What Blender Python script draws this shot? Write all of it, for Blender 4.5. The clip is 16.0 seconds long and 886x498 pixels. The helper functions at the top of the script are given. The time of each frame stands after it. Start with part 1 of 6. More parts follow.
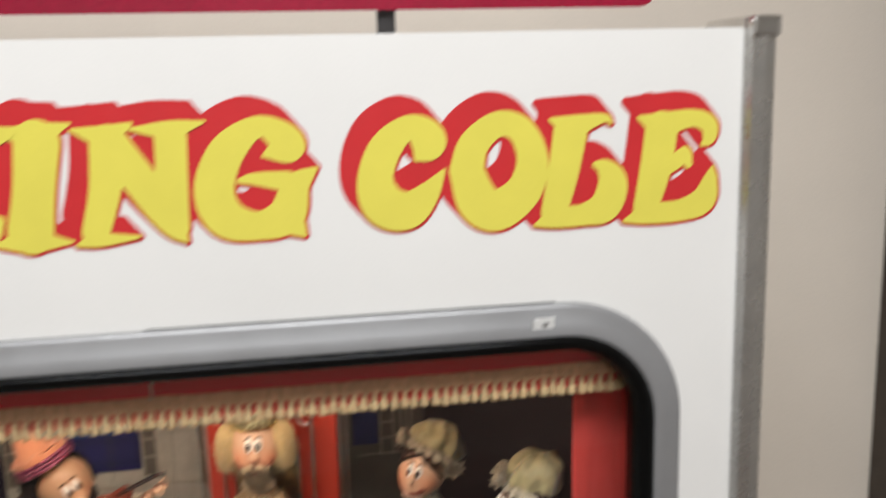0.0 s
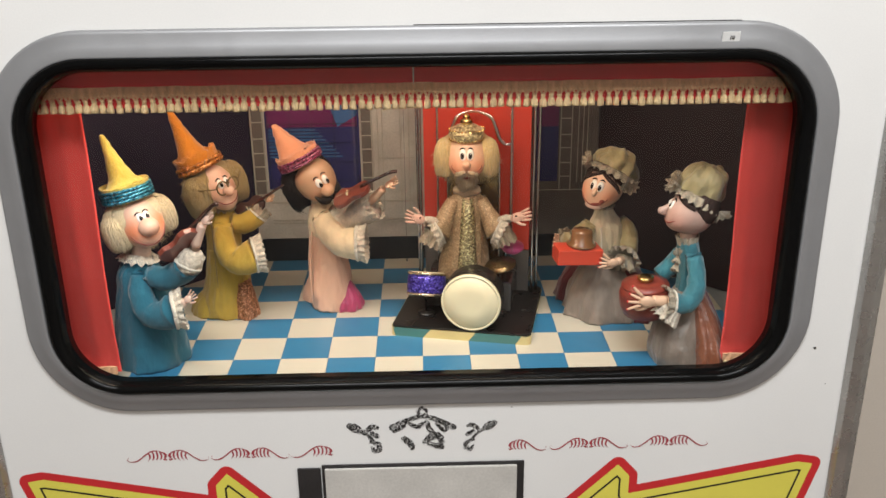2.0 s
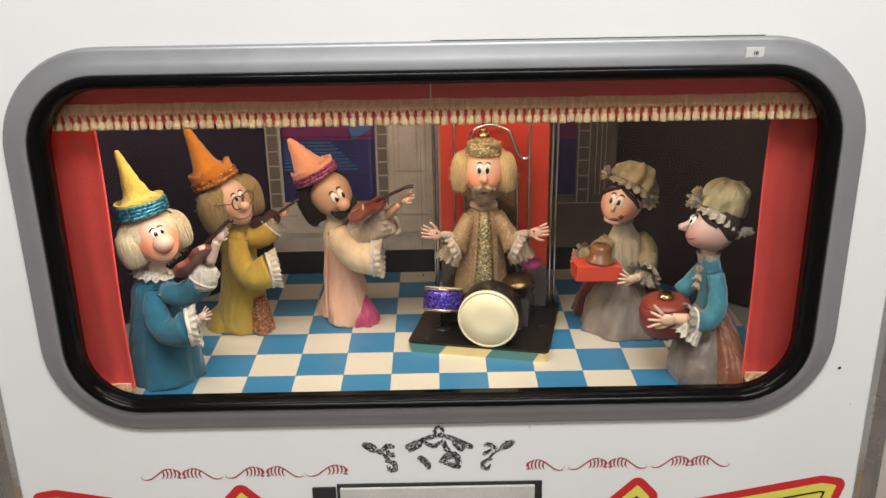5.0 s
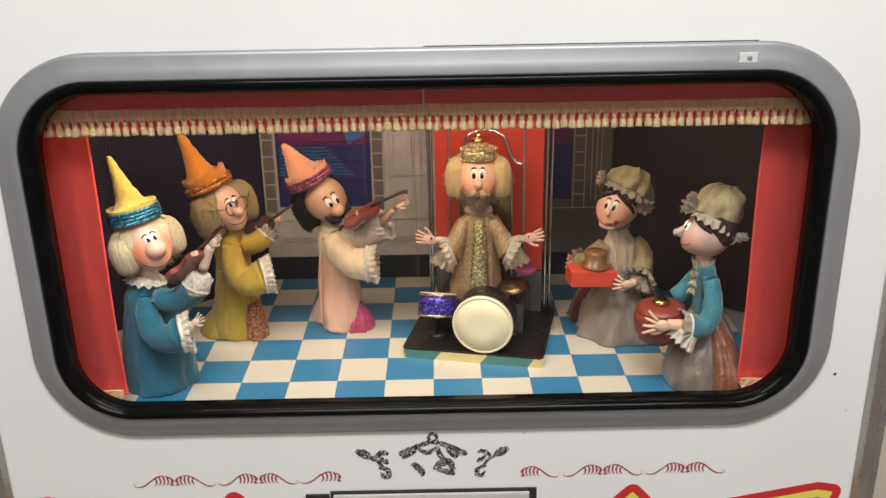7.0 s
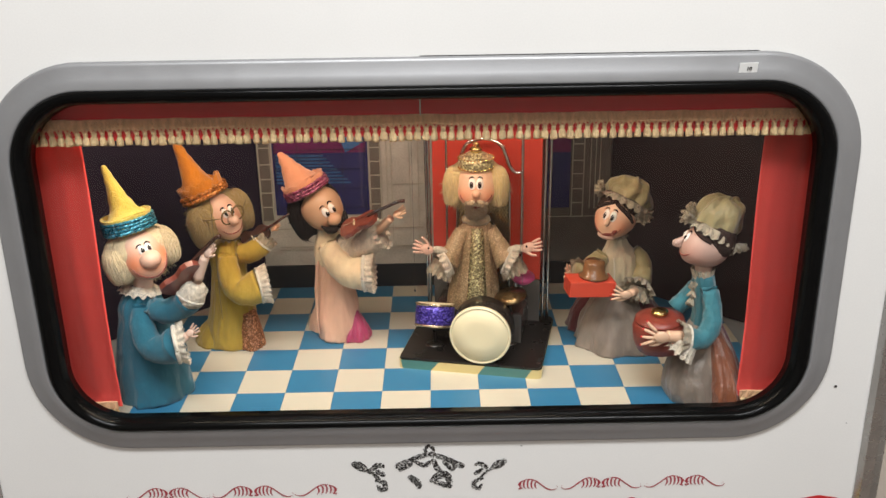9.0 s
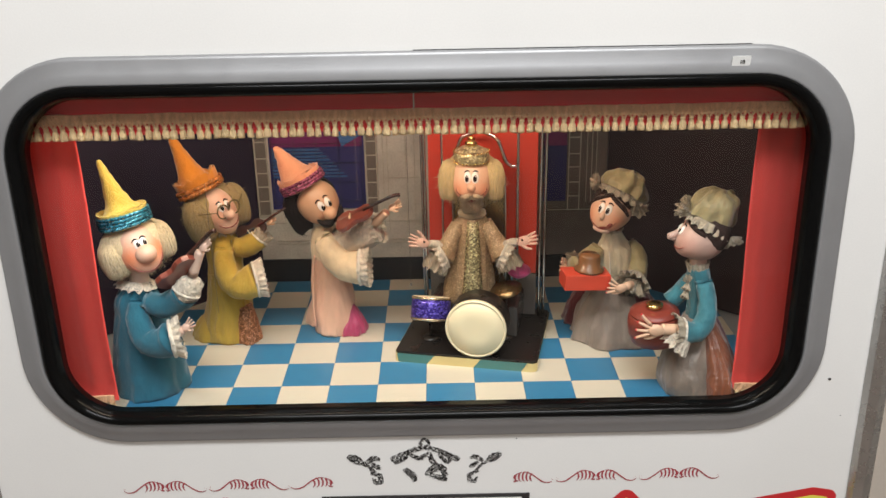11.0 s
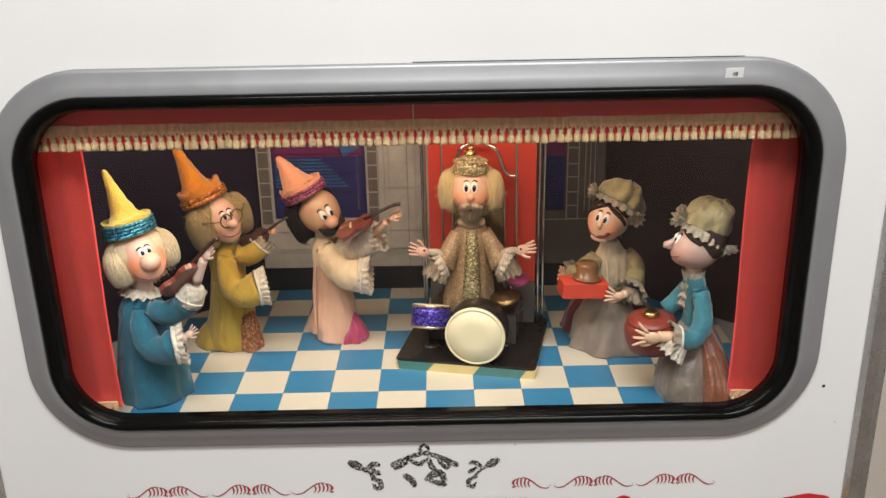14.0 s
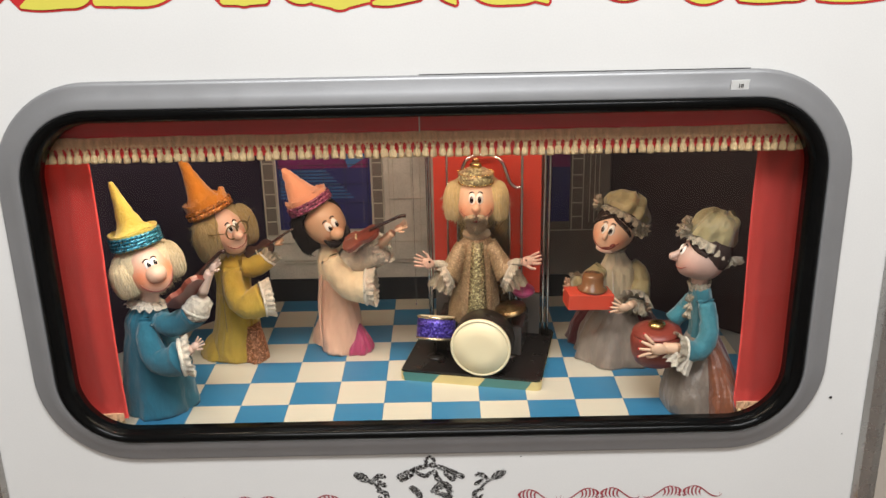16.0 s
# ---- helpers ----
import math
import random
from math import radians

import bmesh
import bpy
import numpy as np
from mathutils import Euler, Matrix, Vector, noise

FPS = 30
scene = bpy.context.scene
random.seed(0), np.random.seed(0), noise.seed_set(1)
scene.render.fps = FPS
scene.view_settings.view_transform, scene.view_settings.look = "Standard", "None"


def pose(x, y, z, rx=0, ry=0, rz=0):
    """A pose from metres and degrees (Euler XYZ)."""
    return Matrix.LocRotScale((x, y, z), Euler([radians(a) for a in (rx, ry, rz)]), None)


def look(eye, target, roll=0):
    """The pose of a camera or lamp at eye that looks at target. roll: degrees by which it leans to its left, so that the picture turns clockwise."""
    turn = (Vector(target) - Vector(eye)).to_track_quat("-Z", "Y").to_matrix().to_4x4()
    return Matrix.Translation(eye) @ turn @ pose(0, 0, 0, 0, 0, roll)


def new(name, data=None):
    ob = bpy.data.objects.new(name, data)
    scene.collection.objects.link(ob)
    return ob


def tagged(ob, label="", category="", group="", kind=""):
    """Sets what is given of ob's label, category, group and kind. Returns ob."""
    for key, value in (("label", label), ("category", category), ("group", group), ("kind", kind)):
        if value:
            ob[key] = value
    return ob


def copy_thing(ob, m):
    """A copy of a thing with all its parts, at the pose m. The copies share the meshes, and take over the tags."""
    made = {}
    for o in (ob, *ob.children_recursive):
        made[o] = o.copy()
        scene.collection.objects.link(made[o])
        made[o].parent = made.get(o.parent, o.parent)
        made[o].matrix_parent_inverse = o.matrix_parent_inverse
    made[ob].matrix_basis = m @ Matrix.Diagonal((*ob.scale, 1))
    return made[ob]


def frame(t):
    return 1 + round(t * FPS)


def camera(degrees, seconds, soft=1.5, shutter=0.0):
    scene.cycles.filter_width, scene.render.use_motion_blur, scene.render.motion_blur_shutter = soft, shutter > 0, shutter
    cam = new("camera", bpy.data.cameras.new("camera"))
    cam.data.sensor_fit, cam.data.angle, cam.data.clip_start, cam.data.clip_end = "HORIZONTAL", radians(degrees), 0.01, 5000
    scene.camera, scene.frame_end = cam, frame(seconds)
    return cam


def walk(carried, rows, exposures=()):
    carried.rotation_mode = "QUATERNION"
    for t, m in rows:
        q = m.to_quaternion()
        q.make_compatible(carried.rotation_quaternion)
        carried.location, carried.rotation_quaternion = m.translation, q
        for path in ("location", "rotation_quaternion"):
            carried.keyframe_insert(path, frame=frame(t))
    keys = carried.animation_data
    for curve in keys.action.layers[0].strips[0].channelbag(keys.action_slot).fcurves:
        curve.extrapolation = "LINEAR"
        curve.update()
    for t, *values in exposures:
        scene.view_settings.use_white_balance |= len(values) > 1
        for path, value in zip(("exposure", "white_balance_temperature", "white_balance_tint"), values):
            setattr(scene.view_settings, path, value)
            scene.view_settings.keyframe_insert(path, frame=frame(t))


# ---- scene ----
FOV = 52.0
PATH = [
    (0, (0.09, -0.561, 1.495), (0.423, 1.377, 1.127), -1.5),
    (0.2, (0.073, -0.584, 1.474), (0.3, 1.357, 1.046), -1.6),
    (0.5, (0.021, -0.62, 1.448), (0.221, 1.296, 0.909), -0.8),
    (0.7, (-0.01, -0.642, 1.428), (0.143, 1.264, 0.842), -1.4),
    (1, (-0.03, -0.656, 1.436), (0.131, 1.213, 0.742), -0.3),
    (1.5, (-0.015, -0.694, 1.44), (0.061, 1.178, 0.739), -1.0),
    (2, (0.006, -0.731, 1.436), (0.045, 1.14, 0.729), -0.7),
    (2.5, (0.009, -0.748, 1.438), (0.025, 1.132, 0.755), -1.3),
    (3, (0.01, -0.74, 1.442), (0.017, 1.139, 0.756), -1.3),
    (3.5, (0.008, -0.728, 1.441), (0.03, 1.144, 0.736), -0.9),
    (4, (0.007, -0.719, 1.441), (0.035, 1.148, 0.725), -0.9),
    (4.5, (0.003, -0.717, 1.442), (0.012, 1.155, 0.739), -0.9),
    (7, (0.01, -0.713, 1.444), (0.017, 1.164, 0.753), -1.0),
    (7.5, (0.01, -0.71, 1.446), (0.013, 1.166, 0.755), -1.1),
    (8, (0.01, -0.708, 1.446), (0.018, 1.171, 0.763), -0.8),
    (8.5, (0.012, -0.705, 1.447), (0.019, 1.176, 0.767), -0.8),
    (9, (0.012, -0.704, 1.447), (0.021, 1.176, 0.764), -0.9),
    (11.5, (0.019, -0.706, 1.449), (0.024, 1.168, 0.751), -1.1),
    (12, (0.015, -0.708, 1.451), (0.026, 1.167, 0.756), -1.0),
    (12.5, (0.013, -0.713, 1.45), (0.028, 1.165, 0.763), -0.9),
    (13, (0.015, -0.714, 1.45), (0.03, 1.165, 0.765), -1.0),
    (13.5, (0.019, -0.717, 1.45), (0.024, 1.163, 0.769), -1.0),
    (14, (0.021, -0.718, 1.451), (0.021, 1.164, 0.775), -1.1),
    (14.5, (0.022, -0.719, 1.451), (0.019, 1.165, 0.781), -1.2),
    (15, (0.021, -0.72, 1.451), (0.014, 1.166, 0.784), -1.3),
    (15.5, (0.02, -0.719, 1.451), (0.013, 1.17, 0.795), -1.2),
    (16, (0.018, -0.718, 1.453), (0.013, 1.171, 0.797), -1.2),
]
cam = camera(FOV, 16.0, 1.5, 0.4)
walk(cam, [(t, look(eye, target, roll)) for t, eye, target, roll in PATH], [(0.0, -0.18), (0.6, -0.14), (1.0, -0.12), (1.6, 0.0), (16.0, 0.0)])

# ---- world, lamps, exposure ----
scene.view_settings.exposure = 0.0
world = bpy.data.worlds.new("room_air")
scene.world = world
world.use_nodes = True
world.node_tree.nodes["Background"].inputs["Color"].default_value = (1.0, 0.96, 0.91, 1)
world.node_tree.nodes["Background"].inputs["Strength"].default_value = 0.25


def area_lamp(name, m, sx, sy, watts, colour):
    d = bpy.data.lights.new(name, "AREA")
    d.shape, d.size, d.size_y, d.energy, d.color = "RECTANGLE", sx, sy, watts, colour
    ob = new(name, d)
    ob.matrix_world = m
    return ob


area_lamp("ceiling_lamp_light", pose(0.08, -0.84, 2.385, 0, 0, 0), 1.0, 0.4, 33.5, (0.97, 0.985, 1.0))
area_lamp("ceiling_lamp_light", pose(0.08, -1.85, 2.385, 0, 0, 0), 1.0, 0.4, 10, (0.97, 0.985, 1.0))
# warm fill added behind the valance, out of view, to brighten the stage
area_lamp("stage_fill_light", pose(-0.06, 0.06, 1.362, 16, 0, 0), 0.44, 0.03, 1.7, (1.0, 0.84, 0.64))


# ---- materials ----
def material(name):
    m = bpy.data.materials.new(name)
    m.use_nodes = True
    t = m.node_tree
    return m, t, t.nodes["Principled BSDF"]


def coords(t, scale):
    c = t.nodes.new("ShaderNodeTexCoord")
    mp = t.nodes.new("ShaderNodeMapping")
    mp.inputs["Scale"].default_value = scale if isinstance(scale, tuple) else (scale, scale, scale)
    t.links.new(c.outputs["Object"], mp.inputs["Vector"])
    return mp.outputs["Vector"]


def noise_tex(t, scale, detail=4.0, rough=0.55):
    n = t.nodes.new("ShaderNodeTexNoise")
    n.inputs["Scale"].default_value = 1.0
    n.inputs["Detail"].default_value = detail
    n.inputs["Roughness"].default_value = rough
    t.links.new(coords(t, scale), n.inputs["Vector"])
    return n.outputs["Fac"]


def ramp(t, fac, stops):
    r = t.nodes.new("ShaderNodeValToRGB")
    e = r.color_ramp.elements
    while len(e) < len(stops):
        e.new(0.5)
    for k, (p, c) in zip(e, stops):
        k.position, k.color = p, (*c, 1)
    t.links.new(fac, r.inputs["Fac"])
    return r.outputs["Color"]


def bump(t, bsdf, height, strength, distance=0.001):
    b = t.nodes.new("ShaderNodeBump")
    b.inputs["Strength"].default_value = strength
    b.inputs["Distance"].default_value = distance
    t.links.new(height, b.inputs["Height"])
    t.links.new(b.outputs["Normal"], bsdf.inputs["Normal"])


def mixed(t, a, b, fac):
    n = t.nodes.new("ShaderNodeMix")
    n.data_type = "RGBA"
    for s, v in ((n.inputs[6], a), (n.inputs[7], b)):
        if isinstance(v, tuple):
            s.default_value = (*v, 1)
        else:
            t.links.new(v, s)
    if isinstance(fac, float):
        n.inputs[0].default_value = fac
    else:
        t.links.new(fac, n.inputs[0])
    return n.outputs[2]


def stops2(c, low, high):
    return [(0.3, tuple(v * low for v in c)), (0.7, tuple(min(1, v * high) for v in c))]


def painted(name, c, rough=0.4, vary=0.06, scale=14, relief=0.05, grain=900, metal=0.0, coat=0.0, spec=0.5):
    """Paint, plastic or metal: broad stains and a fine grain."""
    m, t, b = material(name)
    broad = ramp(t, noise_tex(t, scale, 5), stops2(c, 1 - vary, 1 + vary * 0.6))
    fine = ramp(t, noise_tex(t, grain, 2), stops2((1, 1, 1), 1 - vary, 1))
    mul = t.nodes.new("ShaderNodeMix")
    mul.data_type, mul.blend_type = "RGBA", "MULTIPLY"
    mul.inputs[0].default_value = 1
    t.links.new(broad, mul.inputs[6])
    t.links.new(fine, mul.inputs[7])
    t.links.new(mul.outputs[2], b.inputs["Base Color"])
    r = ramp(t, noise_tex(t, scale * 3, 3), [(0.3, (rough * 0.85,) * 3), (0.7, (min(1, rough * 1.15),) * 3)])
    t.links.new(r, b.inputs["Roughness"])
    b.inputs["Metallic"].default_value = metal
    b.inputs["Coat Weight"].default_value = coat
    b.inputs["Specular IOR Level"].default_value = spec
    if relief:
        bump(t, b, noise_tex(t, grain * 0.5, 3), relief, 0.0004)
    return m


def cloth(name, c, sheen=0.3, weave=1500, vary=0.16, rough=0.9, folds=55, spec=0.2):
    """Woven cloth: threads, soft creases and uneven dye."""
    m, t, b = material(name)
    w = t.nodes.new("ShaderNodeTexWave")
    w.inputs["Scale"].default_value = 1.0
    w.inputs["Distortion"].default_value = 1.5
    t.links.new(coords(t, (weave * 0.5, weave * 0.5, weave)), w.inputs["Vector"])
    broad = ramp(t, noise_tex(t, (folds, folds, folds * 0.35), 5), stops2(c, 1 - vary, 1 + vary))
    thread = ramp(t, w.outputs["Fac"], [(0.0, (0.82,) * 3), (1.0, (1, 1, 1))])
    mul = t.nodes.new("ShaderNodeMix")
    mul.data_type, mul.blend_type = "RGBA", "MULTIPLY"
    mul.inputs[0].default_value = 1
    t.links.new(broad, mul.inputs[6])
    t.links.new(thread, mul.inputs[7])
    t.links.new(mul.outputs[2], b.inputs["Base Color"])
    b.inputs["Roughness"].default_value = rough
    b.inputs["Specular IOR Level"].default_value = spec
    b.inputs["Sheen Weight"].default_value = sheen
    bump(t, b, noise_tex(t, (folds * 2, folds * 2, folds), 5), 0.9, 0.003)
    return m


def sequins(name, c, size=520, metal=0.7, dark=0.25, rough=0.28):
    """Glitter: tiny facets that catch the light each their own way."""
    m, t, b = material(name)
    v = t.nodes.new("ShaderNodeTexVoronoi")
    v.inputs["Scale"].default_value = 1.0
    t.links.new(coords(t, size), v.inputs["Vector"])
    sep = t.nodes.new("ShaderNodeSeparateColor")
    t.links.new(v.outputs["Color"], sep.inputs["Color"])
    col = ramp(t, sep.outputs["Red"], [(0.0, tuple(x * dark for x in c)), (0.6, c), (1.0, tuple(min(1, x * 1.9 + 0.12) for x in c))])
    t.links.new(col, b.inputs["Base Color"])
    b.inputs["Metallic"].default_value = metal
    b.inputs["Roughness"].default_value = rough
    bump(t, b, sep.outputs["Green"], 0.9, 0.0012)
    return m


def hair_mat(name, c):
    m, t, b = material(name)
    n = noise_tex(t, (900, 900, 120), 4)
    t.links.new(ramp(t, n, [(0.3, tuple(x * 0.72 for x in c)), (0.55, c), (0.75, tuple(min(1, x * 1.2) for x in c))]), b.inputs["Base Color"])
    b.inputs["Roughness"].default_value = 0.8
    b.inputs["Specular IOR Level"].default_value = 0.25
    b.inputs["Sheen Weight"].default_value = 0.3 if c[0] > 0.1 else 0.0
    bump(t, b, n, 0.8, 0.0015)
    return m


def lace_mat(name, c, size):
    """Open lace: threads of cloth with small holes between them."""
    m = cloth(name, c, 0.3, 2600, 0.25, 0.8, 300)
    t = m.node_tree
    v = t.nodes.new("ShaderNodeTexVoronoi")
    v.feature = "DISTANCE_TO_EDGE"
    v.inputs["Scale"].default_value = 1.0
    t.links.new(coords(t, size), v.inputs["Vector"])
    r = ramp(t, v.outputs["Distance"], [(0.17, (1, 1, 1)), (0.26, (0, 0, 0))])
    mask = t.nodes.new("ShaderNodeMath")
    mask.operation = "MAXIMUM"
    keep = ramp(t, noise_tex(t, 160, 3), [(0.48, (0, 0, 0)), (0.60, (1, 1, 1))])
    t.links.new(r, mask.inputs[0])
    t.links.new(keep, mask.inputs[1])
    mix = t.nodes.new("ShaderNodeMixShader")
    clear = t.nodes.new("ShaderNodeBsdfTransparent")
    t.links.new(mask.outputs["Value"], mix.inputs["Fac"])
    t.links.new(clear.outputs["BSDF"], mix.inputs[1])
    t.links.new(t.nodes["Principled BSDF"].outputs["BSDF"], mix.inputs[2])
    t.links.new(mix.outputs["Shader"], t.nodes["Material Output"].inputs["Surface"])
    return m


def plain_glass():
    m = bpy.data.materials.new("window_glass")
    m.use_nodes = True
    t = m.node_tree
    t.nodes.clear()
    out = t.nodes.new("ShaderNodeOutputMaterial")
    mix = t.nodes.new("ShaderNodeMixShader")
    clear = t.nodes.new("ShaderNodeBsdfTransparent")
    clear.inputs["Color"].default_value = (0.97, 0.98, 0.97, 1)
    gloss = t.nodes.new("ShaderNodeBsdfGlossy")
    gloss.inputs["Roughness"].default_value = 0.02
    fr = t.nodes.new("ShaderNodeFresnel")
    fr.inputs["IOR"].default_value = 1.45
    t.links.new(fr.outputs["Fac"], mix.inputs["Fac"])
    t.links.new(clear.outputs["BSDF"], mix.inputs[1])
    t.links.new(gloss.outputs["BSDF"], mix.inputs[2])
    t.links.new(mix.outputs["Shader"], out.inputs["Surface"])
    return m


M = {
    "white": painted("white_laminate", (0.80, 0.79, 0.765), 0.33, 0.035, 5, 0.03, 700),
    "alu": painted("satin_aluminium", (0.30, 0.30, 0.305), 0.42, 0.06, 20, 0.04, 1500, 0.35),
    "trim": painted("worn_steel_trim", (0.55, 0.54, 0.52), 0.28, 0.14, 22, 0.06, 1200, 0.9),
    "cap_steel": painted("trim_highlight_steel", (0.70, 0.69, 0.67), 0.16, 0.1, 40, 0.03, 900, 0.95),
    "rubber": painted("black_rubber", (0.004, 0.004, 0.004), 0.16, 0.2, 40, 0.0, 1100, spec=0.10),
    "glass": plain_glass(),
    "red_card": painted("red_stage_board", (0.76, 0.035, 0.035), 0.5, 0.12, 18, 0.06, 800),
    "red_cloth": cloth("red_curtain_cloth", (0.78, 0.095, 0.08), 0.2, 3000, 0.07, 0.7, 20),
    "braid": cloth("tan_braid", (0.84, 0.49, 0.28), 0.08, 2600, 0.22, 0.9, 260),
    "tassel": cloth("cream_tassel_thread", (0.92, 0.63, 0.34), 0.08, 2200, 0.2, 0.9, 300),
    "tile_blue": painted("blue_floor_card", (0.040, 0.19, 0.34), 0.32, 0.10, 22, 0.05, 700),
    "tile_white": painted("cream_floor_card", (0.58, 0.535, 0.425), 0.32, 0.07, 22, 0.05, 700),
    "joint": painted("floor_base_card", (0.30, 0.34, 0.36), 0.5, 0.1),
    "navy": painted("dark_plum_backdrop", (0.022, 0.015, 0.036), 0.55, 0.25, 9, 0.04, 600, spec=0.25),
    # dark brown, lightened to hold the reflected haze of the glass before it
    "brown_dark": painted("hazed_dark_brown_backdrop", (0.042, 0.030, 0.034), 0.45, 0.25, 9, 0.04, 600, spec=0.25),
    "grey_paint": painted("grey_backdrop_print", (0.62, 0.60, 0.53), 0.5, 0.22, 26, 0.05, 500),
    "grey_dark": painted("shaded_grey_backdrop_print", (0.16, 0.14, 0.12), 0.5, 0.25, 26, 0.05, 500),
    "stone_line": painted("pale_backdrop_line", (0.50, 0.48, 0.39), 0.5, 0.2, 60),
    "sky_plum": painted("plum_backdrop_print", (0.19, 0.014, 0.125), 0.45, 0.25, 30),
    "sea_blue": painted("blue_backdrop_print", (0.05, 0.16, 0.40), 0.45, 0.3, 40),
    "hill_navy": painted("navy_backdrop_print", (0.022, 0.022, 0.15), 0.45, 0.2, 30),
    "black_band": painted("black_backdrop_band", (0.008, 0.009, 0.012), 0.4, 0.2, 30),
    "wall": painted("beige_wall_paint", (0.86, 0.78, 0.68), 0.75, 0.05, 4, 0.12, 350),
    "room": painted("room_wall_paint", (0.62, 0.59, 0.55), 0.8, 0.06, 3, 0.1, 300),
    "ceiling": painted("ceiling_paint", (0.72, 0.70, 0.66), 0.85, 0.04, 3, 0.1, 300),
    "carpet": cloth("brown_carpet", (0.30, 0.23, 0.19), 0.2, 500, 0.2, 0.95, 30),
    "yellow_ink": painted("yellow_ink", (0.74, 0.66, 0.10), 0.36, 0.04, 30, 0.02),
    "red_ink": painted("red_ink", (0.58, 0.025, 0.03), 0.36, 0.06, 30, 0.02),
    "black_ink": painted("black_ink", (0.015, 0.014, 0.014), 0.4, 0.2, 200, 0.02),
    "crimson_ink": painted("crimson_ink", (0.38, 0.045, 0.06), 0.4, 0.15, 200, 0.02),
    "sign_red": painted("crimson_acrylic", (0.28, 0.006, 0.03), 0.12, 0.15, 8, 0.0, 300, 0.0, 0.6),
    "dark_wood": painted("dark_brown_wood", (0.05, 0.035, 0.025), 0.5, 0.2, 12),
    "lamp_white": painted("lamp_housing", (0.8, 0.8, 0.78), 0.5, 0.03),
    "paper": painted("white_sticker_paper", (0.82, 0.82, 0.80), 0.5, 0.03, 60),
    "door_white": painted("worn_white_door", (0.60, 0.575, 0.53), 0.5, 0.12, 22, 0.05, 400),
    "dark_metal": painted("dark_grey_metal", (0.045, 0.042, 0.042), 0.45, 0.2, 30, 0.05, 700, 0.4),
}


# ---- mesh helpers ----
def part(name, bm, mats, parent=None, label="", smooth=False):
    """One mesh object from a bmesh, under a thing or a part."""
    me = bpy.data.meshes.new(name)
    bmesh.ops.recalc_face_normals(bm, faces=bm.faces)
    if smooth:
        for f in bm.faces:
            f.smooth = True
    bm.to_mesh(me)
    bm.free()
    for k in mats if isinstance(mats, (list, tuple)) else [mats]:
        me.materials.append(M[k])
    ob = new(name, me)
    ob.parent = parent
    if label:
        ob["label"] = label
    return ob


def thing(name, label, category, m=None, group="", kind=""):
    ob = new(name)
    ob.empty_display_size = 0.02
    ob.matrix_world = m or Matrix()
    return tagged(ob, label, category, group, kind)


def add_box(bm, lo, hi, bevel=0.0, mat=0, m=None):
    vs = [bm.verts.new((x, y, z)) for x in (lo[0], hi[0]) for y in (lo[1], hi[1]) for z in (lo[2], hi[2])]
    fs = [bm.faces.new([vs[i] for i in q]) for q in ((0, 1, 3, 2), (4, 6, 7, 5), (0, 4, 5, 1), (2, 3, 7, 6), (0, 2, 6, 4), (1, 5, 7, 3))]
    for f in fs:
        f.material_index = mat
    if bevel:
        es = list({e for f in fs for e in f.edges})
        r = bmesh.ops.bevel(bm, geom=es, offset=bevel, segments=2, affect="EDGES", profile=0.6)
        vs = list({v for f in r["faces"] for v in f.verts} | {v for v in vs if v.is_valid})
        for v in vs:
            for f in v.link_faces:
                f.material_index = mat
    if m:
        bmesh.ops.transform(bm, matrix=m, verts=[v for v in vs if v.is_valid])


def boxed(name, lo, hi, mat, parent=None, bevel=0.0, label=""):
    bm = bmesh.new()
    add_box(bm, lo, hi, bevel)
    return part(name, bm, mat, parent, label)


def round_rect(hx, z0, z1, r, n=10):
    """Points of a rounded rectangle in x and z, the same count for every radius."""
    out = []
    for cx, cz, a0 in ((hx - r, z1 - r, 0), (-hx + r, z1 - r, 90), (-hx + r, z0 + r, 180), (hx - r, z0 + r, 270)):
        for i in range(n + 1):
            a = radians(a0 + 90 * i / n)
            out.append((cx + r * math.cos(a), cz + r * math.sin(a)))
    return out


def rings(bm, loops, closed=False, mat=0):
    """Bridge loops of points that have the same count."""
    vs = [[bm.verts.new(p) for p in lp] for lp in loops]
    pairs = list(zip(vs, vs[1:])) + ([(vs[-1], vs[0])] if closed else [])
    for a, b in pairs:
        n = len(a)
        for i in range(n):
            bm.faces.new((a[i], a[(i + 1) % n], b[(i + 1) % n], b[i])).material_index = mat
    return vs


def frame_ring(name, profile, mat, parent, label="", smooth=True):
    """A closed rounded frame swept from a profile of (half width, bottom, top, radius, y)."""
    bm = bmesh.new()
    rings(bm, [[(x, y, z) for x, z in round_rect(hx, z0, z1, r, 14)] for hx, z0, z1, r, y in profile], True)
    ob = part(name, bm, mat, parent, label, smooth)
    return ob


# ---- room ----
def structure(name, lo, hi, mat, label):
    return tagged(boxed(name, lo, hi, mat), label, "structure", kind="structure")


structure("wall_north", (-1.9, 0.50, 0.0), (1.9, 0.62, 2.4), "wall", "warm beige painted wall behind the cabinet")
# unseen walls added round the viewer; their pale paint lifts reflections and ambient light
structure("wall_south", (-1.9, -2.9, 0.0), (1.9, -2.78, 2.4), "room", "unseen painted wall across the room, added to close it in")
structure("wall_west", (-2.02, -2.9, 0.0), (-1.9, 0.62, 2.4), "room", "unseen painted side wall, added to close the room in")
structure("wall_east", (1.9, -2.9, 0.0), (2.02, 0.62, 2.4), "room", "unseen painted side wall, added to close the room in")
# dark upright strip added where the wall's right edge falls into shadow
structure("wall_shade_strip", (0.862, 0.44, 0.0), (0.97, 0.498, 2.398), "dark_wood", "dark brown strip standing in for the wall's shaded right edge")
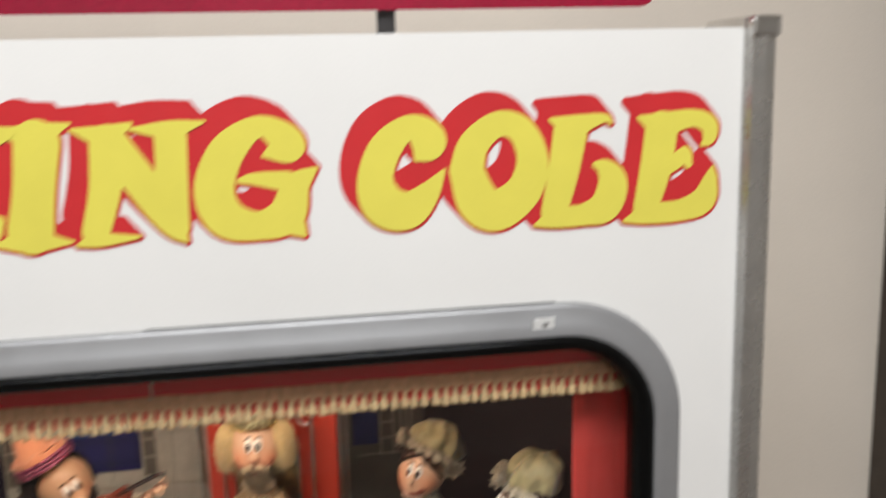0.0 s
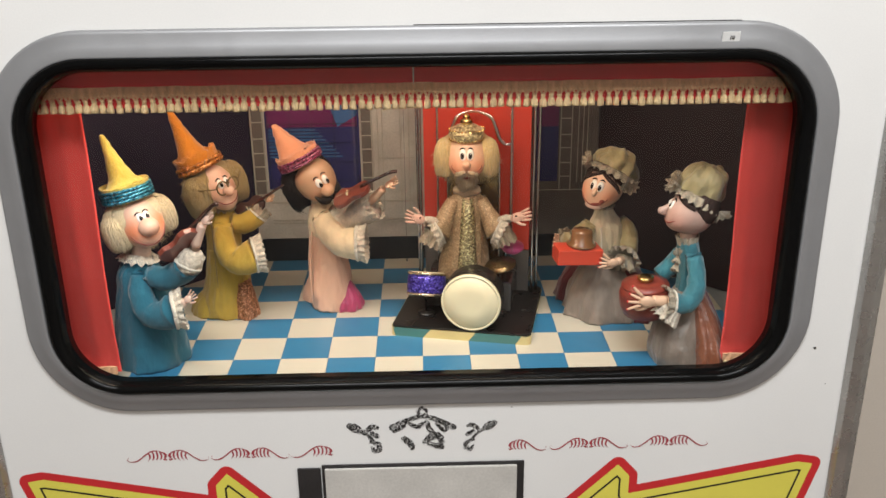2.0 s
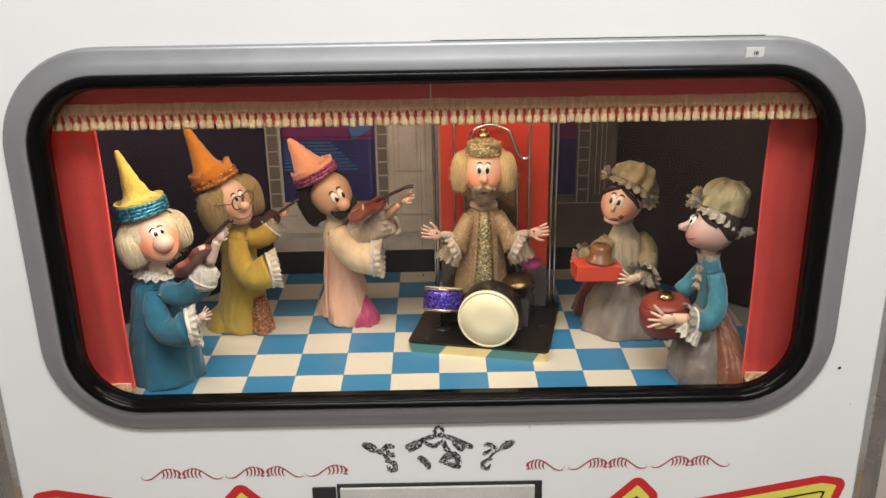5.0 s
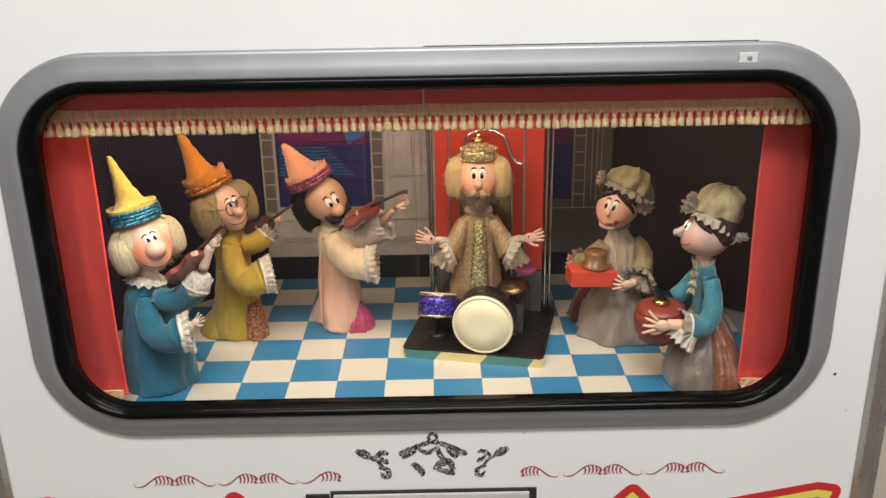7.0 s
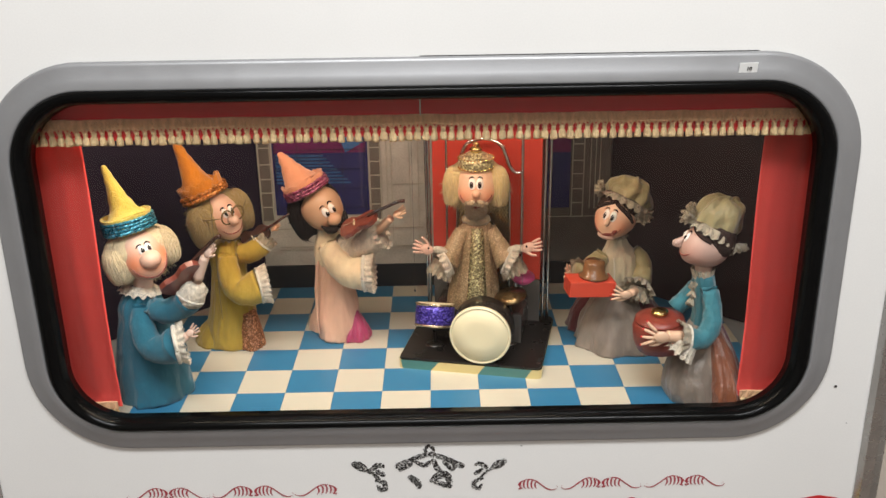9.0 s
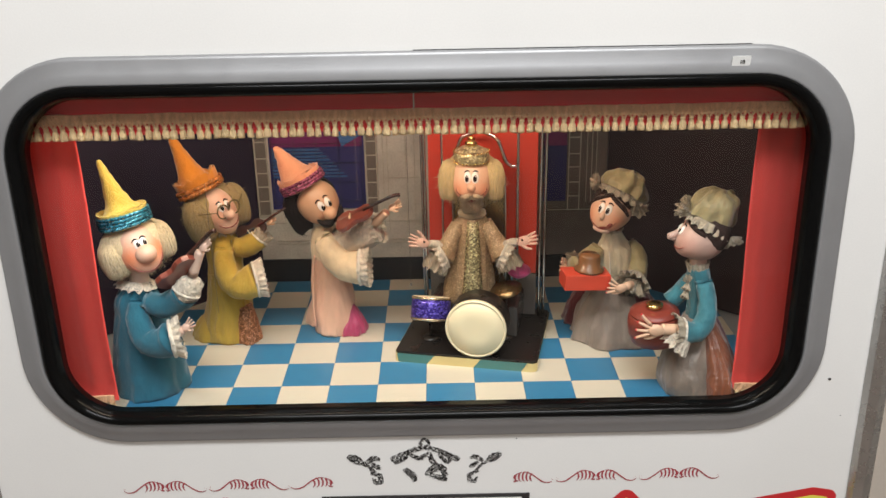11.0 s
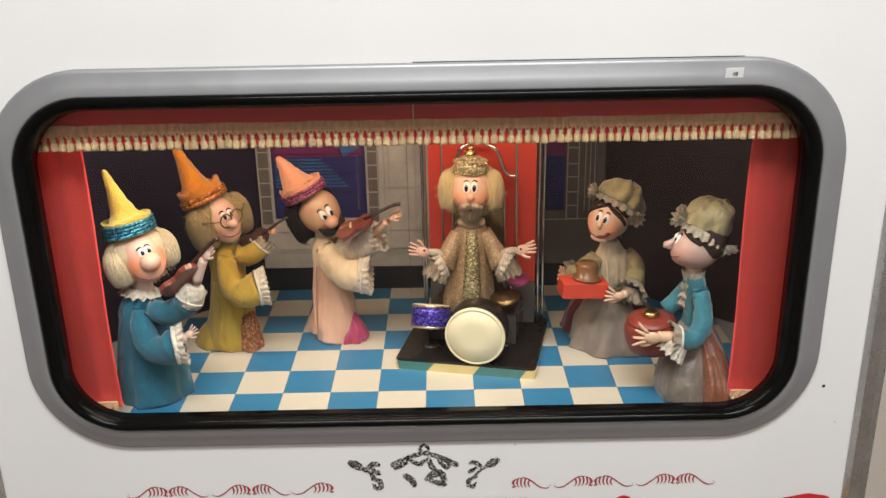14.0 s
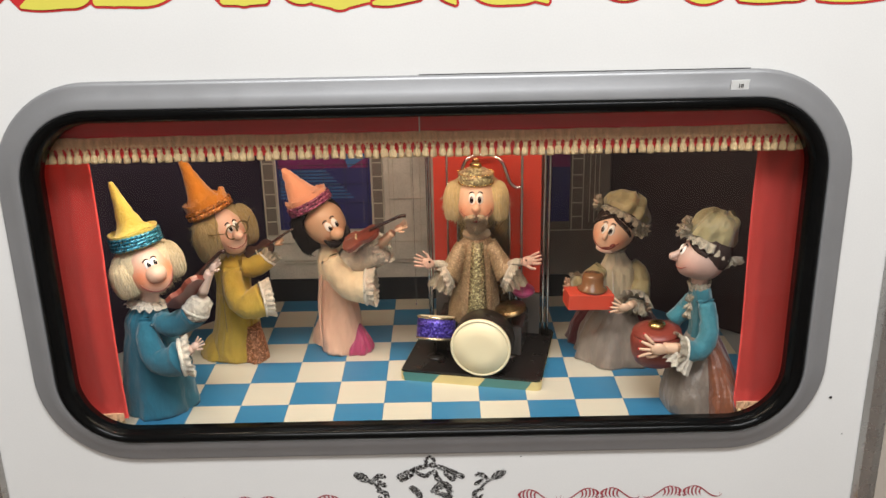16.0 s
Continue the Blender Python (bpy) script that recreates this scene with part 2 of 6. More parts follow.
# unseen floor, pale enough to reflect in the glass
structure("floor", (-2.02, -2.9, -0.1), (2.02, 0.62, 0.0), "carpet", "unseen brown carpeted room floor")
structure("ceiling", (-2.02, -2.9, 2.4), (2.02, 0.62, 2.5), "ceiling", "plain off-white ceiling")

# ---- cabinet ----
HW, TOP, BOTTOM, DEPTH = 0.389, 1.523, 0.06, 0.46
cab = thing("puppet_show_cabinet", "white coin-operated puppet show cabinet with a framed window", "cabinet")

bm = bmesh.new()
hole = round_rect(0.338, 1.020, 1.340, 0.064, 14)
outer = round_rect(HW, BOTTOM, TOP, 0.004, 14)
rings(bm, [[(x, y, z) for x, z in lp] for lp, y in ((outer, 0.0), (hole, 0.0), (hole, 0.014), (outer, 0.014))], True)
front = part("front_panel", bm, "white", cab, "glossy white laminate front panel")

for s, nm in ((-1, "side_panel"), (1, "side_panel")):
    boxed(nm, (s * HW - 0.009 + s * 0.009, 0.016, BOTTOM), (s * HW + 0.009 + s * 0.009, DEPTH, TOP), "white", cab, 0.002)
boxed("top_panel", (-HW + 0.002, 0.016, TOP - 0.02), (HW - 0.002, DEPTH, TOP - 0.002), "white", cab, 0.001)
boxed("back_panel", (-HW + 0.002, DEPTH - 0.012, BOTTOM), (HW - 0.002, DEPTH - 0.001, TOP - 0.022), "dark_wood", cab)
boxed("plinth", (-HW + 0.03, 0.03, 0.0), (HW - 0.03, DEPTH - 0.03, BOTTOM), "dark_metal", cab)

for s in (-1, 1):
    bm = bmesh.new()
    x0, x1 = s * (HW - 0.001), s * (HW + 0.021)
    prof = [(x0, -0.001), (x0 + s * 0.003, -0.007), (x0 + s * 0.011, -0.0082), (x0 + s * 0.0125, -0.0080), (x1 - s * 0.003, -0.0050), (x1, -0.001), (x1, 0.022), (x0 + s * 0.0195, 0.022), (x0 + s * 0.0195, -0.001)]
    lo = [bm.verts.new((x, y, BOTTOM)) for x, y in prof]
    hi = [bm.verts.new((x, y, TOP + 0.006)) for x, y in prof]
    n = len(prof)
    for i in range(n):
        bm.faces.new((lo[i], lo[(i + 1) % n], hi[(i + 1) % n], hi[i]))
    bm.faces.new(lo[::-1])
    bm.faces.new(hi)
    part("corner_trim", bm, "trim", cab, "worn bright steel corner trim")
    # brighter cap added to give the trim's top its highlight
    xs = sorted((x0 + s * 0.001, x1 + s * 0.0004))
    boxed("trim_highlight_cap", (xs[0], -0.0090, TOP - 0.007), (xs[1], 0.060, TOP + 0.0075), "cap_steel", cab, 0.0035, "polished steel cap added for the highlight at the trim's top")

window = thing("window_1", "rounded stage window with a grey metal frame and black rubber gasket", "window", kind="structure")
WX = 0.002


def inset(d, y, radius=0.084):
    """The frame's outline drawn in by d, at depth y."""
    return (0.347 - d, 1.0085 + d, 1.3485 - d, radius - d, y)


frame_ring("window_frame", [inset(0.0, -0.0005), inset(0.0, -0.0020), inset(0.0006, -0.0032), inset(0.0018, -0.0042), inset(0.0032, -0.0047), inset(0.0050, -0.0050), inset(0.0120, -0.0078), inset(0.0195, -0.0104), inset(0.0214, -0.0100), inset(0.0222, -0.0060),
                            inset(0.0222, 0.004), inset(0.0115, 0.004), inset(0.0115, -0.0005)], "alu", window, "brushed grey aluminium frame")
frame_ring("gasket", [(0.3253, 1.0300, 1.3282, 0.0620, -0.0085), (0.3240, 1.0312, 1.3272, 0.0607, -0.0118), (0.3215, 1.0332, 1.3252, 0.0582, -0.0136), (0.3180, 1.0360, 1.3222, 0.0547, -0.0136),
                      (0.3145, 1.0384, 1.3185, 0.0512, -0.0105), (0.3120, 1.0394, 1.3160, 0.0490, -0.0030), (0.3110, 1.0396, 1.3148, 0.0480, 0.0055), (0.3240, 1.0312, 1.3260, 0.0607, 0.0055)], "rubber", window, "black rubber glazing gasket")
bm = bmesh.new()
lp = round_rect(0.327, 1.030, 1.327, 0.054, 14)
a = bm.faces.new([bm.verts.new((x, 0.0065, z)) for x, z in lp])
pane = part("pane", bm, "glass", window, "clear glass pane")
pane.visible_shadow = False
window.location.x = WX

# ---- stage ----
FLOOR = 1.011
stage = thing("puppet_stage", "small puppet stage with painted castle backdrop inside the cabinet", "stage", kind="structure")
BACK = 0.362
boxed("stage_base", (-0.372, 0.020, FLOOR - 0.014), (0.372, BACK + 0.03, FLOOR - 0.0015), "joint", stage)
P, X0, Y0 = 0.0477, -0.0462, 0.0895
tile_meshes = {}
for kind in ("tile_blue", "tile_white"):
    bm = bmesh.new()
    add_box(bm, (0.0001, 0.0001, -0.0015), (P - 0.0001, P - 0.0001, 0.0), 0.0)
    ob = part("tile", bm, kind, stage)
    tile_meshes[kind] = ob.data
    bpy.data.objects.remove(ob)
for i in range(-7, 9):
    for j in range(-1, 6):
        x, y = X0 + i * P, Y0 + j * P
        if x < -0.372 or x + P > 0.372:
            continue
        o = new("tile", tile_meshes["tile_blue" if (i + j) % 2 == 0 else "tile_white"])
        o.location, o.parent = (x, y, FLOOR), stage

# backdrop: a grey castle wall with a window in the middle, dark wings at the sides
def flat(name, x0, x1, z0, z1, y, mat, parent=None, label="", t=0.002):
    return boxed(name, (x0, y, z0), (x1, y + t, z1), mat, parent, 0.0, label)


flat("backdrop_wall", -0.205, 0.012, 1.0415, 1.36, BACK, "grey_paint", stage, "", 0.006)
# right half in a darker copy of the grey: its shade is in the colour
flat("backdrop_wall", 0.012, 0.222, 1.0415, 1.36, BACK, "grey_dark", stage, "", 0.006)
flat("black_band", -0.205, 0.222, FLOOR, 1.0405, BACK, "black_band", stage, "", 0.006)
for s, mat in ((-1, "navy"), (1, "brown_dark")):
    bm = bmesh.new()
    xa, xb = (-0.206, -0.372) if s < 0 else (0.223, 0.372)
    q = [(xa, BACK), (xb, 0.20 if s < 0 else 0.22), (xb, 0.206 if s < 0 else 0.226), (xa, BACK + 0.006)]
    lo = [bm.verts.new((x, y, FLOOR)) for x, y in q]
    hi = [bm.verts.new((x, y, 1.36)) for x, y in q]
    for i in range(4):
        bm.faces.new((lo[i], lo[(i + 1) % 4], hi[(i + 1) % 4], hi[i]))
    bm.faces.new(hi)
    part("wing_panel", bm, mat, stage)
    boxed("stage_side", (s * 0.372 - 0.002, 0.02, FLOOR), (s * 0.372 + 0.002, 0.24, 1.36), mat, stage)
boxed("stage_ceiling", (-0.37, 0.014, 1.366), (0.37, BACK + 0.03, 1.374), "lamp_white", stage)
# unseen housing added for the stage's fill light
boxed("added_strip_lamp", (-0.30, 0.045, 1.3635), (0.30, 0.075, 1.3655), "lamp_white", stage)

# valance and curtains
val = thing("valance", "red stage valance edged with cream tassel fringe", "valance")
boxed("valance_board", (-0.345, 0.016, 1.283), (0.345, 0.019, 1.345), "red_card", val, 0.0, "red board")

# fringe: braid with a hanging tassel every few millimetres
def wavy_bar(x0, x1, z0, z1, y, t, step, wob, seed):
    """A slightly uneven woven band."""
    bm = bmesh.new()
    n = max(2, int((x1 - x0) / step))
    lo, hi, lob, hib = [], [], [], []
    for i in range(n + 1):
        x = x0 + (x1 - x0) * i / n
        w = wob * noise.noise((x * 60, seed, 0)) + wob * 0.5 * noise.noise((x * 220, seed, 3))
        bulge = 0.0006 * math.sin(i * 1.6)
        lo.append(bm.verts.new((x, y + bulge, z0 + w)))
        hi.append(bm.verts.new((x, y - bulge, z1 + w * 0.8)))
        lob.append(bm.verts.new((x, y + t, z0 + w)))
        hib.append(bm.verts.new((x, y + t, z1 + w * 0.8)))
    for i in range(n):
        bm.faces.new((lo[i], lo[i + 1], hi[i + 1], hi[i]))
        bm.faces.new((hi[i], hi[i + 1], hib[i + 1], hib[i]))
        bm.faces.new((lob[i + 1], lob[i], hib[i], hib[i + 1]))
        bm.faces.new((lo[i + 1], lo[i], lob[i], lob[i + 1]))
    return bm


def tassel_mesh(length, seed):
    """A small bundle of threads, tied at the top and flared at the cut end."""
    bm = bmesh.new()
    prof = [(0.0, 0.0010), (0.08, 0.0022), (0.18, 0.0024), (0.28, 0.0017), (0.45, 0.0029), (0.8, 0.0034), (1.0, 0.0034)]
    loops = []
    for v, r in prof:
        lp = []
        for k in range(9):
            a = k / 9 * math.tau
            rr = r * (1 + 0.22 * noise.noise((k * 2.1, v * 3, seed * 5.0)))
            lp.append((rr * math.cos(a), rr * 0.8 * math.sin(a), -length * v - 0.0007 * (v == 1.0) * noise.noise((k * 3.0, seed, 1))))
        loops.append(lp)
    vs = rings(bm, loops)
    bm.faces.new(vs[-1])
    return bm


braid_z = 1.2925
part("swag", wavy_bar(-0.345, 0.345, 1.3135, 1.346, 0.0120, 0.002, 0.004, 0.0022, 6.6), "red_cloth", val, "bright red gathered cloth")
part("braid", wavy_bar(-0.342, 0.342, braid_z, braid_z + 0.0082, 0.0125, 0.0025, 0.002, 0.0009, 1.3), "braid", val, "tan woven braid")
tassels = []
for k in range(4):
    ob = part("tassel", tassel_mesh(0.0106, k), "tassel", val, "", True)
    tassels.append(ob.data)
    bpy.data.objects.remove(ob)
n = 100
for i in range(n):
    ob = new("tassel", tassels[random.randrange(4)])
    ob.parent = val
    ob.location = (-0.338 + 0.676 * i / (n - 1) + random.uniform(-0.0003, 0.0003), 0.0143 + random.uniform(-0.0004, 0.0003), braid_z - 0.0022 + random.uniform(-0.0003, 0.0003))
    ob.rotation_euler = (radians(random.uniform(-3, 3)), radians(random.uniform(-5, 5)), random.uniform(0, 6))
    ob.scale = (1.0, 1, random.uniform(0.97, 1.04))
# small knots between braid and tassels
bm = bmesh.new()
for i in range(n):
    x = -0.338 + 0.676 * i / (n - 1)
    for lean in (-1, 1):
        add_box(bm, (-0.0009, -0.0006, -0.0026), (0.0009, 0.0006, 0.0026), 0, 0, pose(x + lean * 0.0013, 0.0136, braid_z - 0.0014, 0, lean * (32 + random.uniform(-8, 8)), 0))
for i in range(228):
    x = -0.339 + 0.678 * i / 227
    for z, turn, w in ((0.0014, 38, 0.0017), (0.0036, -38, 0.0017), (0.0058, 38, 0.0015), (0.0078, 10, 0.0013)):
        zz = braid_z + z + 0.0009 * noise.noise((x * 60, 1.3, 0))
        add_box(bm, (-w, -0.0009, -0.0006), (w, 0.0004, 0.0006), 0, 0, pose(x + random.uniform(-0.0003, 0.0003), 0.0121, zz, 0, turn + random.uniform(-12, 12), 0))
part("fringe_knots", bm, "braid", val)["kind"] = "stuff"
boxed("centre_seam", (-0.0015, 0.0105, 1.3005), (-0.0005, 0.0112, 1.318), "tile_white", val)


def curtain(x0, x1, label):
    ob = thing("curtain", label, "curtain", group="stage curtains")
    bm = bmesh.new()
    n, rows = 28, 14
    grid = []
    for j in range(rows + 1):
        v = j / rows
        row = []
        for i in range(n + 1):
            u = i / n
            x = x0 + (x1 - x0) * u
            y = 0.034 + 0.0022 * math.sin(u * 11 + x0 * 9) + 0.0005 * math.sin(u * 23 + v * 2.4) + 0.006 * (1 - v)
            row.append(bm.verts.new((x + 0.001 * math.sin(v * 7 + u * 3), y, 1.026 + v * 0.30)))
        grid.append(row)
    for j in range(rows):
        for i in range(n):
            bm.faces.new((grid[j][i], grid[j][i + 1], grid[j + 1][i + 1], grid[j + 1][i]))
    bmesh.ops.solidify(bm, geom=bm.faces[:], thickness=0.0012)
    part("drape", bm, "red_cloth", ob, "", True)
    part("hem_braid", wavy_bar(x0, x1, 1.030, 1.037, 0.030, 0.002, 0.002, 0.0008, x0 * 7), "braid", ob, "tan hem braid")
    m = int(abs(x1 - x0) / 0.0055)
    for i in range(m):
        o = new("tassel", tassels[i % 4])
        o.parent = ob
        o.location = (x0 + (x1 - x0) * (i + 0.5) / m, 0.0315 + random.uniform(-0.001, 0.001), 1.031)
        o.rotation_euler = (radians(random.uniform(-8, 8)), radians(random.uniform(-10, 10)), random.uniform(0, 6))
        o.scale = (1.2, 1.1, random.uniform(1.15, 1.4))
    return ob


curtain(-0.347, -0.2840, "red cloth stage curtain with tan fringe at its hem")
curtain(0.2855, 0.349, "red cloth stage curtain with tan fringe at its hem")

# ---- printed backdrop ----
Yb = BACK - 0.0022
flat("painted_window", -0.186, -0.072, 1.108, 1.30, Yb, "hill_navy", stage, "", 0.0012)
flat("painted_sky", -0.184, -0.074, 1.186, 1.30, Yb - 0.0010, "sky_plum", stage, "", 0.0006)
bm = bmesh.new()
for k in range(9):
    z = 1.148 + k * 0.0042
    w = 0.09 - 0.004 * k
    add_box(bm, (-0.183, Yb - 0.0016 - 0.0001 * k, z), (-0.183 + w, Yb - 0.0010, z + 0.0022))
part("painted_sea", bm, "sea_blue", stage)
bm = bmesh.new()
q = [(-0.098, 1.186), (-0.074, 1.20), (-0.074, 1.235), (-0.115, 1.235)]
bm.faces.new([bm.verts.new((x, Yb - 0.0020, z)) for x, z in q])
part("painted_cloud", bm, "sea_blue", stage)
bm = bmesh.new()
for i in range(5):
    x = -0.183 + i * 0.0268
    add_box(bm, (x, Yb - 0.0026, 1.109), (x + 0.0006, Yb - 0.0022, 1.30))
for i in range(8):
    z = 1.118 + i * 0.024
    add_box(bm, (-0.185, Yb - 0.0031, z), (-0.073, Yb - 0.0027, z + 0.0006))
part("painted_lattice", bm, "black_band", stage)


def jamb(x0, x1, z0, z1, mat, line):
    """A column of printed stones with pale joints."""
    bm = bmesh.new()
    add_box(bm, (x0, Yb, z0), (x1, Yb + 0.002, z1), 0.0, 0)
    z = z0
    while z < z1:
        add_box(bm, (x0, Yb - 0.0007, z), (x1, Yb - 0.0001, z + 0.0013), 0.0, 1)
        z += 0.0185 + random.uniform(-0.002, 0.002)
    for x in (x0, x1 - 0.0013):
        add_box(bm, (x, Yb - 0.0012, z0), (x + 0.0013, Yb - 0.0008, z1), 0.0, 1)
    part("printed_jamb", bm, [mat, line], stage)


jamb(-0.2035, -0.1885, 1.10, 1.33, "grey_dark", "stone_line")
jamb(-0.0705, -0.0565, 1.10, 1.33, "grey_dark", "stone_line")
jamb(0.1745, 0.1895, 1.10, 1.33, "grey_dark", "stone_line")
flat("painted_window", 0.1450, 0.1725, 1.112, 1.30, Yb, "hill_navy", stage, "", 0.0012)
flat("painted_sky", 0.1455, 0.172, 1.182, 1.30, Yb - 0.0010, "sky_plum", stage, "", 0.0006)
flat("painted_cloud", 0.1458, 0.1717, 1.252, 1.2995, Yb - 0.0018, "sea_blue", stage, "", 0.0005)
bm = bmesh.new()
for x in (-0.050, -0.0445, -0.0225, -0.012):
    add_box(bm, (x, Yb + 0.0006, 1.075), (x + 0.0008, Yb + 0.0022, 1.33))
for z in (1.062, 1.066, 1.0895, 1.145):
    add_box(bm, (-0.185 if z < 1.1 else -0.05, Yb + 0.0001, z), (-0.006, Yb + 0.0005, z + 0.0008))
for x in (0.197, 0.203, 0.2085):
    add_box(bm, (x, Yb + 0.0006, 1.11), (x + 0.0008, Yb + 0.0022, 1.33))
add_box(bm, (0.150, Yb + 0.0001, 1.1), (0.221, Yb + 0.0005, 1.1009))
part("printed_panelling", bm, "stone_line", stage)

# ---- printing on the front ----
def smooth_path(pts, n=8):
    """A Catmull-Rom curve through points of any size."""
    p = [np.array(q, float) for q in pts]
    p = [2 * p[0] - p[1]] + p + [2 * p[-1] - p[-2]]
    out = []
    for i in range(1, len(p) - 2):
        for k in range(n):
            t = k / n
            out.append(0.5 * (2 * p[i] + (p[i + 1] - p[i - 1]) * t + (2 * p[i - 1] - 5 * p[i] + 4 * p[i + 1] - p[i + 2]) * t * t + (3 * p[i] - p[i - 1] - 3 * p[i + 1] + p[i + 2]) * t ** 3))
    out.append(p[-2])
    return out


def stroke_field(X, Z, strokes):
    """Signed distance to a union of strokes of (x, z, radius)."""
    d = np.full(X.shape, 1e3)
    for st in strokes:
        q = smooth_path(st)
        for a, b in zip(q, q[1:]):
            ab = b[:2] - a[:2]
            L = max(ab @ ab, 1e-12)
            t = np.clip(((X - a[0]) * ab[0] + (Z - a[1]) * ab[1]) / L, 0, 1)
            d = np.minimum(d, np.hypot(X - a[0] - t * ab[0], Z - a[1] - t * ab[1]) - (a[2] + (b[2] - a[2]) * t))
    return d


def poly_field(X, Z, pts):
    """Signed distance to a closed polygon."""
    d = np.full(X.shape, 1e3)
    inside = np.zeros(X.shape, bool)
    for a, b in zip(pts, pts[1:] + pts[:1]):
        ab = (b[0] - a[0], b[1] - a[1])
        t = np.clip(((X - a[0]) * ab[0] + (Z - a[1]) * ab[1]) / (ab[0] ** 2 + ab[1] ** 2), 0, 1)
        d = np.minimum(d, np.hypot(X - a[0] - t * ab[0], Z - a[1] - t * ab[1]))
        cond = (a[1] > Z) != (b[1] > Z)
        inside ^= cond & (X < ab[0] * (Z - a[1]) / (ab[1] if ab[1] else 1e-9) + a[0])
    return np.where(inside, -d, d)


def ink_sheet(name, field, box, step, y, mat, parent, label=""):
    """A flat printed shape: the region where field(X, Z) is negative, with smooth outlines."""
    xs, zs = np.arange(box[0], box[1] + step, step), np.arange(box[2], box[3] + step, step)
    X, Z = np.meshgrid(xs, zs)
    F = field(X, Z)
    F[np.abs(F) < 1e-9] = 1e-9
    verts, faces, seen = [], [], {}

    def vert(key, x, z):
        if key not in seen:
            seen[key] = len(verts)
            verts.append((x, y, z))
        return seen[key]

    neg = F < 0
    anyneg = neg[:-1, :-1] | neg[1:, :-1] | neg[:-1, 1:] | neg[1:, 1:]
    for j, i in zip(*np.nonzero(anyneg)):
        ring = [(j, i), (j, i + 1), (j + 1, i + 1), (j + 1, i)]
        poly = []
        for a, b in zip(ring, ring[1:] + ring[:1]):
            if neg[a]:
                poly.append(vert(a, xs[a[1]], zs[a[0]]))
            if neg[a] != neg[b]:
                t = F[a] / (F[a] - F[b])
                poly.append(vert((min(a, b), max(a, b)), xs[a[1]] + t * (xs[b[1]] - xs[a[1]]), zs[a[0]] + t * (zs[b[0]] - zs[a[0]])))
        if len(poly) >= 3:
            faces.append(poly)
    me = bpy.data.meshes.new(name)
    me.from_pydata(verts, [], faces)
    me.materials.append(M[mat])
    ob = new(name, me)
    ob.parent = parent
    if label:
        ob["label"] = label
    return ob


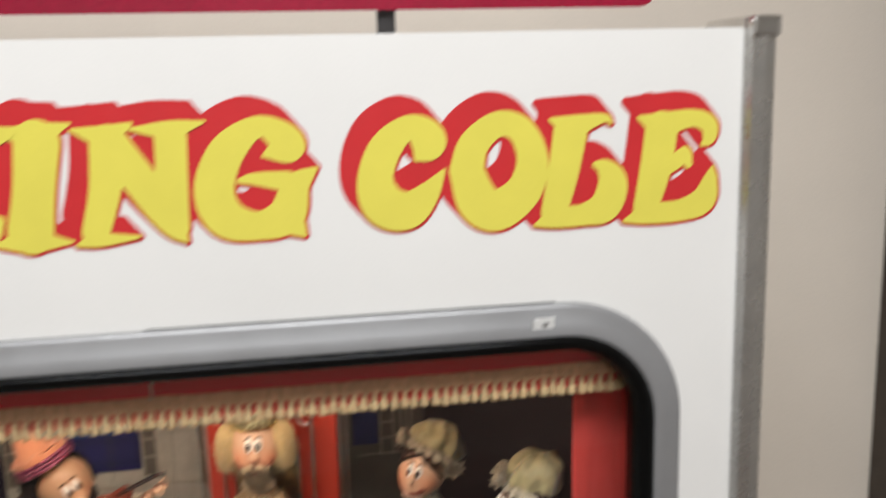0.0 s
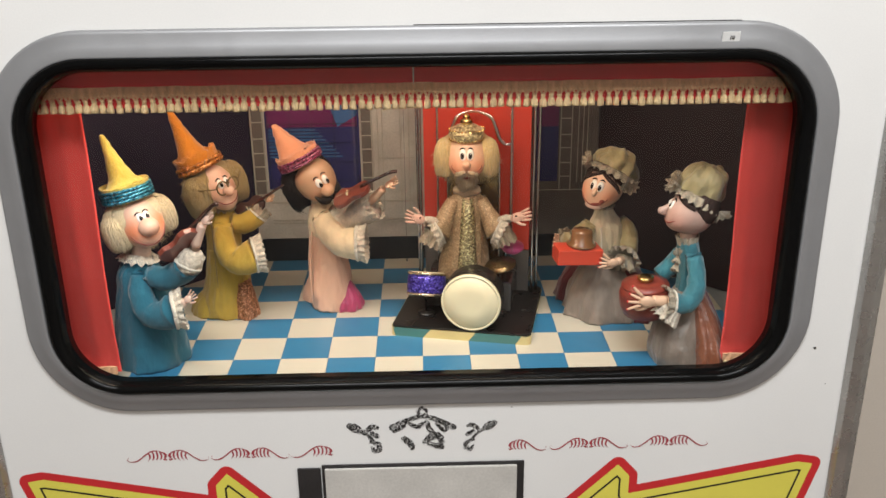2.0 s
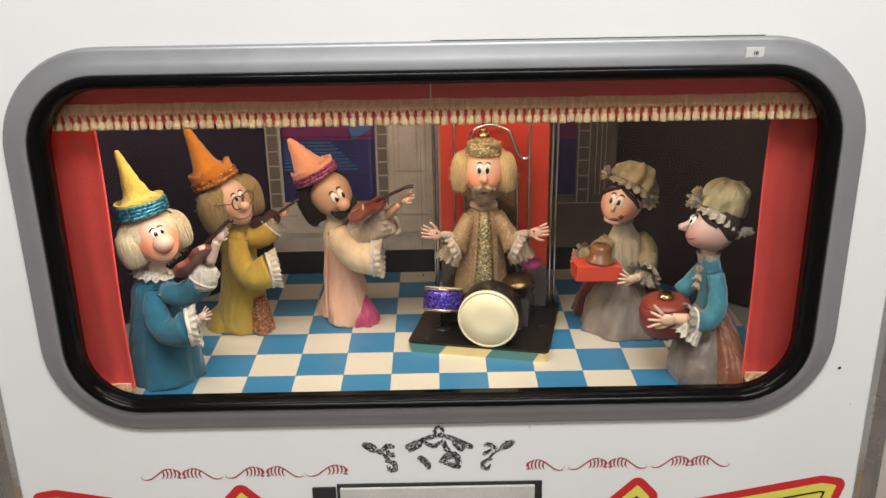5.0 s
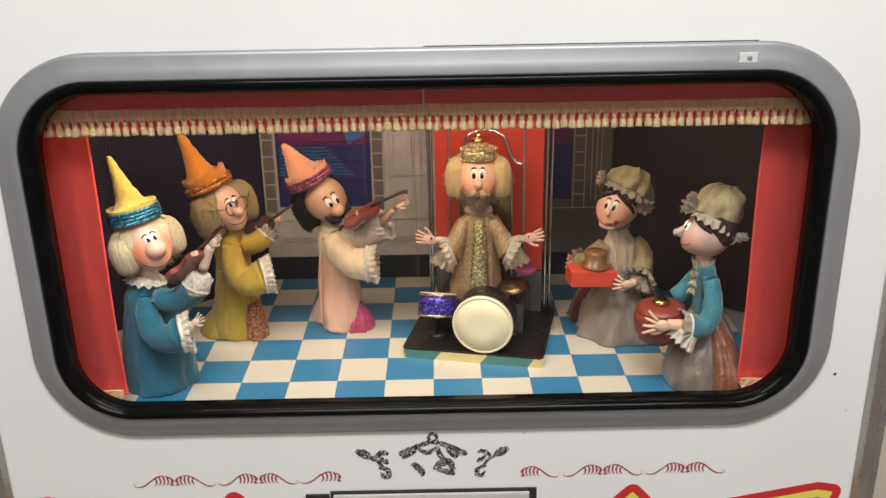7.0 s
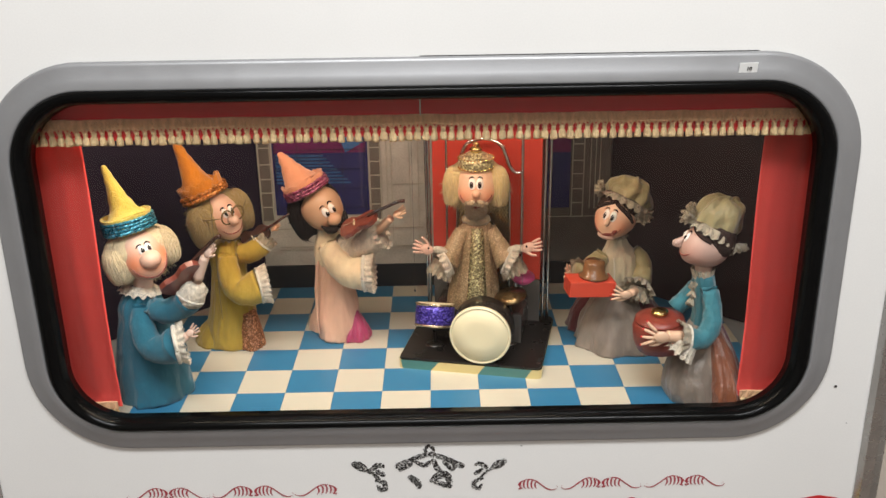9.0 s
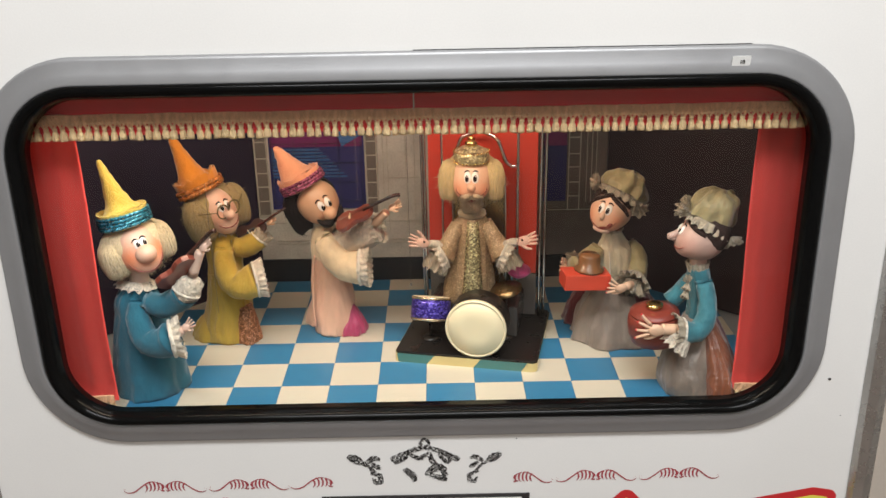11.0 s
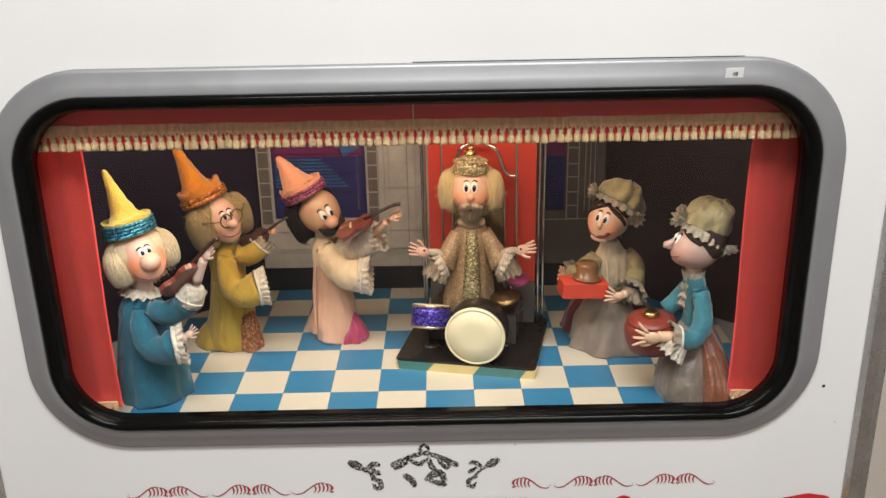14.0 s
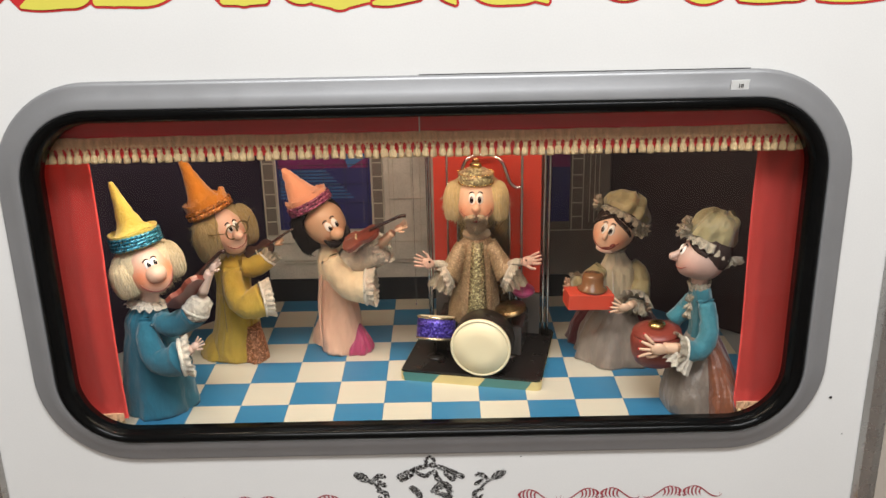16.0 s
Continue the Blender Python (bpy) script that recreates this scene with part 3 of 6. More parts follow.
# fat, leaning letters: strokes of (x, z, radius) in units of the letter's height
GLYPH = {
    "O": [[(0.158, 0.52, 0.187), (0.285, 0.25, 0.231), (0.463, 0.17, 0.225), (0.677, 0.33, 0.2), (0.73, 0.6, 0.175), (0.605, 0.85, 0.15), (0.399, 0.91, 0.137), (0.205, 0.75, 0.163), (0.158, 0.52, 0.187)]],
    "L": [[(0.146, 0.94, 0.025), (0.352, 0.885, 0.112), (0.636, 0.94, 0.05), (0.711, 0.89, 0.019)],
          [(0.338, 0.82, 0.194), (0.305, 0.45, 0.175), (0.256, 0.14, 0.15)],
          [(0.097, 0.03, 0.025), (0.292, 0.08, 0.112), (0.54, 0.1, 0.125), (0.733, 0.17, 0.181), (0.783, 0.37, 0.169), (0.7, 0.5, 0.1), (0.596, 0.54, 0.031)]],
    "E": [[(0.096, 0.94, 0.025), (0.312, 0.88, 0.125), (0.608, 0.92, 0.1), (0.774, 0.86, 0.106), (0.796, 0.74, 0.075), (0.732, 0.68, 0.019)],
          [(0.326, 0.84, 0.194), (0.31, 0.5, 0.187), (0.256, 0.14, 0.15)],
          [(0.362, 0.48, 0.1), (0.496, 0.54, 0.088), (0.578, 0.62, 0.069), (0.618, 0.52, 0.056)],
          [(0.067, 0.03, 0.025), (0.282, 0.08, 0.112), (0.59, 0.1, 0.125), (0.802, 0.18, 0.15), (0.854, 0.36, 0.088), (0.862, 0.48, 0.019)]],
    "C": [[(0.536, 0.64, 0.037), (0.632, 0.78, 0.194), (0.459, 0.91, 0.125), (0.255, 0.75, 0.175), (0.172, 0.48, 0.194), (0.264, 0.26, 0.237), (0.48, 0.2, 0.206), (0.656, 0.34, 0.125), (0.787, 0.53, 0.019)]],
    "G": [[(0.62, 0.7, 0.025), (0.822, 0.78, 0.181), (0.576, 0.94, 0.112), (0.314, 0.76, 0.181), (0.205, 0.45, 0.206), (0.31, 0.2, 0.212), (0.588, 0.12, 0.156), (0.83, 0.2, 0.194), (0.906, 0.44, 0.137), (1.072, 0.58, 0.019)],
          [(0.42, 0.5, 0.031), (0.549, 0.51, 0.069), (0.822, 0.48, 0.112)],
          [(0.898, 0.12, 0.125), (0.998, 0.02, 0.025)]],
    "N": [[(-0.025, 0.95, 0.019), (0.22, 0.9, 0.1), (0.432, 0.98, 0.025)],
          [(0.266, 0.84, 0.187), (0.244, 0.46, 0.156), (0.178, 0.12, 0.137)],
          [(0.047, 0.03, 0.025), (0.224, 0.06, 0.069), (0.523, 0.07, 0.019)],
          [(0.308, 0.82, 0.163), (0.54, 0.5, 0.175), (0.772, 0.18, 0.137), (0.909, 0.01, 0.019)],
          [(0.436, 0.94, 0.019), (0.737, 0.93, 0.088), (1.012, 0.98, 0.019)],
          [(0.754, 0.86, 0.163), (0.778, 0.52, 0.156), (0.836, 0.14, 0.112)]],
    "I": [[(0.036, 0.94, 0.025), (0.338, 0.92, 0.112), (0.611, 0.99, 0.019)],
          [(0.364, 0.86, 0.225), (0.342, 0.48, 0.206), (0.316, 0.14, 0.225)],
          [(0.045, 0.05, 0.025), (0.323, 0.07, 0.112), (0.645, 0.05, 0.019)]],
    "K": [[(0.06, 0.91, 0.05), (0.32, 0.87, 0.12), (0.52, 0.92, 0.05)], [(0.33, 0.86, 0.17), (0.29, 0.5, 0.18), (0.20, 0.14, 0.16)], [(0.00, 0.07, 0.05), (0.22, 0.11, 0.11), (0.42, 0.07, 0.05)],
          [(1.02, 0.93, 0.06), (0.84, 0.86, 0.12), (0.62, 0.62, 0.13), (0.44, 0.52, 0.12)], [(0.46, 0.54, 0.12), (0.64, 0.42, 0.15), (0.72, 0.18, 0.16), (0.88, 0.12, 0.10), (0.96, 0.24, 0.05)]],
    "D": [[(0.06, 0.90, 0.05), (0.30, 0.88, 0.11)], [(0.32, 0.86, 0.15), (0.28, 0.5, 0.16), (0.20, 0.14, 0.15)], [(0.02, 0.07, 0.05), (0.24, 0.11, 0.11)],
          [(0.30, 0.86, 0.13), (0.62, 0.84, 0.15), (0.86, 0.62, 0.18), (0.86, 0.36, 0.18), (0.62, 0.15, 0.15), (0.24, 0.12, 0.12)]],
}
LETTER_H = 0.0735
FAT = 0.80


def letter_strokes(ch, x0, x1, z0):
    """The strokes of a letter, leaning, fitted between x0 and x1."""
    raw = GLYPH[ch]
    lean = 0.10
    us = [(u + lean * (v - 0.5) + s * r * FAT) for st in raw for u, v, r in st for s in (-1, 1)]
    lo, hi = min(us), max(us)
    k = (x1 - x0) / (hi - lo)
    return [[(x0 + (u + lean * (v - 0.5) - lo) * k, z0 + v * LETTER_H, r * FAT * (LETTER_H + k) / 2) for u, v, r in st] for st in raw]


TITLE = [("O", -0.368, -0.300), ("L", -0.303, -0.243), ("D", -0.247, -0.169), ("K", -0.150, -0.062), ("I", -0.080, -0.031), ("N", -0.034, 0.045), ("G", 0.036, 0.110),
         ("C", 0.134, 0.190), ("O", 0.1915, 0.256), ("L", 0.246, 0.309), ("E", 0.3065, 0.372)]
title = thing("title_lettering", "fat yellow title letters with a red shadow on white", "lettering")
all_strokes = []
for n_letter, (ch, x0, x1) in enumerate(TITLE):
    z0 = 1.4050 - 0.010 * (x0 + 0.37)
    st = letter_strokes(ch, x0, x1, z0)
    all_strokes.append((st, x0, x1, z0))
    ink_sheet("letter", lambda X, Z: stroke_field(X, Z, st), (x0 - 0.004, x1 + 0.004, z0 - 0.006, z0 + LETTER_H + 0.006), 0.0009, -0.0008 - 0.0003 * (n_letter % 2), "yellow_ink", title, "yellow letter " + ch)


def title_shadow(X, Z):
    d = np.full(X.shape, 1e3)
    for st, x0, x1, z0 in all_strokes:
        cols = np.nonzero((X[0] > x0 - 0.02) & (X[0] < x1 + 0.012))[0]
        a, b = cols[0], cols[-1] + 1
        for k in range(6):
            s = k / 5
            sub = stroke_field(X[:, a:b] + 0.0085 * s, Z[:, a:b] - 0.0100 * s, st) - 0.0019
            d[:, a:b] = np.minimum(d[:, a:b], sub)
    return d


ink_sheet("lettering_shadow", title_shadow, (-0.388, 0.380, 1.388, 1.499), 0.0012, -0.0004, "red_ink", title, "red drop shadow and outline")

# arrows that point to the coin door
def arrow_points(s):
    return [(s * x, z) for x, z in ((0.371, 0.9335), (0.357, 0.936), (0.196, 0.9045), (0.196, 0.925), (0.185, 0.9375), (0.112, 0.865), (0.185, 0.792), (0.196, 0.805), (0.196, 0.826), (0.357, 0.794), (0.352, 0.865))]


for s in (-1, 1):
    ar = thing("arrow_decal", "yellow arrow decal with red border and black line", "decal", group="arrows beside the coin door")
    pts = arrow_points(s)
    area = (min(p[0] for p in pts) - 0.02, max(p[0] for p in pts) + 0.02, 0.77, 0.96)
    ink_sheet("border", lambda X, Z: poly_field(X, Z, pts) - 0.0085, area, 0.0015, -0.0004, "red_ink", ar, "red border")
    ink_sheet("field", lambda X, Z: poly_field(X, Z, pts) - 0.0005, area, 0.0012, -0.0008, "yellow_ink", ar, "yellow field")
    ink_sheet("line", lambda X, Z: np.abs(poly_field(X, Z, pts) + 0.0085) - 0.0009, area, 0.0009, -0.0012, "black_ink", ar, "thin black line")

# red plumes
def plume(x0, x1, z0, h, flip):
    """Half an ornament: a long curled tail that rises into five feathers."""
    w = x1 - x0
    m = lambda u, v, r: (x0 + w * (1 - u if flip else u), z0 + h * v, r)
    st = [[m(0.07, 0.30, 0.0004), m(0.02, 0.34, 0.0004), m(0.01, 0.16, 0.0005), m(0.10, 0.02, 0.0007), m(0.24, 0.08, 0.0009), m(0.40, 0.42, 0.0009), m(0.54, 0.76, 0.0009), m(0.68, 0.94, 0.0008), m(0.82, 0.92, 0.0005)]]
    for k in range(5):
        u, top = 0.52 + k * 0.095, 0.78 + 0.16 * math.sin(k * 0.8)
        st.append([m(u + 0.02, top, 0.0008), m(u + 0.055, top - 0.26, 0.0011), m(u + 0.045, 0.30, 0.0009), m(u - 0.01, 0.06 + 0.02 * k, 0.0003)])
    st.append([m(0.82, 0.90, 0.0006), m(0.93, 0.74, 0.0009), m(0.99, 0.50, 0.0008), m(0.94, 0.38, 0.0006), m(0.90, 0.46, 0.0004)])
    st.append([m(0.90, 0.22, 0.0008), m(0.97, 0.14, 0.0009), m(0.99, 0.26, 0.0004)])
    return st


for x0, x1, flip, z in ((-0.276, -0.2385, 0, 0.9530), (-0.2375, -0.200, 1, 0.9530), (-0.198, -0.1615, 0, 0.9535), (-0.160, -0.1245, 1, 0.9535), (-0.1235, -0.0845, 0, 0.9540),
                        (0.0805, 0.1165, 1, 0.9555), (0.1195, 0.1555, 0, 0.9560), (0.1565, 0.193, 1, 0.9560), (0.1955, 0.2315, 0, 0.9565), (0.2325, 0.269, 1, 0.9565)):
    st = plume(x0, x1, z, 0.0125, flip)
    ob = ink_sheet("printed_plume", lambda X, Z: stroke_field(X, Z, st) + 0.0003 + 0.00015 * np.sin(X * 2100) * np.cos(Z * 1900), (x0 - 0.002, x1 + 0.002, z - 0.003, z + 0.017), 0.0004, -0.0005, "crimson_ink", None)
    tagged(ob, "crimson printed plume ornament on the white panel", "decal", "plume ornaments")

# worn black crest
def flaked(X, Z, d, sc):
    """Cut uneven flakes and streaks out of a printed shape, and rough up its edge."""
    n = np.array([noise.noise((x * sc * 0.8 + z * sc * 0.5, z * sc * 2.0, 3.1)) + 0.8 * noise.noise((x * sc * 2.1 + z * sc, z * sc * 2.6, 8.7)) for x, z in zip(X.ravel(), Z.ravel())]).reshape(X.shape)
    hatch = np.sin((X * 0.7 + Z) * 4600 + 2.2 * np.sin(X * 420) + 1.5 * np.sin(Z * 510))
    return np.maximum(np.maximum(d + 0.0010 * n, 0.0013 * (n - 0.24)), 0.0005 * (hatch - 0.72))


crest = thing("crest_print", "worn black printed crest with a crown and two thistles", "decal")
crown = [[(-0.004, 1.0, 0.0008), (0.0, 1.0045, 0.0008), (0.004, 1.0, 0.0008), (0.0, 0.9965, 0.0008), (-0.004, 1.0, 0.0008)], [(-0.028, 0.984, 0.0024), (-0.018, 0.989, 0.0022), (-0.008, 0.9935, 0.0018), (0.0, 0.9955, 0.0018), (0.010, 0.9930, 0.0018), (0.020, 0.988, 0.0022), (0.029, 0.983, 0.0022)],
         [(-0.026, 0.981, 0.002), (-0.021, 0.983, 0.002), (-0.017, 0.986, 0.0016)], [(-0.012, 0.988, 0.0012), (-0.005, 0.984, 0.0016), (0.0, 0.987, 0.0014)], [(0.004, 0.989, 0.0016), (0.006, 0.983, 0.002), (0.009, 0.978, 0.002)], [(0.014, 0.987, 0.0014), (0.020, 0.980, 0.0016), (0.024, 0.984, 0.0014)],
         [(-0.017, 0.971, 0.0026), (-0.012, 0.967, 0.0028), (-0.010, 0.962, 0.002)], [(0.002, 0.968, 0.0016), (0.008, 0.973, 0.003), (0.015, 0.974, 0.003), (0.018, 0.967, 0.002)], [(0.006, 0.966, 0.0018), (0.014, 0.963, 0.0022), (0.018, 0.962, 0.002)]]
ink_sheet("crown_print", lambda X, Z: flaked(X, Z, stroke_field(X, Z, crown) - 0.0006, 640.0), (-0.036, 0.036, 0.955, 1.008), 0.00036, -0.0005, "black_ink", crest)
for s in (-1, 1):
    th = [[(s * 0.067, 0.9865, 0.0025), (s * 0.0625, 0.984, 0.0038), (s * 0.058, 0.981, 0.0022)], [(s * 0.058, 0.981, 0.0012), (s * 0.050, 0.975, 0.0011), (s * 0.045, 0.968, 0.0014)], [(s * 0.052, 0.981, 0.0016), (s * 0.046, 0.985, 0.0022), (s * 0.042, 0.984, 0.001)],
          [(s * 0.047, 0.978, 0.0018), (s * 0.042, 0.975, 0.0018)], [(s * 0.048, 0.969, 0.001), (s * 0.042, 0.967, 0.0018), (s * 0.040, 0.961, 0.0022), (s * 0.045, 0.959, 0.0016), (s * 0.047, 0.963, 0.0008)]]
    wear = 0.0009 if s < 0 else 0.0013
    ink_sheet("thistle_print", lambda X, Z: flaked(X, Z, stroke_field(X, Z, th) - 0.0015 + wear, 640.0), (s * 0.056 - 0.018, s * 0.056 + 0.018, 0.952, 0.996), 0.00036, -0.0005, "black_ink", crest)

# coin door, grey plate, sticker, specks
door = thing("coin_door", "worn white coin door with a dark metal surround", "door")
boxed("surround", (-0.0955, -0.002, 0.70), (0.0955, -0.0006, 0.9455), "dark_metal", door, 0.0006, "dark metal surround")
boxed("leaf", (-0.0925, -0.005, 0.703), (0.0885, -0.0022, 0.9425), "door_white", door, 0.001, "scuffed off-white leaf")
tagged(boxed("hinge_plate", (-0.1185, -0.0025, 0.70), (-0.0965, -0.0006, 0.9425), "dark_metal", None, 0.0006), "dark grey metal hinge plate beside the coin door", "plate")
stick = thing("price_sticker", "small white price sticker on the grey frame", "sticker", pose(0.2500, -0.0094, 1.3365, 14, -0.8, 0))
paper = boxed("paper", (-0.0070, -0.0002, -0.0047), (0.0070, 0.0003, 0.0047), "paper", stick, 0.0)


def lettering(name, text, size, mat, parent, m, label=""):
    cu = bpy.data.curves.new(name, "FONT")
    cu.body, cu.size, cu.align_x, cu.align_y = text, size, "CENTER", "CENTER"
    cu.offset = size * 0.035
    tmp = new(name, cu)
    me = bpy.data.meshes.new_from_object(tmp.evaluated_get(bpy.context.evaluated_depsgraph_get()))
    bpy.data.objects.remove(tmp)
    me.materials.append(M[mat])
    ob = new(name, me)
    ob.parent, ob.matrix_local = parent, m
    if label:
        ob["label"] = label
    return ob


lettering("printed_number", "10", 0.0042, "black_ink", paper, pose(0.0005, -0.0006, 0.0, 90, 0, 0), "black figures 10")
gap = tagged(boxed("frame_gap", (0.0, -0.0008, 1.3484), (0.26, -0.0003, 1.3491), "black_ink", None), "thin dark gap along the frame's upper edge", "gap")
for x, z, r in ((0.3575, 1.057, 0.0013), (0.344, 1.09, 0.0006), (0.372, 1.02, 0.0005), (0.083, 1.0030, 0.0006)):
    bm = bmesh.new()
    bm.faces.new([bm.verts.new((x + r * (1 + 0.3 * math.sin(k * 2.0)) * math.cos(k / 8 * math.tau), -0.0006, z + r * math.sin(k / 8 * math.tau))) for k in range(8)])
    tagged(part("paint_chip", bm, "dark_metal"), "small dark paint chip in the white panel", "chip", "paint chips")

# red sign on top of the cabinet
sign = thing("top_sign", "glossy crimson acrylic sign standing on the cabinet's top", "sign")
bm = bmesh.new()
lp = [(x, z) for x, z in round_rect(0.353, 1.541, 1.71, 0.014, 8)]
vs = rings(bm, [[(x, 0.062, z) for x, z in lp], [(x, 0.058, z) for x, z in lp]])
bm.faces.new(vs[0])
bm.faces.new(vs[1])
part("sign_board", bm, "sign_red", sign, "crimson acrylic board")
for x in (-0.16, 0.163):
    boxed("bracket", (x - 0.006, 0.0635, TOP - 0.002), (x + 0.006, 0.072, 1.60), "dark_metal", sign, 0.001, "small black metal bracket")
lamp = thing("ceiling_lamp", "flat ceiling lamp with white housing", "lamp", group="ceiling lamps")
boxed("housing", (-0.44, -1.06, 2.388), (0.60, -0.62, 2.3995), "lamp_white", lamp, 0.002)
copy_thing(lamp, pose(0, -1.01, 0))

# ---- more materials ----
M.update({
    "chrome": painted("chrome_tube", (0.72, 0.70, 0.66), 0.10, 0.06, 40, 0.0, 300, 1.0),
    "gold": painted("gold_metal", (0.72, 0.52, 0.20), 0.22, 0.1, 60, 0.03, 900, 1.0),
    "gold_edge": painted("polished_brass_edge", (0.80, 0.72, 0.42), 0.09, 0.05, 40, 0.0, 300, 1.0),
    "throne_red": painted("red_throne_board", (0.52, 0.045, 0.022), 0.38, 0.12, 20, 0.04, 700),
    "black_top": painted("black_lacquer_board", (0.012, 0.010, 0.009), 0.30, 0.25, 25, 0.04, 600),
    "mesh": painted("gold_grille", (0.16, 0.14, 0.11), 0.35, 0.15, 60, 0.0, 700, 0.7),
    "seat_grey": painted("smoked_seat_side", (0.06, 0.055, 0.05), 0.25, 0.2, 30),
    "smoke_panel": painted("smoky_grey_plastic", (0.13, 0.12, 0.11), 0.2, 0.15, 30),
    "drum_skin": painted("cream_drum_skin", (0.74, 0.66, 0.44), 0.5, 0.05, 30, 0.05, 700),
    "drum_dark": painted("black_drum_shell", (0.02, 0.016, 0.013), 0.3, 0.2, 30),
    "purple": sequins("purple_glitter", (0.06, 0.035, 0.36), 620, 0.5),
    "bronze": painted("bronze_cymbal", (0.22, 0.15, 0.07), 0.3, 0.2, 90, 0.03, 900, 0.9),
    "violin": painted("reddish_violin_wood", (0.20, 0.045, 0.028), 0.36, 0.2, 60, 0.04, 800, 0.0, 0.3),
    "violin_dark": painted("dark_violin_wood", (0.045, 0.016, 0.010), 0.4, 0.2, 60, 0.04, 800),
    "pale_brass": painted("pale_brass", (0.72, 0.58, 0.40), 0.25, 0.08, 40, 0.02, 700, 0.9),
    "tray_red": painted("orange_red_box", (0.62, 0.07, 0.035), 0.45, 0.1, 40, 0.04, 700),
    "cake": painted("glossy_brown_pudding", (0.26, 0.12, 0.05), 0.25, 0.25, 90, 0.05, 500, 0.0, 0.4),
    "pot": painted("brick_red_pot", (0.22, 0.038, 0.024), 0.42, 0.18, 60, 0.05, 600),
    "pink": painted("pink_plastic_knob", (0.62, 0.09, 0.26), 0.35, 0.1, 60),
    "spectacle": painted("thin_brass_wire", (0.20, 0.14, 0.06), 0.35, 0.1, 60, 0.0, 700, 0.6),
    "thread": painted("dark_thread", (0.10, 0.09, 0.08), 0.6, 0.1),
})


def frame_along(p, q, r, up=(0, 0, 1)):
    """Two directions square to the path from p to r at q."""
    t = (Vector(r) - Vector(p)).normalized()
    u = Vector(up)
    if abs(t.dot(u)) > 0.95:
        u = Vector((1, 0, 0))
    a = t.cross(u).normalized()
    return a, a.cross(t).normalized()


def add_tube(bm, pts, mat=0, n=10, smooth_n=5, cap=True, squash=1.0):
    """A tube through points of (x, y, z, radius)."""
    q = smooth_path(pts, smooth_n) if smooth_n else [np.array(p, float) for p in pts]
    a = None
    loops = []
    for i, p in enumerate(q):
        p0, p1 = q[max(0, i - 1)], q[min(len(q) - 1, i + 1)]
        t = Vector(p1[:3] - p0[:3]).normalized()
        if a is None:
            a, b = frame_along(p0[:3], p[:3], p1[:3])
        else:
            a = (a - t * a.dot(t)).normalized()
            b = t.cross(a)
        loops.append([Vector(p[:3]) + (a * math.cos(k / n * math.tau) + b * squash * math.sin(k / n * math.tau)) * max(p[3], 1e-5) for k in range(n)])
    vs = rings(bm, loops, False, mat)
    if cap:
        for ring in (vs[0], vs[-1]):
            bm.faces.new(ring).material_index = mat
    return loops


def add_blob(bm, c, r, mat=0, m=None, rough=0.0, freq=60.0, seg=16, seed=0.0):
    """An ellipsoid, with an uneven skin if rough is given."""
    r = r if isinstance(r, tuple) else (r, r, r)
    rows = max(6, seg * 2 // 3)
    loops, c = [], Vector(c)
    top = bot = None
    for j in range(rows + 1):
        th = math.pi * j / rows
        ring = []
        for i in range(seg):
            ph = i / seg * math.tau
            d = Vector((math.sin(th) * math.cos(ph), math.sin(th) * math.sin(ph), math.cos(th)))
            k = 1 + rough * noise.noise((c + d * 0.02) * freq + Vector((seed, seed * 2, 0)))
            p = Vector((d.x * r[0], d.y * r[1], d.z * r[2])) * k
            ring.append((m @ (c + p)) if m else (c + p))
            if j in (0, rows):
                break
        loops.append(ring)
    vs = [[bm.verts.new(p) for p in lp] for lp in loops]
    for a, b in zip(vs, vs[1:]):
        for i in range(seg):
            k = (i + 1) % seg
            if len(a) == 1:
                f = bm.faces.new((a[0], b[i], b[k]))
            elif len(b) == 1:
                f = bm.faces.new((a[i], b[0], a[k]))
            else:
                f = bm.faces.new((a[i], b[i], b[k], a[k]))
            f.material_index = mat


def add_lathe(bm, prof, mat=0, m=None, n=28):
    """A turned shape from (radius, height); ends are closed."""
    loops = []
    for r, z in prof:
        lp = [Vector((r * math.cos(k / n * math.tau), r * math.sin(k / n * math.tau), z)) for k in range(n)]
        loops.append([m @ p for p in lp] if m else lp)
    vs = rings(bm, loops, False, mat)
    for ring in (vs[0], vs[-1]):
        bm.faces.new(ring).material_index = mat


def lathed(name, prof, mat, parent, m=None, label="", n=32):
    bm = bmesh.new()
    add_lathe(bm, prof, 0, m, n)
    ob = part(name, bm, mat, parent, label, True)
    for f in ob.data.polygons:
        f.use_smooth = len(f.vertices) == 4
    return ob


# ---- throne on its platform ----
TH = pose(-0.0285, 0.141, FLOOR, 0, 0, -12.4)
plat = thing("throne_platform", "black lacquered platform with a polished brass edge", "platform", TH)
bm = bmesh.new()


def plate(bm, x0, x1, y0, y1, z0, z1, r, mat, inset=0.0):
    lo = []
    for cx, cy, a0 in ((x1 - r, y1 - r, 0), (x0 + r, y1 - r, 90), (x0 + r, y0 + r, 180), (x1 - r, y0 + r, 270)):
        for i in range(6):
            a = radians(a0 + 18 * i)
            lo.append((cx + r * math.cos(a), cy + r * math.sin(a)))
    vs = rings(bm, [[(x, y, z0) for x, y in lo], [(x, y, z1) for x, y in lo]], False, mat)
    bm.faces.new(vs[0]).material_index = mat
    bm.faces.new(vs[1]).material_index = mat


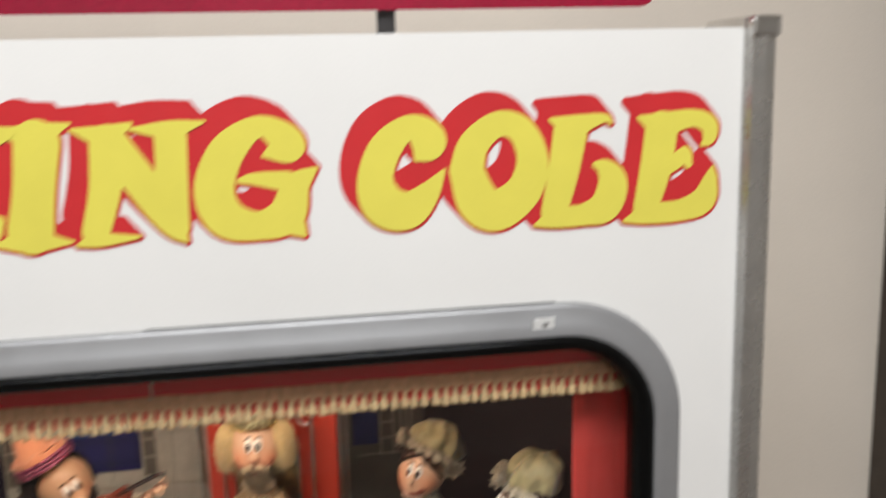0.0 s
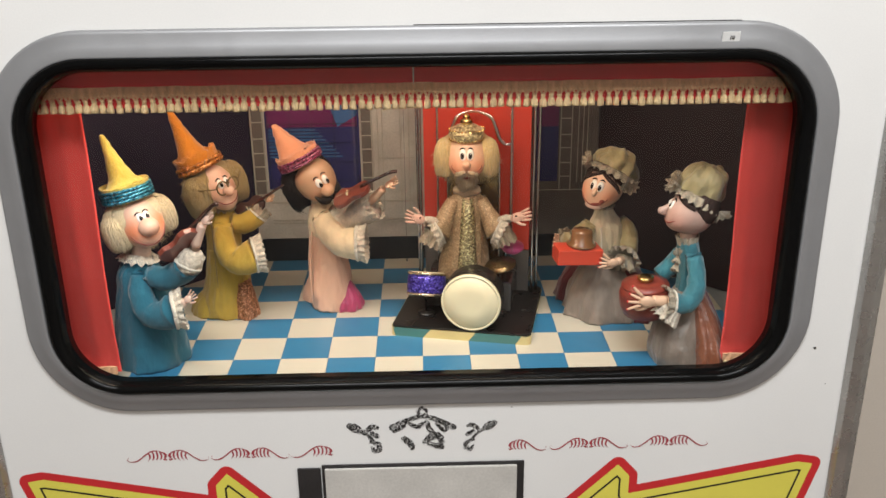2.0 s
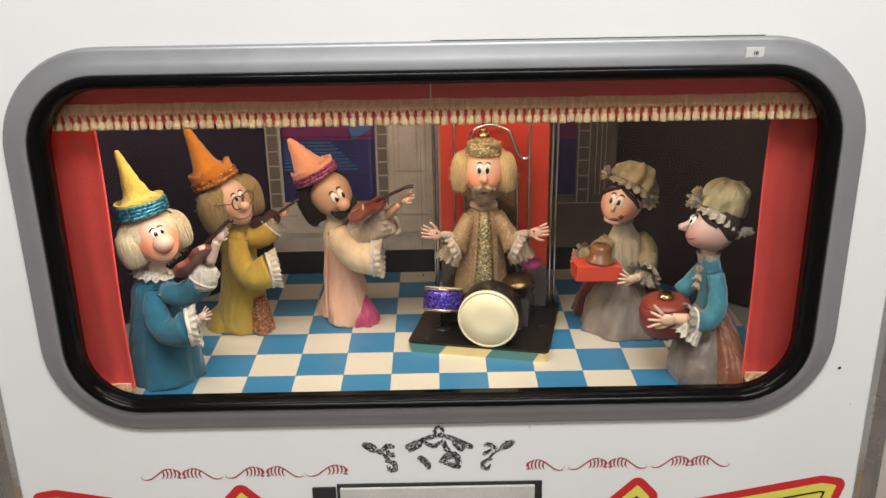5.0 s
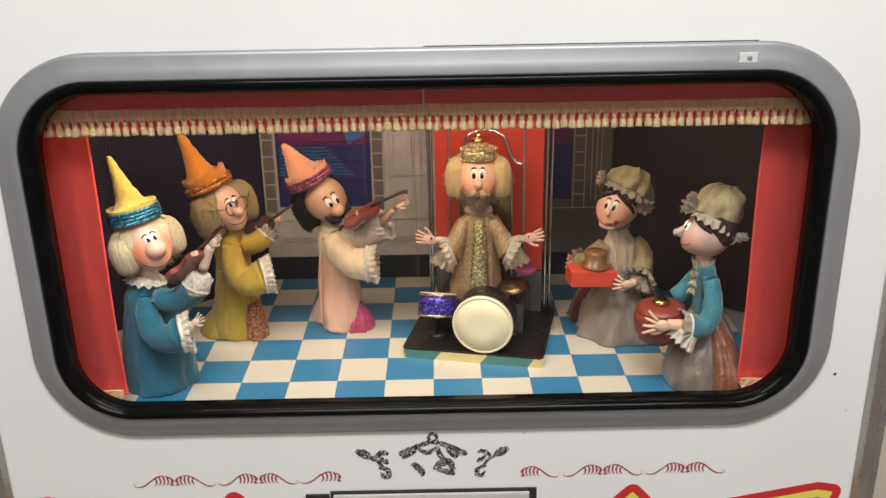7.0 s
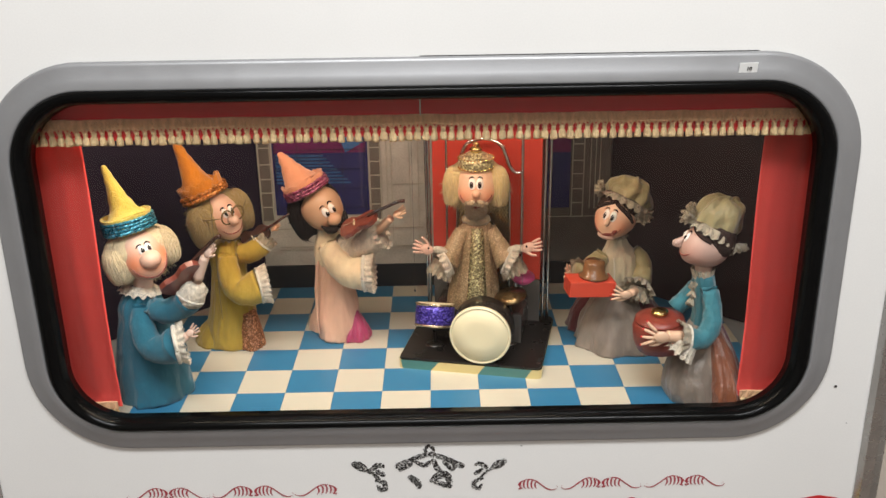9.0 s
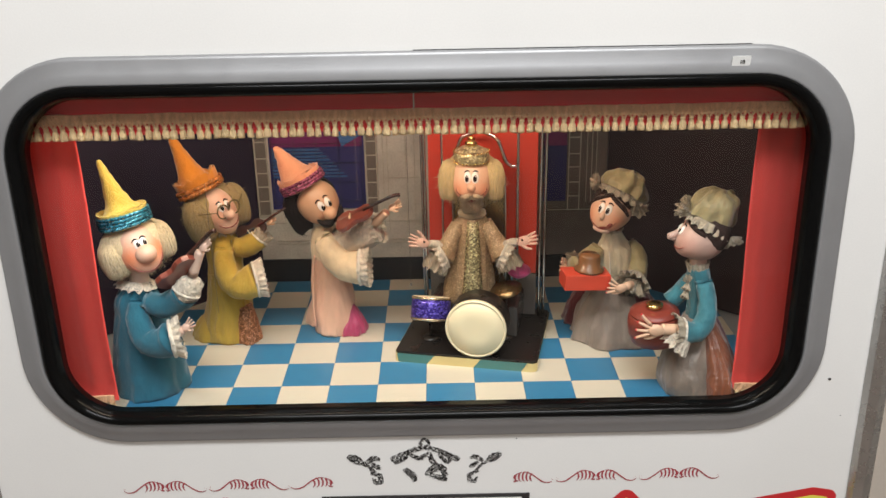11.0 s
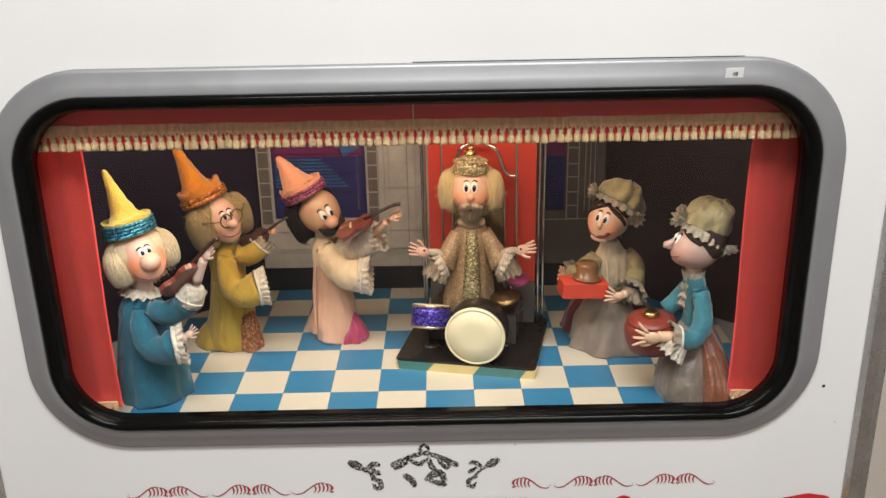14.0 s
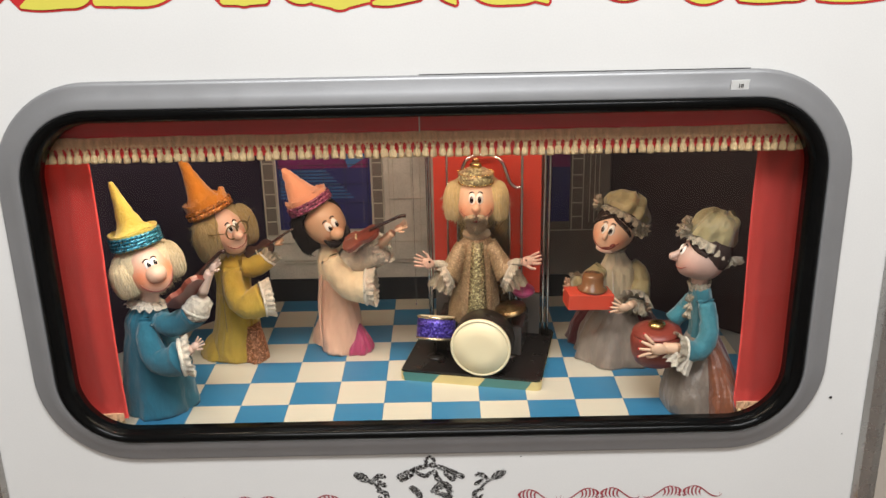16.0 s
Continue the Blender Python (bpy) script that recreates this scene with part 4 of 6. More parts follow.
plate(bm, -0.003, 0.1450, -0.003, 0.128, 0.0, 0.0098, 0.006, 0)
part("brass_edge", bm, "gold_edge", plat, "polished pale brass edge")
bm = bmesh.new()
plate(bm, -0.0018, 0.1438, -0.0018, 0.1268, 0.0099, 0.0116, 0.005, 0)
part("black_top", bm, "black_top", plat, "black lacquered top")

throne = thing("throne", "red throne with chrome tube frame and gold grille back", "throne", TH @ pose(0, 0, 0.0117))


def tube_part(name, pts, mat, parent, label="", n=10):
    bm = bmesh.new()
    add_tube(bm, pts, 0, n, 5)
    return part(name, bm, mat, parent, label, True)


for ly, k in ((0.117, 0.0), (0.110, 0.0045)):
    z1 = 0.268 - k
    tube_part("frame_tube", [(0.003 + k, ly, 0.0, 0.0017), (0.003 + k, ly, 0.12, 0.0017), (0.003 + k, ly, z1 - 0.03, 0.0017), (0.010 + k, ly, z1 - 0.008, 0.0017), (0.030, ly, z1, 0.0017),
                             (0.070, ly, z1 + 0.002, 0.0017), (0.111, ly, z1, 0.0017), (0.131 - k, ly, z1 - 0.008, 0.0017), (0.138 - k, ly, z1 - 0.03, 0.0017), (0.138 - k, ly, 0.12, 0.0017), (0.138 - k, ly, 0.0, 0.0017)], "chrome", throne, "chrome tube")
boxed("back_board", (0.011, 0.111, 0.050), (0.130, 0.115, 0.262), "throne_red", throne, 0.001, "bright red back board")
boxed("lower_panel", (0.011, 0.1112, 0.0), (0.130, 0.1148, 0.0492), "smoke_panel", throne, 0.0006, "smoky grey lower panel")
boxed("seat", (0.022, 0.050, 0.0), (0.118, 0.108, 0.034), "seat_grey", throne, 0.003, "smoked dark seat box")
for s in (-1, 1):
    x = 0.070 + s * 0.0405
    tube_part("chair_tube", [(x, 0.098, 0.034, 0.0014), (x, 0.098, 0.10, 0.0014), (x, 0.098, 0.17, 0.0014), (x, 0.098, 0.222, 0.0014)], "chrome", throne, "chrome tube")
    tube_part("scroll", [(x, 0.097, 0.176, 0.0016), (x - s * 0.006, 0.097, 0.1745, 0.0019), (x - s * 0.0125, 0.097, 0.180, 0.0022), (x - s * 0.017, 0.097, 0.192, 0.0022), (x - s * 0.022, 0.097, 0.203, 0.0021), (x - s * 0.032, 0.097, 0.208, 0.0018), (0.070, 0.097, 0.2095, 0.0016)], "chrome", throne, "chrome scroll")
bm = bmesh.new()
arch = [(0.042, 0.03), (0.042, 0.150), (0.048, 0.160), (0.060, 0.166), (0.080, 0.166), (0.092, 0.160), (0.098, 0.150), (0.098, 0.03)]
lo = [bm.verts.new((x, 0.0945, z)) for x, z in arch]
hi = [bm.verts.new((x, 0.0960, z)) for x, z in arch]
bm.faces.new(lo)
bm.faces.new(hi)
for i in range(len(arch)):
    k = (i + 1) % len(arch)
    bm.faces.new((lo[i], lo[k], hi[k], hi[i]))
part("grille_back", bm, "mesh", throne, "dark backing of the grille")
bm = bmesh.new()
for i in range(-42, 46):
    for s in (-1, 1):
        pts = []
        for z in np.linspace(0.04, 0.164, 40):
            x = 0.070 + i * 0.0032 + s * (z - 0.1) * 0.62
            if 0.0425 < x < 0.0975 and z < 0.150 + 0.014 * math.sin((x - 0.0425) / 0.055 * math.pi):
                pts.append((x, z))
        if len(pts) > 1:
            (xa, za), (xb, zb) = pts[0], pts[-1]
            w = 0.0004
            bm.faces.new([bm.verts.new(p) for p in ((xa - w, 0.0940 - 0.0002 * s, za), (xa + w, 0.0940 - 0.0002 * s, za), (xb + w, 0.0940 - 0.0002 * s, zb), (xb - w, 0.0940 - 0.0002 * s, zb))])
part("grille_wires", bm, "gold", throne, "fine gold grille wires")["kind"] = "stuff"
tube_part("grille_rim", [(x, 0.0935, z, 0.0013) for x, z in arch], "chrome", throne, "chrome rim")

# ---- drums ----
bass = thing("bass_drum", "small bass drum with cream skin and black shell", "drum", TH @ pose(0.0825, 0.002, 0.0117 + 0.0312, 90, 0, 0))
lathed("shell", [(0.0300, -0.026), (0.0310, -0.0255), (0.0305, -0.012), (0.0305, 0.0), (0.0300, 0.0006)], "drum_dark", bass, None, "black drum shell", 40)
lathed("rim", [(0.0285, 0.0008), (0.0312, 0.0010), (0.0312, 0.0042), (0.0302, 0.0052), (0.0292, 0.0052), (0.0287, 0.0042)], "drum_skin", bass, None, "cream rim", 48)
lathed("skin", [(0.0286, 0.0040), (0.0284, 0.0047), (0.012, 0.0050), (0.0005, 0.0051)], "drum_skin", bass, None, "cream drum skin", 48)
snare = thing("snare_drum", "purple glitter snare drum with gold rims", "drum", pose(0.0055, 0.164, 1.0440, -21, 5, 0))
lathed("shell", [(0.0204, 0.0030), (0.0206, 0.009), (0.0206, 0.017), (0.0204, 0.0235)], "purple", snare, None, "purple glitter shell", 40)
for z in (0.0008, 0.0228):
    lathed("hoop", [(0.0190, z), (0.0209, z + 0.0003), (0.0212, z + 0.0016), (0.0209, z + 0.0028), (0.0190, z + 0.0030)], "pale_brass", snare, None, "bright gold hoop", 40)
lathed("skin", [(0.0198, 0.0256), (0.0190, 0.0261), (0.0004, 0.0263)], "drum_skin", snare, None, "cream drum skin", 40)
sn_stand = thing("drum_stand", "thin black stand under the snare drum", "stand", pose(0.0055, 0.168, FLOOR + 0.0117))
lathed("foot", [(0.009, 0.0), (0.009, 0.0014), (0.0014, 0.0024)], "drum_dark", sn_stand, None, "round foot", 20)
lathed("rod", [(0.0014, 0.0024), (0.0014, 0.0190), (0.006, 0.0200), (0.006, 0.0212)], "drum_dark", sn_stand, None, "", 16)
cym = thing("cymbal", "small bronze cymbal on a thin stand", "cymbal", TH @ pose(0.1060, 0.050, 0.0117))
tube_part("stand", [(0, 0, 0.0, 0.0011), (0, 0, 0.02, 0.0011), (0, 0, 0.058, 0.0011)], "drum_dark", cym, "black rod")
lathed("foot", [(0.007, 0.0), (0.007, 0.0012), (0.0012, 0.002)], "drum_dark", cym, None, "round foot", 20)
lathed("plate", [(0.0165, -0.0006), (0.0168, 0.0), (0.008, 0.0012), (0.005, 0.0030), (0.0005, 0.0038)], "bronze", cym, pose(0, 0, 0.0550, 12, -8, 0), "bronze plate", 32)
knob = thing("magenta_cup", "magenta plastic cup on a thin stem beside the throne seat", "cup", TH @ pose(0.1060, 0.085, 0.0170))
lathed("stem", [(0.002, -0.0053), (0.002, 0.052), (0.003, 0.054)], "chrome", knob, None, "", 14)
lathed("cup", [(0.0040, 0.0542), (0.0085, 0.0555), (0.0135, 0.0610), (0.0128, 0.0640), (0.0060, 0.0665), (0.0005, 0.0672)], "pink", knob, pose(0, 0, 0, 6, 8, 0), "magenta cup", 28)


# ---- violins ----
def violin(a, b, top, mat, label):
    """A violin from its end button a to its scroll b, its front towards top."""
    a, b = Vector(a), Vector(b)
    ax = b - a
    L = ax.length
    ax.normalize()
    nz = (Vector(top) - ax * Vector(top).dot(ax)).normalized()
    nx = ax.cross(nz)
    m = Matrix(((nx.x, ax.x, nz.x, a.x), (nx.y, ax.y, nz.y, a.y), (nx.z, ax.z, nz.z, a.z), (0, 0, 0, 1)))
    ob = thing("violin", label, "violin", m, "violins")
    bm = bmesh.new()
    halves = [(0.0, 0.05), (0.02, 0.135), (0.08, 0.185), (0.17, 0.185), (0.24, 0.135), (0.30, 0.115), (0.36, 0.135), (0.43, 0.15), (0.50, 0.125), (0.545, 0.06)]
    out = [(h * L, v * L) for v, h in halves] + [(-h * L, v * L) for v, h in reversed(halves)]
    t = 0.035 * L
    loops = [[(x * 0.96, y, -t) for x, y in out], [(x, y, -t * 0.7) for x, y in out], [(x, y, t * 0.6) for x, y in out], [(x * 0.94, y, t) for x, y in out]]
    vs = rings(bm, loops)
    bm.faces.new(vs[0])
    bm.faces.new(vs[-1])
    body = part("body", bm, mat, ob)
    bm = bmesh.new()
    add_box(bm, (-0.020 * L, 0.44 * L, t * 1.05), (0.020 * L, 0.88 * L, t * 1.9), 0.004 * L)
    part("neck", bm, "violin_dark", ob)
    bm = bmesh.new()
    add_tube(bm, [(0, 0.87 * L, t * 1.4, 0.026 * L), (0, 0.95 * L, t * 1.2, 0.024 * L), (0, 1.0 * L, t * 0.4, 0.028 * L)], 0, 8, 3)
    part("scroll", bm, "violin_dark", ob, "", True)
    bm = bmesh.new()
    add_box(bm, (-0.05 * L, 0.22 * L, t * 1.02), (0.05 * L, 0.235 * L, t * 1.9))
    part("bridge", bm, "drum_skin", body, "pale wooden bridge")
    bm = bmesh.new()
    for k in range(4):
        x = (k - 1.5) * 0.009 * L
        add_box(bm, (x - 0.0015 * L, 0.05 * L, t * 1.95), (x + 0.0015 * L, 0.93 * L, t * 2.0))
    part("strings", bm, "chrome", body, "thin steel strings")
    return ob


violin((-0.2335, 0.058, 1.1330), (-0.1790, 0.048, 1.1880), (-0.55, 0.62, 0.55), "violin", "reddish brown violin held by the blue-robed puppet")
violin((-0.1930, 0.196, 1.128), (-0.1430, 0.200, 1.160), (-0.2, -0.9, 0.4), "violin_dark", "dark brown violin held by the yellow-robed puppet")
violin((-0.0880, 0.186, 1.1450), (-0.0210, 0.172, 1.1800), (-0.35, -0.30, 0.88), "violin", "reddish brown violin held by the pink-robed puppet")

# ---- tray with pudding, pot ----
tray = thing("tray", "orange-red box tray carried by the maid puppet", "tray", pose(0.1635, 0.148, 1.0875, 0, 3, 6))
boxed("box", (-0.0235, -0.013, 0.0), (0.0235, 0.013, 0.0165), "tray_red", tray, 0.0012)
pud = thing("pudding", "glossy brown pudding on the red tray", "food", pose(0.1680, 0.1495, 1.1046, 0, 3, 6))
bm = bmesh.new()
add_lathe(bm, [(0.0150, 0.0), (0.0153, 0.002), (0.0112, 0.004), (0.0108, 0.0145), (0.0095, 0.0172), (0.0004, 0.0178)], 0, None, 28)
part("sponge", bm, "cake", pud, "", True)
pot = thing("pot", "brick-red round pot with gold knob held by the maid puppet", "pot", pose(0.2200, 0.074, 1.0600, 3, -4, 0))
lathed("bowl", [(0.014, 0.0), (0.0215, 0.003), (0.0245, 0.012), (0.0250, 0.024), (0.0232, 0.0300), (0.0215, 0.0310)], "pot", pot, None, "", 32)
pot_lid = lathed("lid", [(0.0225, 0.0312), (0.0228, 0.0328), (0.0140, 0.0352), (0.0010, 0.0366)], "pot", pot, None, "", 32)
lathed("lid_knob", [(0.0050, 0.0362), (0.0078, 0.0374), (0.0082, 0.0400), (0.0050, 0.0415), (0.0010, 0.0420)], "gold", pot_lid, None, "gold knob", 16)

# ---- puppets: each one mesh ----
def skin_mat(name, c, rosy):
    """Painted doll skin with airbrushed cheeks."""
    m = painted(name, c, 0.42, 0.07, 60, 0.04, 500)
    t = m.node_tree
    b = t.nodes["Principled BSDF"]
    base = b.inputs["Base Color"].links[0].from_socket
    at = t.nodes.new("ShaderNodeAttribute")
    at.attribute_name = "rosy"
    t.links.new(mixed(t, base, rosy, at.outputs["Fac"]), b.inputs["Base Color"])
    return m


M.update({
    "skin": skin_mat("painted_doll_skin", (0.70, 0.46, 0.31), (0.72, 0.25, 0.12)),
    "skin_tan": skin_mat("tanned_doll_skin", (0.54, 0.33, 0.20), (0.55, 0.24, 0.12)),
    "skin_pale": skin_mat("pale_doll_skin", (0.70, 0.50, 0.40), (0.74, 0.27, 0.17)),
    "skin_warm": skin_mat("warm_doll_skin", (0.70, 0.47, 0.35), (0.74, 0.24, 0.11)),
    "skin_dusky": skin_mat("dusky_pink_doll_skin", (0.50, 0.34, 0.28), (0.52, 0.22, 0.17)),
    "felt_pink": cloth("pale_pink_felt", (0.78, 0.52, 0.42), 0.3, 1500, 0.1, 0.9, 90),
    "eye_white": painted("white_doll_paint", (0.82, 0.80, 0.74), 0.25, 0.02, 90, 0.0),
    "eye_black": painted("black_doll_paint", (0.012, 0.008, 0.007), 0.25, 0.1, 90, 0.0),
    "mouth": painted("dark_red_doll_paint", (0.26, 0.05, 0.035), 0.4, 0.1, 90, 0.0),
    "nail": painted("red_nail_paint", (0.55, 0.03, 0.03), 0.3, 0.1, 90, 0.0),
    "white_braid": cloth("white_woven_braid", (0.82, 0.77, 0.66), 0.2, 2400, 0.12, 0.9, 300),
    "maroon": cloth("maroon_satin", (0.13, 0.022, 0.028), 0.3, 800, 0.3, 0.5, 70, 0.4),
    "hair_white": hair_mat("cream_wool_hair", (0.66, 0.55, 0.34)),
    "hair_blond": hair_mat("blond_wool_hair", (0.36, 0.265, 0.11)),
    "hair_gold": hair_mat("pale_gold_wool_hair", (0.62, 0.48, 0.23)),
    "hair_black": hair_mat("black_wool_hair", (0.016, 0.012, 0.012)),
    "hair_brown": hair_mat("dark_brown_wool_hair", (0.035, 0.02, 0.016)),
    "beard": hair_mat("grey_brown_beard", (0.46, 0.35, 0.22)),
    "robe_blue": cloth("teal_robe_cloth", (0.022, 0.13, 0.19), 0.25, 1100, 0.2),
    "robe_yellow": cloth("mustard_robe_cloth", (0.47, 0.32, 0.055), 0.25, 1100, 0.2),
    "robe_pink": cloth("peach_robe_cloth", (0.88, 0.54, 0.38), 0.25, 1100, 0.12),
    "cream": cloth("cream_blouse_cloth", (0.80, 0.65, 0.43), 0.3, 1300, 0.18, 0.6),
    "robe_gold": sequins("gold_brown_glitter_cloth", (0.36, 0.25, 0.135), 1500, 0.12, 0.6, 0.5),
    "gold_lace": sequins("gold_sequin_band", (0.52, 0.45, 0.24), 760, 0.5, 0.16, 0.35),
    "teal_sequin": sequins("teal_sequin_band", (0.02, 0.22, 0.32), 560, 0.45),
    "plum_sequin": sequins("plum_braid_band", (0.26, 0.045, 0.11), 520, 0.25),
    "orange_sequin": sequins("orange_braid_band", (0.52, 0.18, 0.025), 560, 0.3),
    "hat_yellow": cloth("yellow_felt", (0.76, 0.60, 0.12), 0.4, 1500, 0.1),
    "hat_orange": cloth("orange_felt", (0.62, 0.22, 0.02), 0.4, 1500, 0.14),
    "hat_peach": cloth("peach_felt", (0.76, 0.33, 0.18), 0.4, 1500, 0.1),
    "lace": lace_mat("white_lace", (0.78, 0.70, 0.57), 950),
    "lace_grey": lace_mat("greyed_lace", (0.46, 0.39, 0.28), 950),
    "satin": cloth("champagne_satin", (0.37, 0.31, 0.155), 0.3, 700, 0.3, 0.5, 60, 0.4),
    "bodice": cloth("cream_satin", (0.66, 0.58, 0.41), 0.3, 900, 0.25, 0.5, 80, 0.4),
    "skirt": cloth("taupe_satin", (0.24, 0.19, 0.15), 0.3, 700, 0.35, 0.45, 50, 0.45),
    "bronze_cloth": cloth("copper_satin", (0.22, 0.068, 0.028), 0.3, 700, 0.3, 0.35, 90, 0.6),
    "blouse_blue": cloth("turquoise_satin", (0.035, 0.17, 0.21), 0.3, 900, 0.25, 0.7, 80, 0.3),
    "magenta": cloth("magenta_satin", (0.45, 0.05, 0.14), 0.3, 900, 0.2, 0.4, 80, 0.5),
    "brown_boot": sequins("copper_brocade", (0.34, 0.13, 0.05), 800, 0.15, 0.4, 0.5),
})


class Doll:
    """Gathers one puppet's shapes into one mesh."""

    def __init__(self):
        self.bm, self.mats = bmesh.new(), []
        self.rosy = self.bm.verts.layers.float.new("rosy")

    def mat(self, k):
        if k not in self.mats:
            self.mats.append(k)
        return self.mats.index(k)

    def robe(self, sections, k, folds=9, amp=0.05, seed=0.0, n=96, half=None, open_top=True):
        """A draped garment from sections (x, y, z, rx, ry), with folds that deepen downwards."""
        loops = []
        z0, z1 = sections[0][2], sections[-1][2]
        secs = smooth_path(sections, 7)
        for x, y, z, rx, ry in secs:
            v = 1 - (z - z0) / (z1 - z0)
            lp = []
            for i in range(n):
                a = i / n * math.tau
                w = 1 + amp * v * math.sin(folds * a + seed + 1.2 * math.sin(2 * a + seed)) + 0.085 * noise.noise((math.cos(a) * 1.8 + seed, math.sin(a) * 1.8, z * 45)) + 0.03 * noise.noise((math.cos(a) * 6 + seed, math.sin(a) * 6, z * 110)) - 0.10 * abs(noise.noise((math.cos(a) * 2.6 + seed * 3, math.sin(a) * 2.6, z * 34 + a * 0.5 * math.sin(a)))) + 0.03
                lp.append((x + rx * w * math.cos(a), y + ry * w * math.sin(a), z + (0.0012 * math.sin(folds * a + seed) if v > 0.97 else 0)))
            loops.append(lp)
        vs = rings(self.bm, loops, False, self.mat(k))
        self.bm.faces.new(vs[0]).material_index = self.mat(k)
        self.bm.faces.new(vs[-1]).material_index = self.mat(k)

    def tube(self, pts, k, n=12, squash=1.0, crease=0.0, seed=0.0):
        a = len(self.bm.verts)
        add_tube(self.bm, pts, self.mat(k), n, 5, True, squash)
        if crease:
            self.bm.verts.ensure_lookup_table()
            for v in self.bm.verts[a:]:
                d = noise.noise_vector(v.co * 190 + Vector((seed, 0, 0)))
                v.co += d * crease

    def blob(self, c, r, k, m=None, rough=0.0, freq=60.0, seg=18, seed=0.0):
        add_blob(self.bm, c, r, self.mat(k), m, rough, freq, seg, seed)

    def frill(self, c, axis, r, width, k, waves=11, depth=0.0022, flare=1.35, seed=0.0, turns=1.0, start=0.0):
        """A gathered ruffle round an axis."""
        c, t = Vector(c), Vector(axis).normalized()
        a, b = frame_along((0, 0, 0), (0, 0, 0), t)
        n = waves * 8
        loops = []
        for j in range(5):
            v = j / 4
            lp = []
            for i in range(n):
                ph = start + i / n * math.tau * turns
                w = math.sin(waves * ph + seed + 0.9 * math.sin(3 * ph + seed))
                rr = r * (1 + (flare - 1) * v) + depth * 0.7 * v * w
                lp.append(c + (a * math.cos(ph) + b * math.sin(ph)) * rr + t * (width * v + depth * v * 0.5 * math.cos(waves * ph * 1.0 + seed) + 0.0006 * v * noise.noise((ph * 9, seed, v))))
            loops.append(lp)
        rings(self.bm, loops, False, self.mat(k))

    def tufts(self, c, r, k, count, length, m=None, down=0.6, seed=1, keep=None, width=0.0007):
        """Short locks that stand off a round form."""
        rnd = random.Random(seed)
        mi, c = self.mat(k), Vector(c)
        while count:
            d = Vector((rnd.gauss(0, 1), rnd.gauss(0, 1), rnd.gauss(0, 1))).normalized()
            if keep and not keep(d):
                continue
            count -= 1
            p = c + Vector((d.x * r[0], d.y * r[1], d.z * r[2])) * 0.93
            q = d * 0.55 + Vector((rnd.uniform(-0.4, 0.4), rnd.uniform(-0.4, 0.4), -down + rnd.uniform(-0.35, 0.35)))
            q.normalize()
            s = q.cross(Vector((rnd.gauss(0, 1), rnd.gauss(0, 1), rnd.gauss(0, 1)))).normalized()
            u = q.cross(s)
            L, w = length * rnd.uniform(0.6, 1.25), width * rnd.uniform(0.6, 1.2)
            mid = p + q * L * 0.5 + s * L * rnd.uniform(-0.18, 0.18)
            tip = p + q * L + s * L * rnd.uniform(-0.3, 0.3)
            ring0 = [p + (s * math.cos(x) + u * math.sin(x)) * w for x in (0, 2.1, 4.2)]
            ring1 = [mid + (s * math.cos(x) + u * math.sin(x)) * w * 0.8 for x in (0, 2.1, 4.2)]
            vs = [[self.bm.verts.new(m @ x if m else x) for x in g] for g in (ring0, ring1)]
            e = self.bm.verts.new(m @ tip if m else tip)
            for i in range(3):
                j = (i + 1) % 3
                self.bm.faces.new((vs[0][i], vs[0][j], vs[1][j], vs[1][i])).material_index = mi
                self.bm.faces.new((vs[1][i], vs[1][j], e)).material_index = mi

    def hand_at(self, p, way, palm, k, size=0.0055, spread=0.5, nails=False):
        """A small mitten palm with four fingers and a thumb, pointing along way."""
        p, t = Vector(p), Vector(way).normalized()
        pn = Vector(palm)
        pn = (pn - t * pn.dot(t)).normalized()
        s = t.cross(pn)
        m = Matrix(((s.x, t.x, pn.x, p.x), (s.y, t.y, pn.y, p.y), (s.z, t.z, pn.z, p.z), (0, 0, 0, 1)))
        self.blob((0, 0, 0), (size * 0.75, size, size * 0.4), k, m, 0.05, 200, 12)
        for i in range(4):
            u = (i - 1.5) / 1.5
            a = m @ Vector((u * size * 0.55, size * 0.6, 0))
            b = m @ Vector((u * size * (0.7 + spread * 0.4), size * 1.35, size * 0.15))
            c = m @ Vector((u * size * (0.8 + spread * 0.8), size * (2.15 - 0.25 * abs(u)), size * 0.35))
            self.tube([(*a, size * 0.2), (*b, size * 0.19), (*c, size * 0.14)], k, 7)
            if nails:
                self.blob(c, size * 0.16, "nail", None, 0, 60, 8)
        a, b, c = (m @ Vector(v) for v in ((size * 0.6, -size * 0.2, 0), (size * 1.15, size * 0.4, size * 0.2), (size * 1.4, size * 1.0, size * 0.4)))
        self.tube([(*a, size * 0.22), (*b, size * 0.2), (*c, size * 0.15)], k, 7)

    def sculpt(self, m, r, k, axes, bumps, rosy=(), n=52, rows=40):
        """A modelled head: an egg with swellings (x, y, z, height, sharpness); rosy spots carry the paint's blush."""
        dirs = [(Vector(b[:3]).normalized(), b[3], b[4]) for b in bumps]
        spots = [(Vector(b[:3]).normalized(), b[3], b[4]) for b in rosy]

        def reach(q):
            v = 1 / math.sqrt((q.x / axes[0]) ** 2 + (q.y / axes[1]) ** 2 + (q.z / axes[2]) ** 2)
            return r * (v + sum(h * math.exp(-sh * (1 - q.dot(e))) for e, h, sh in dirs))

        loops, wts = [], []
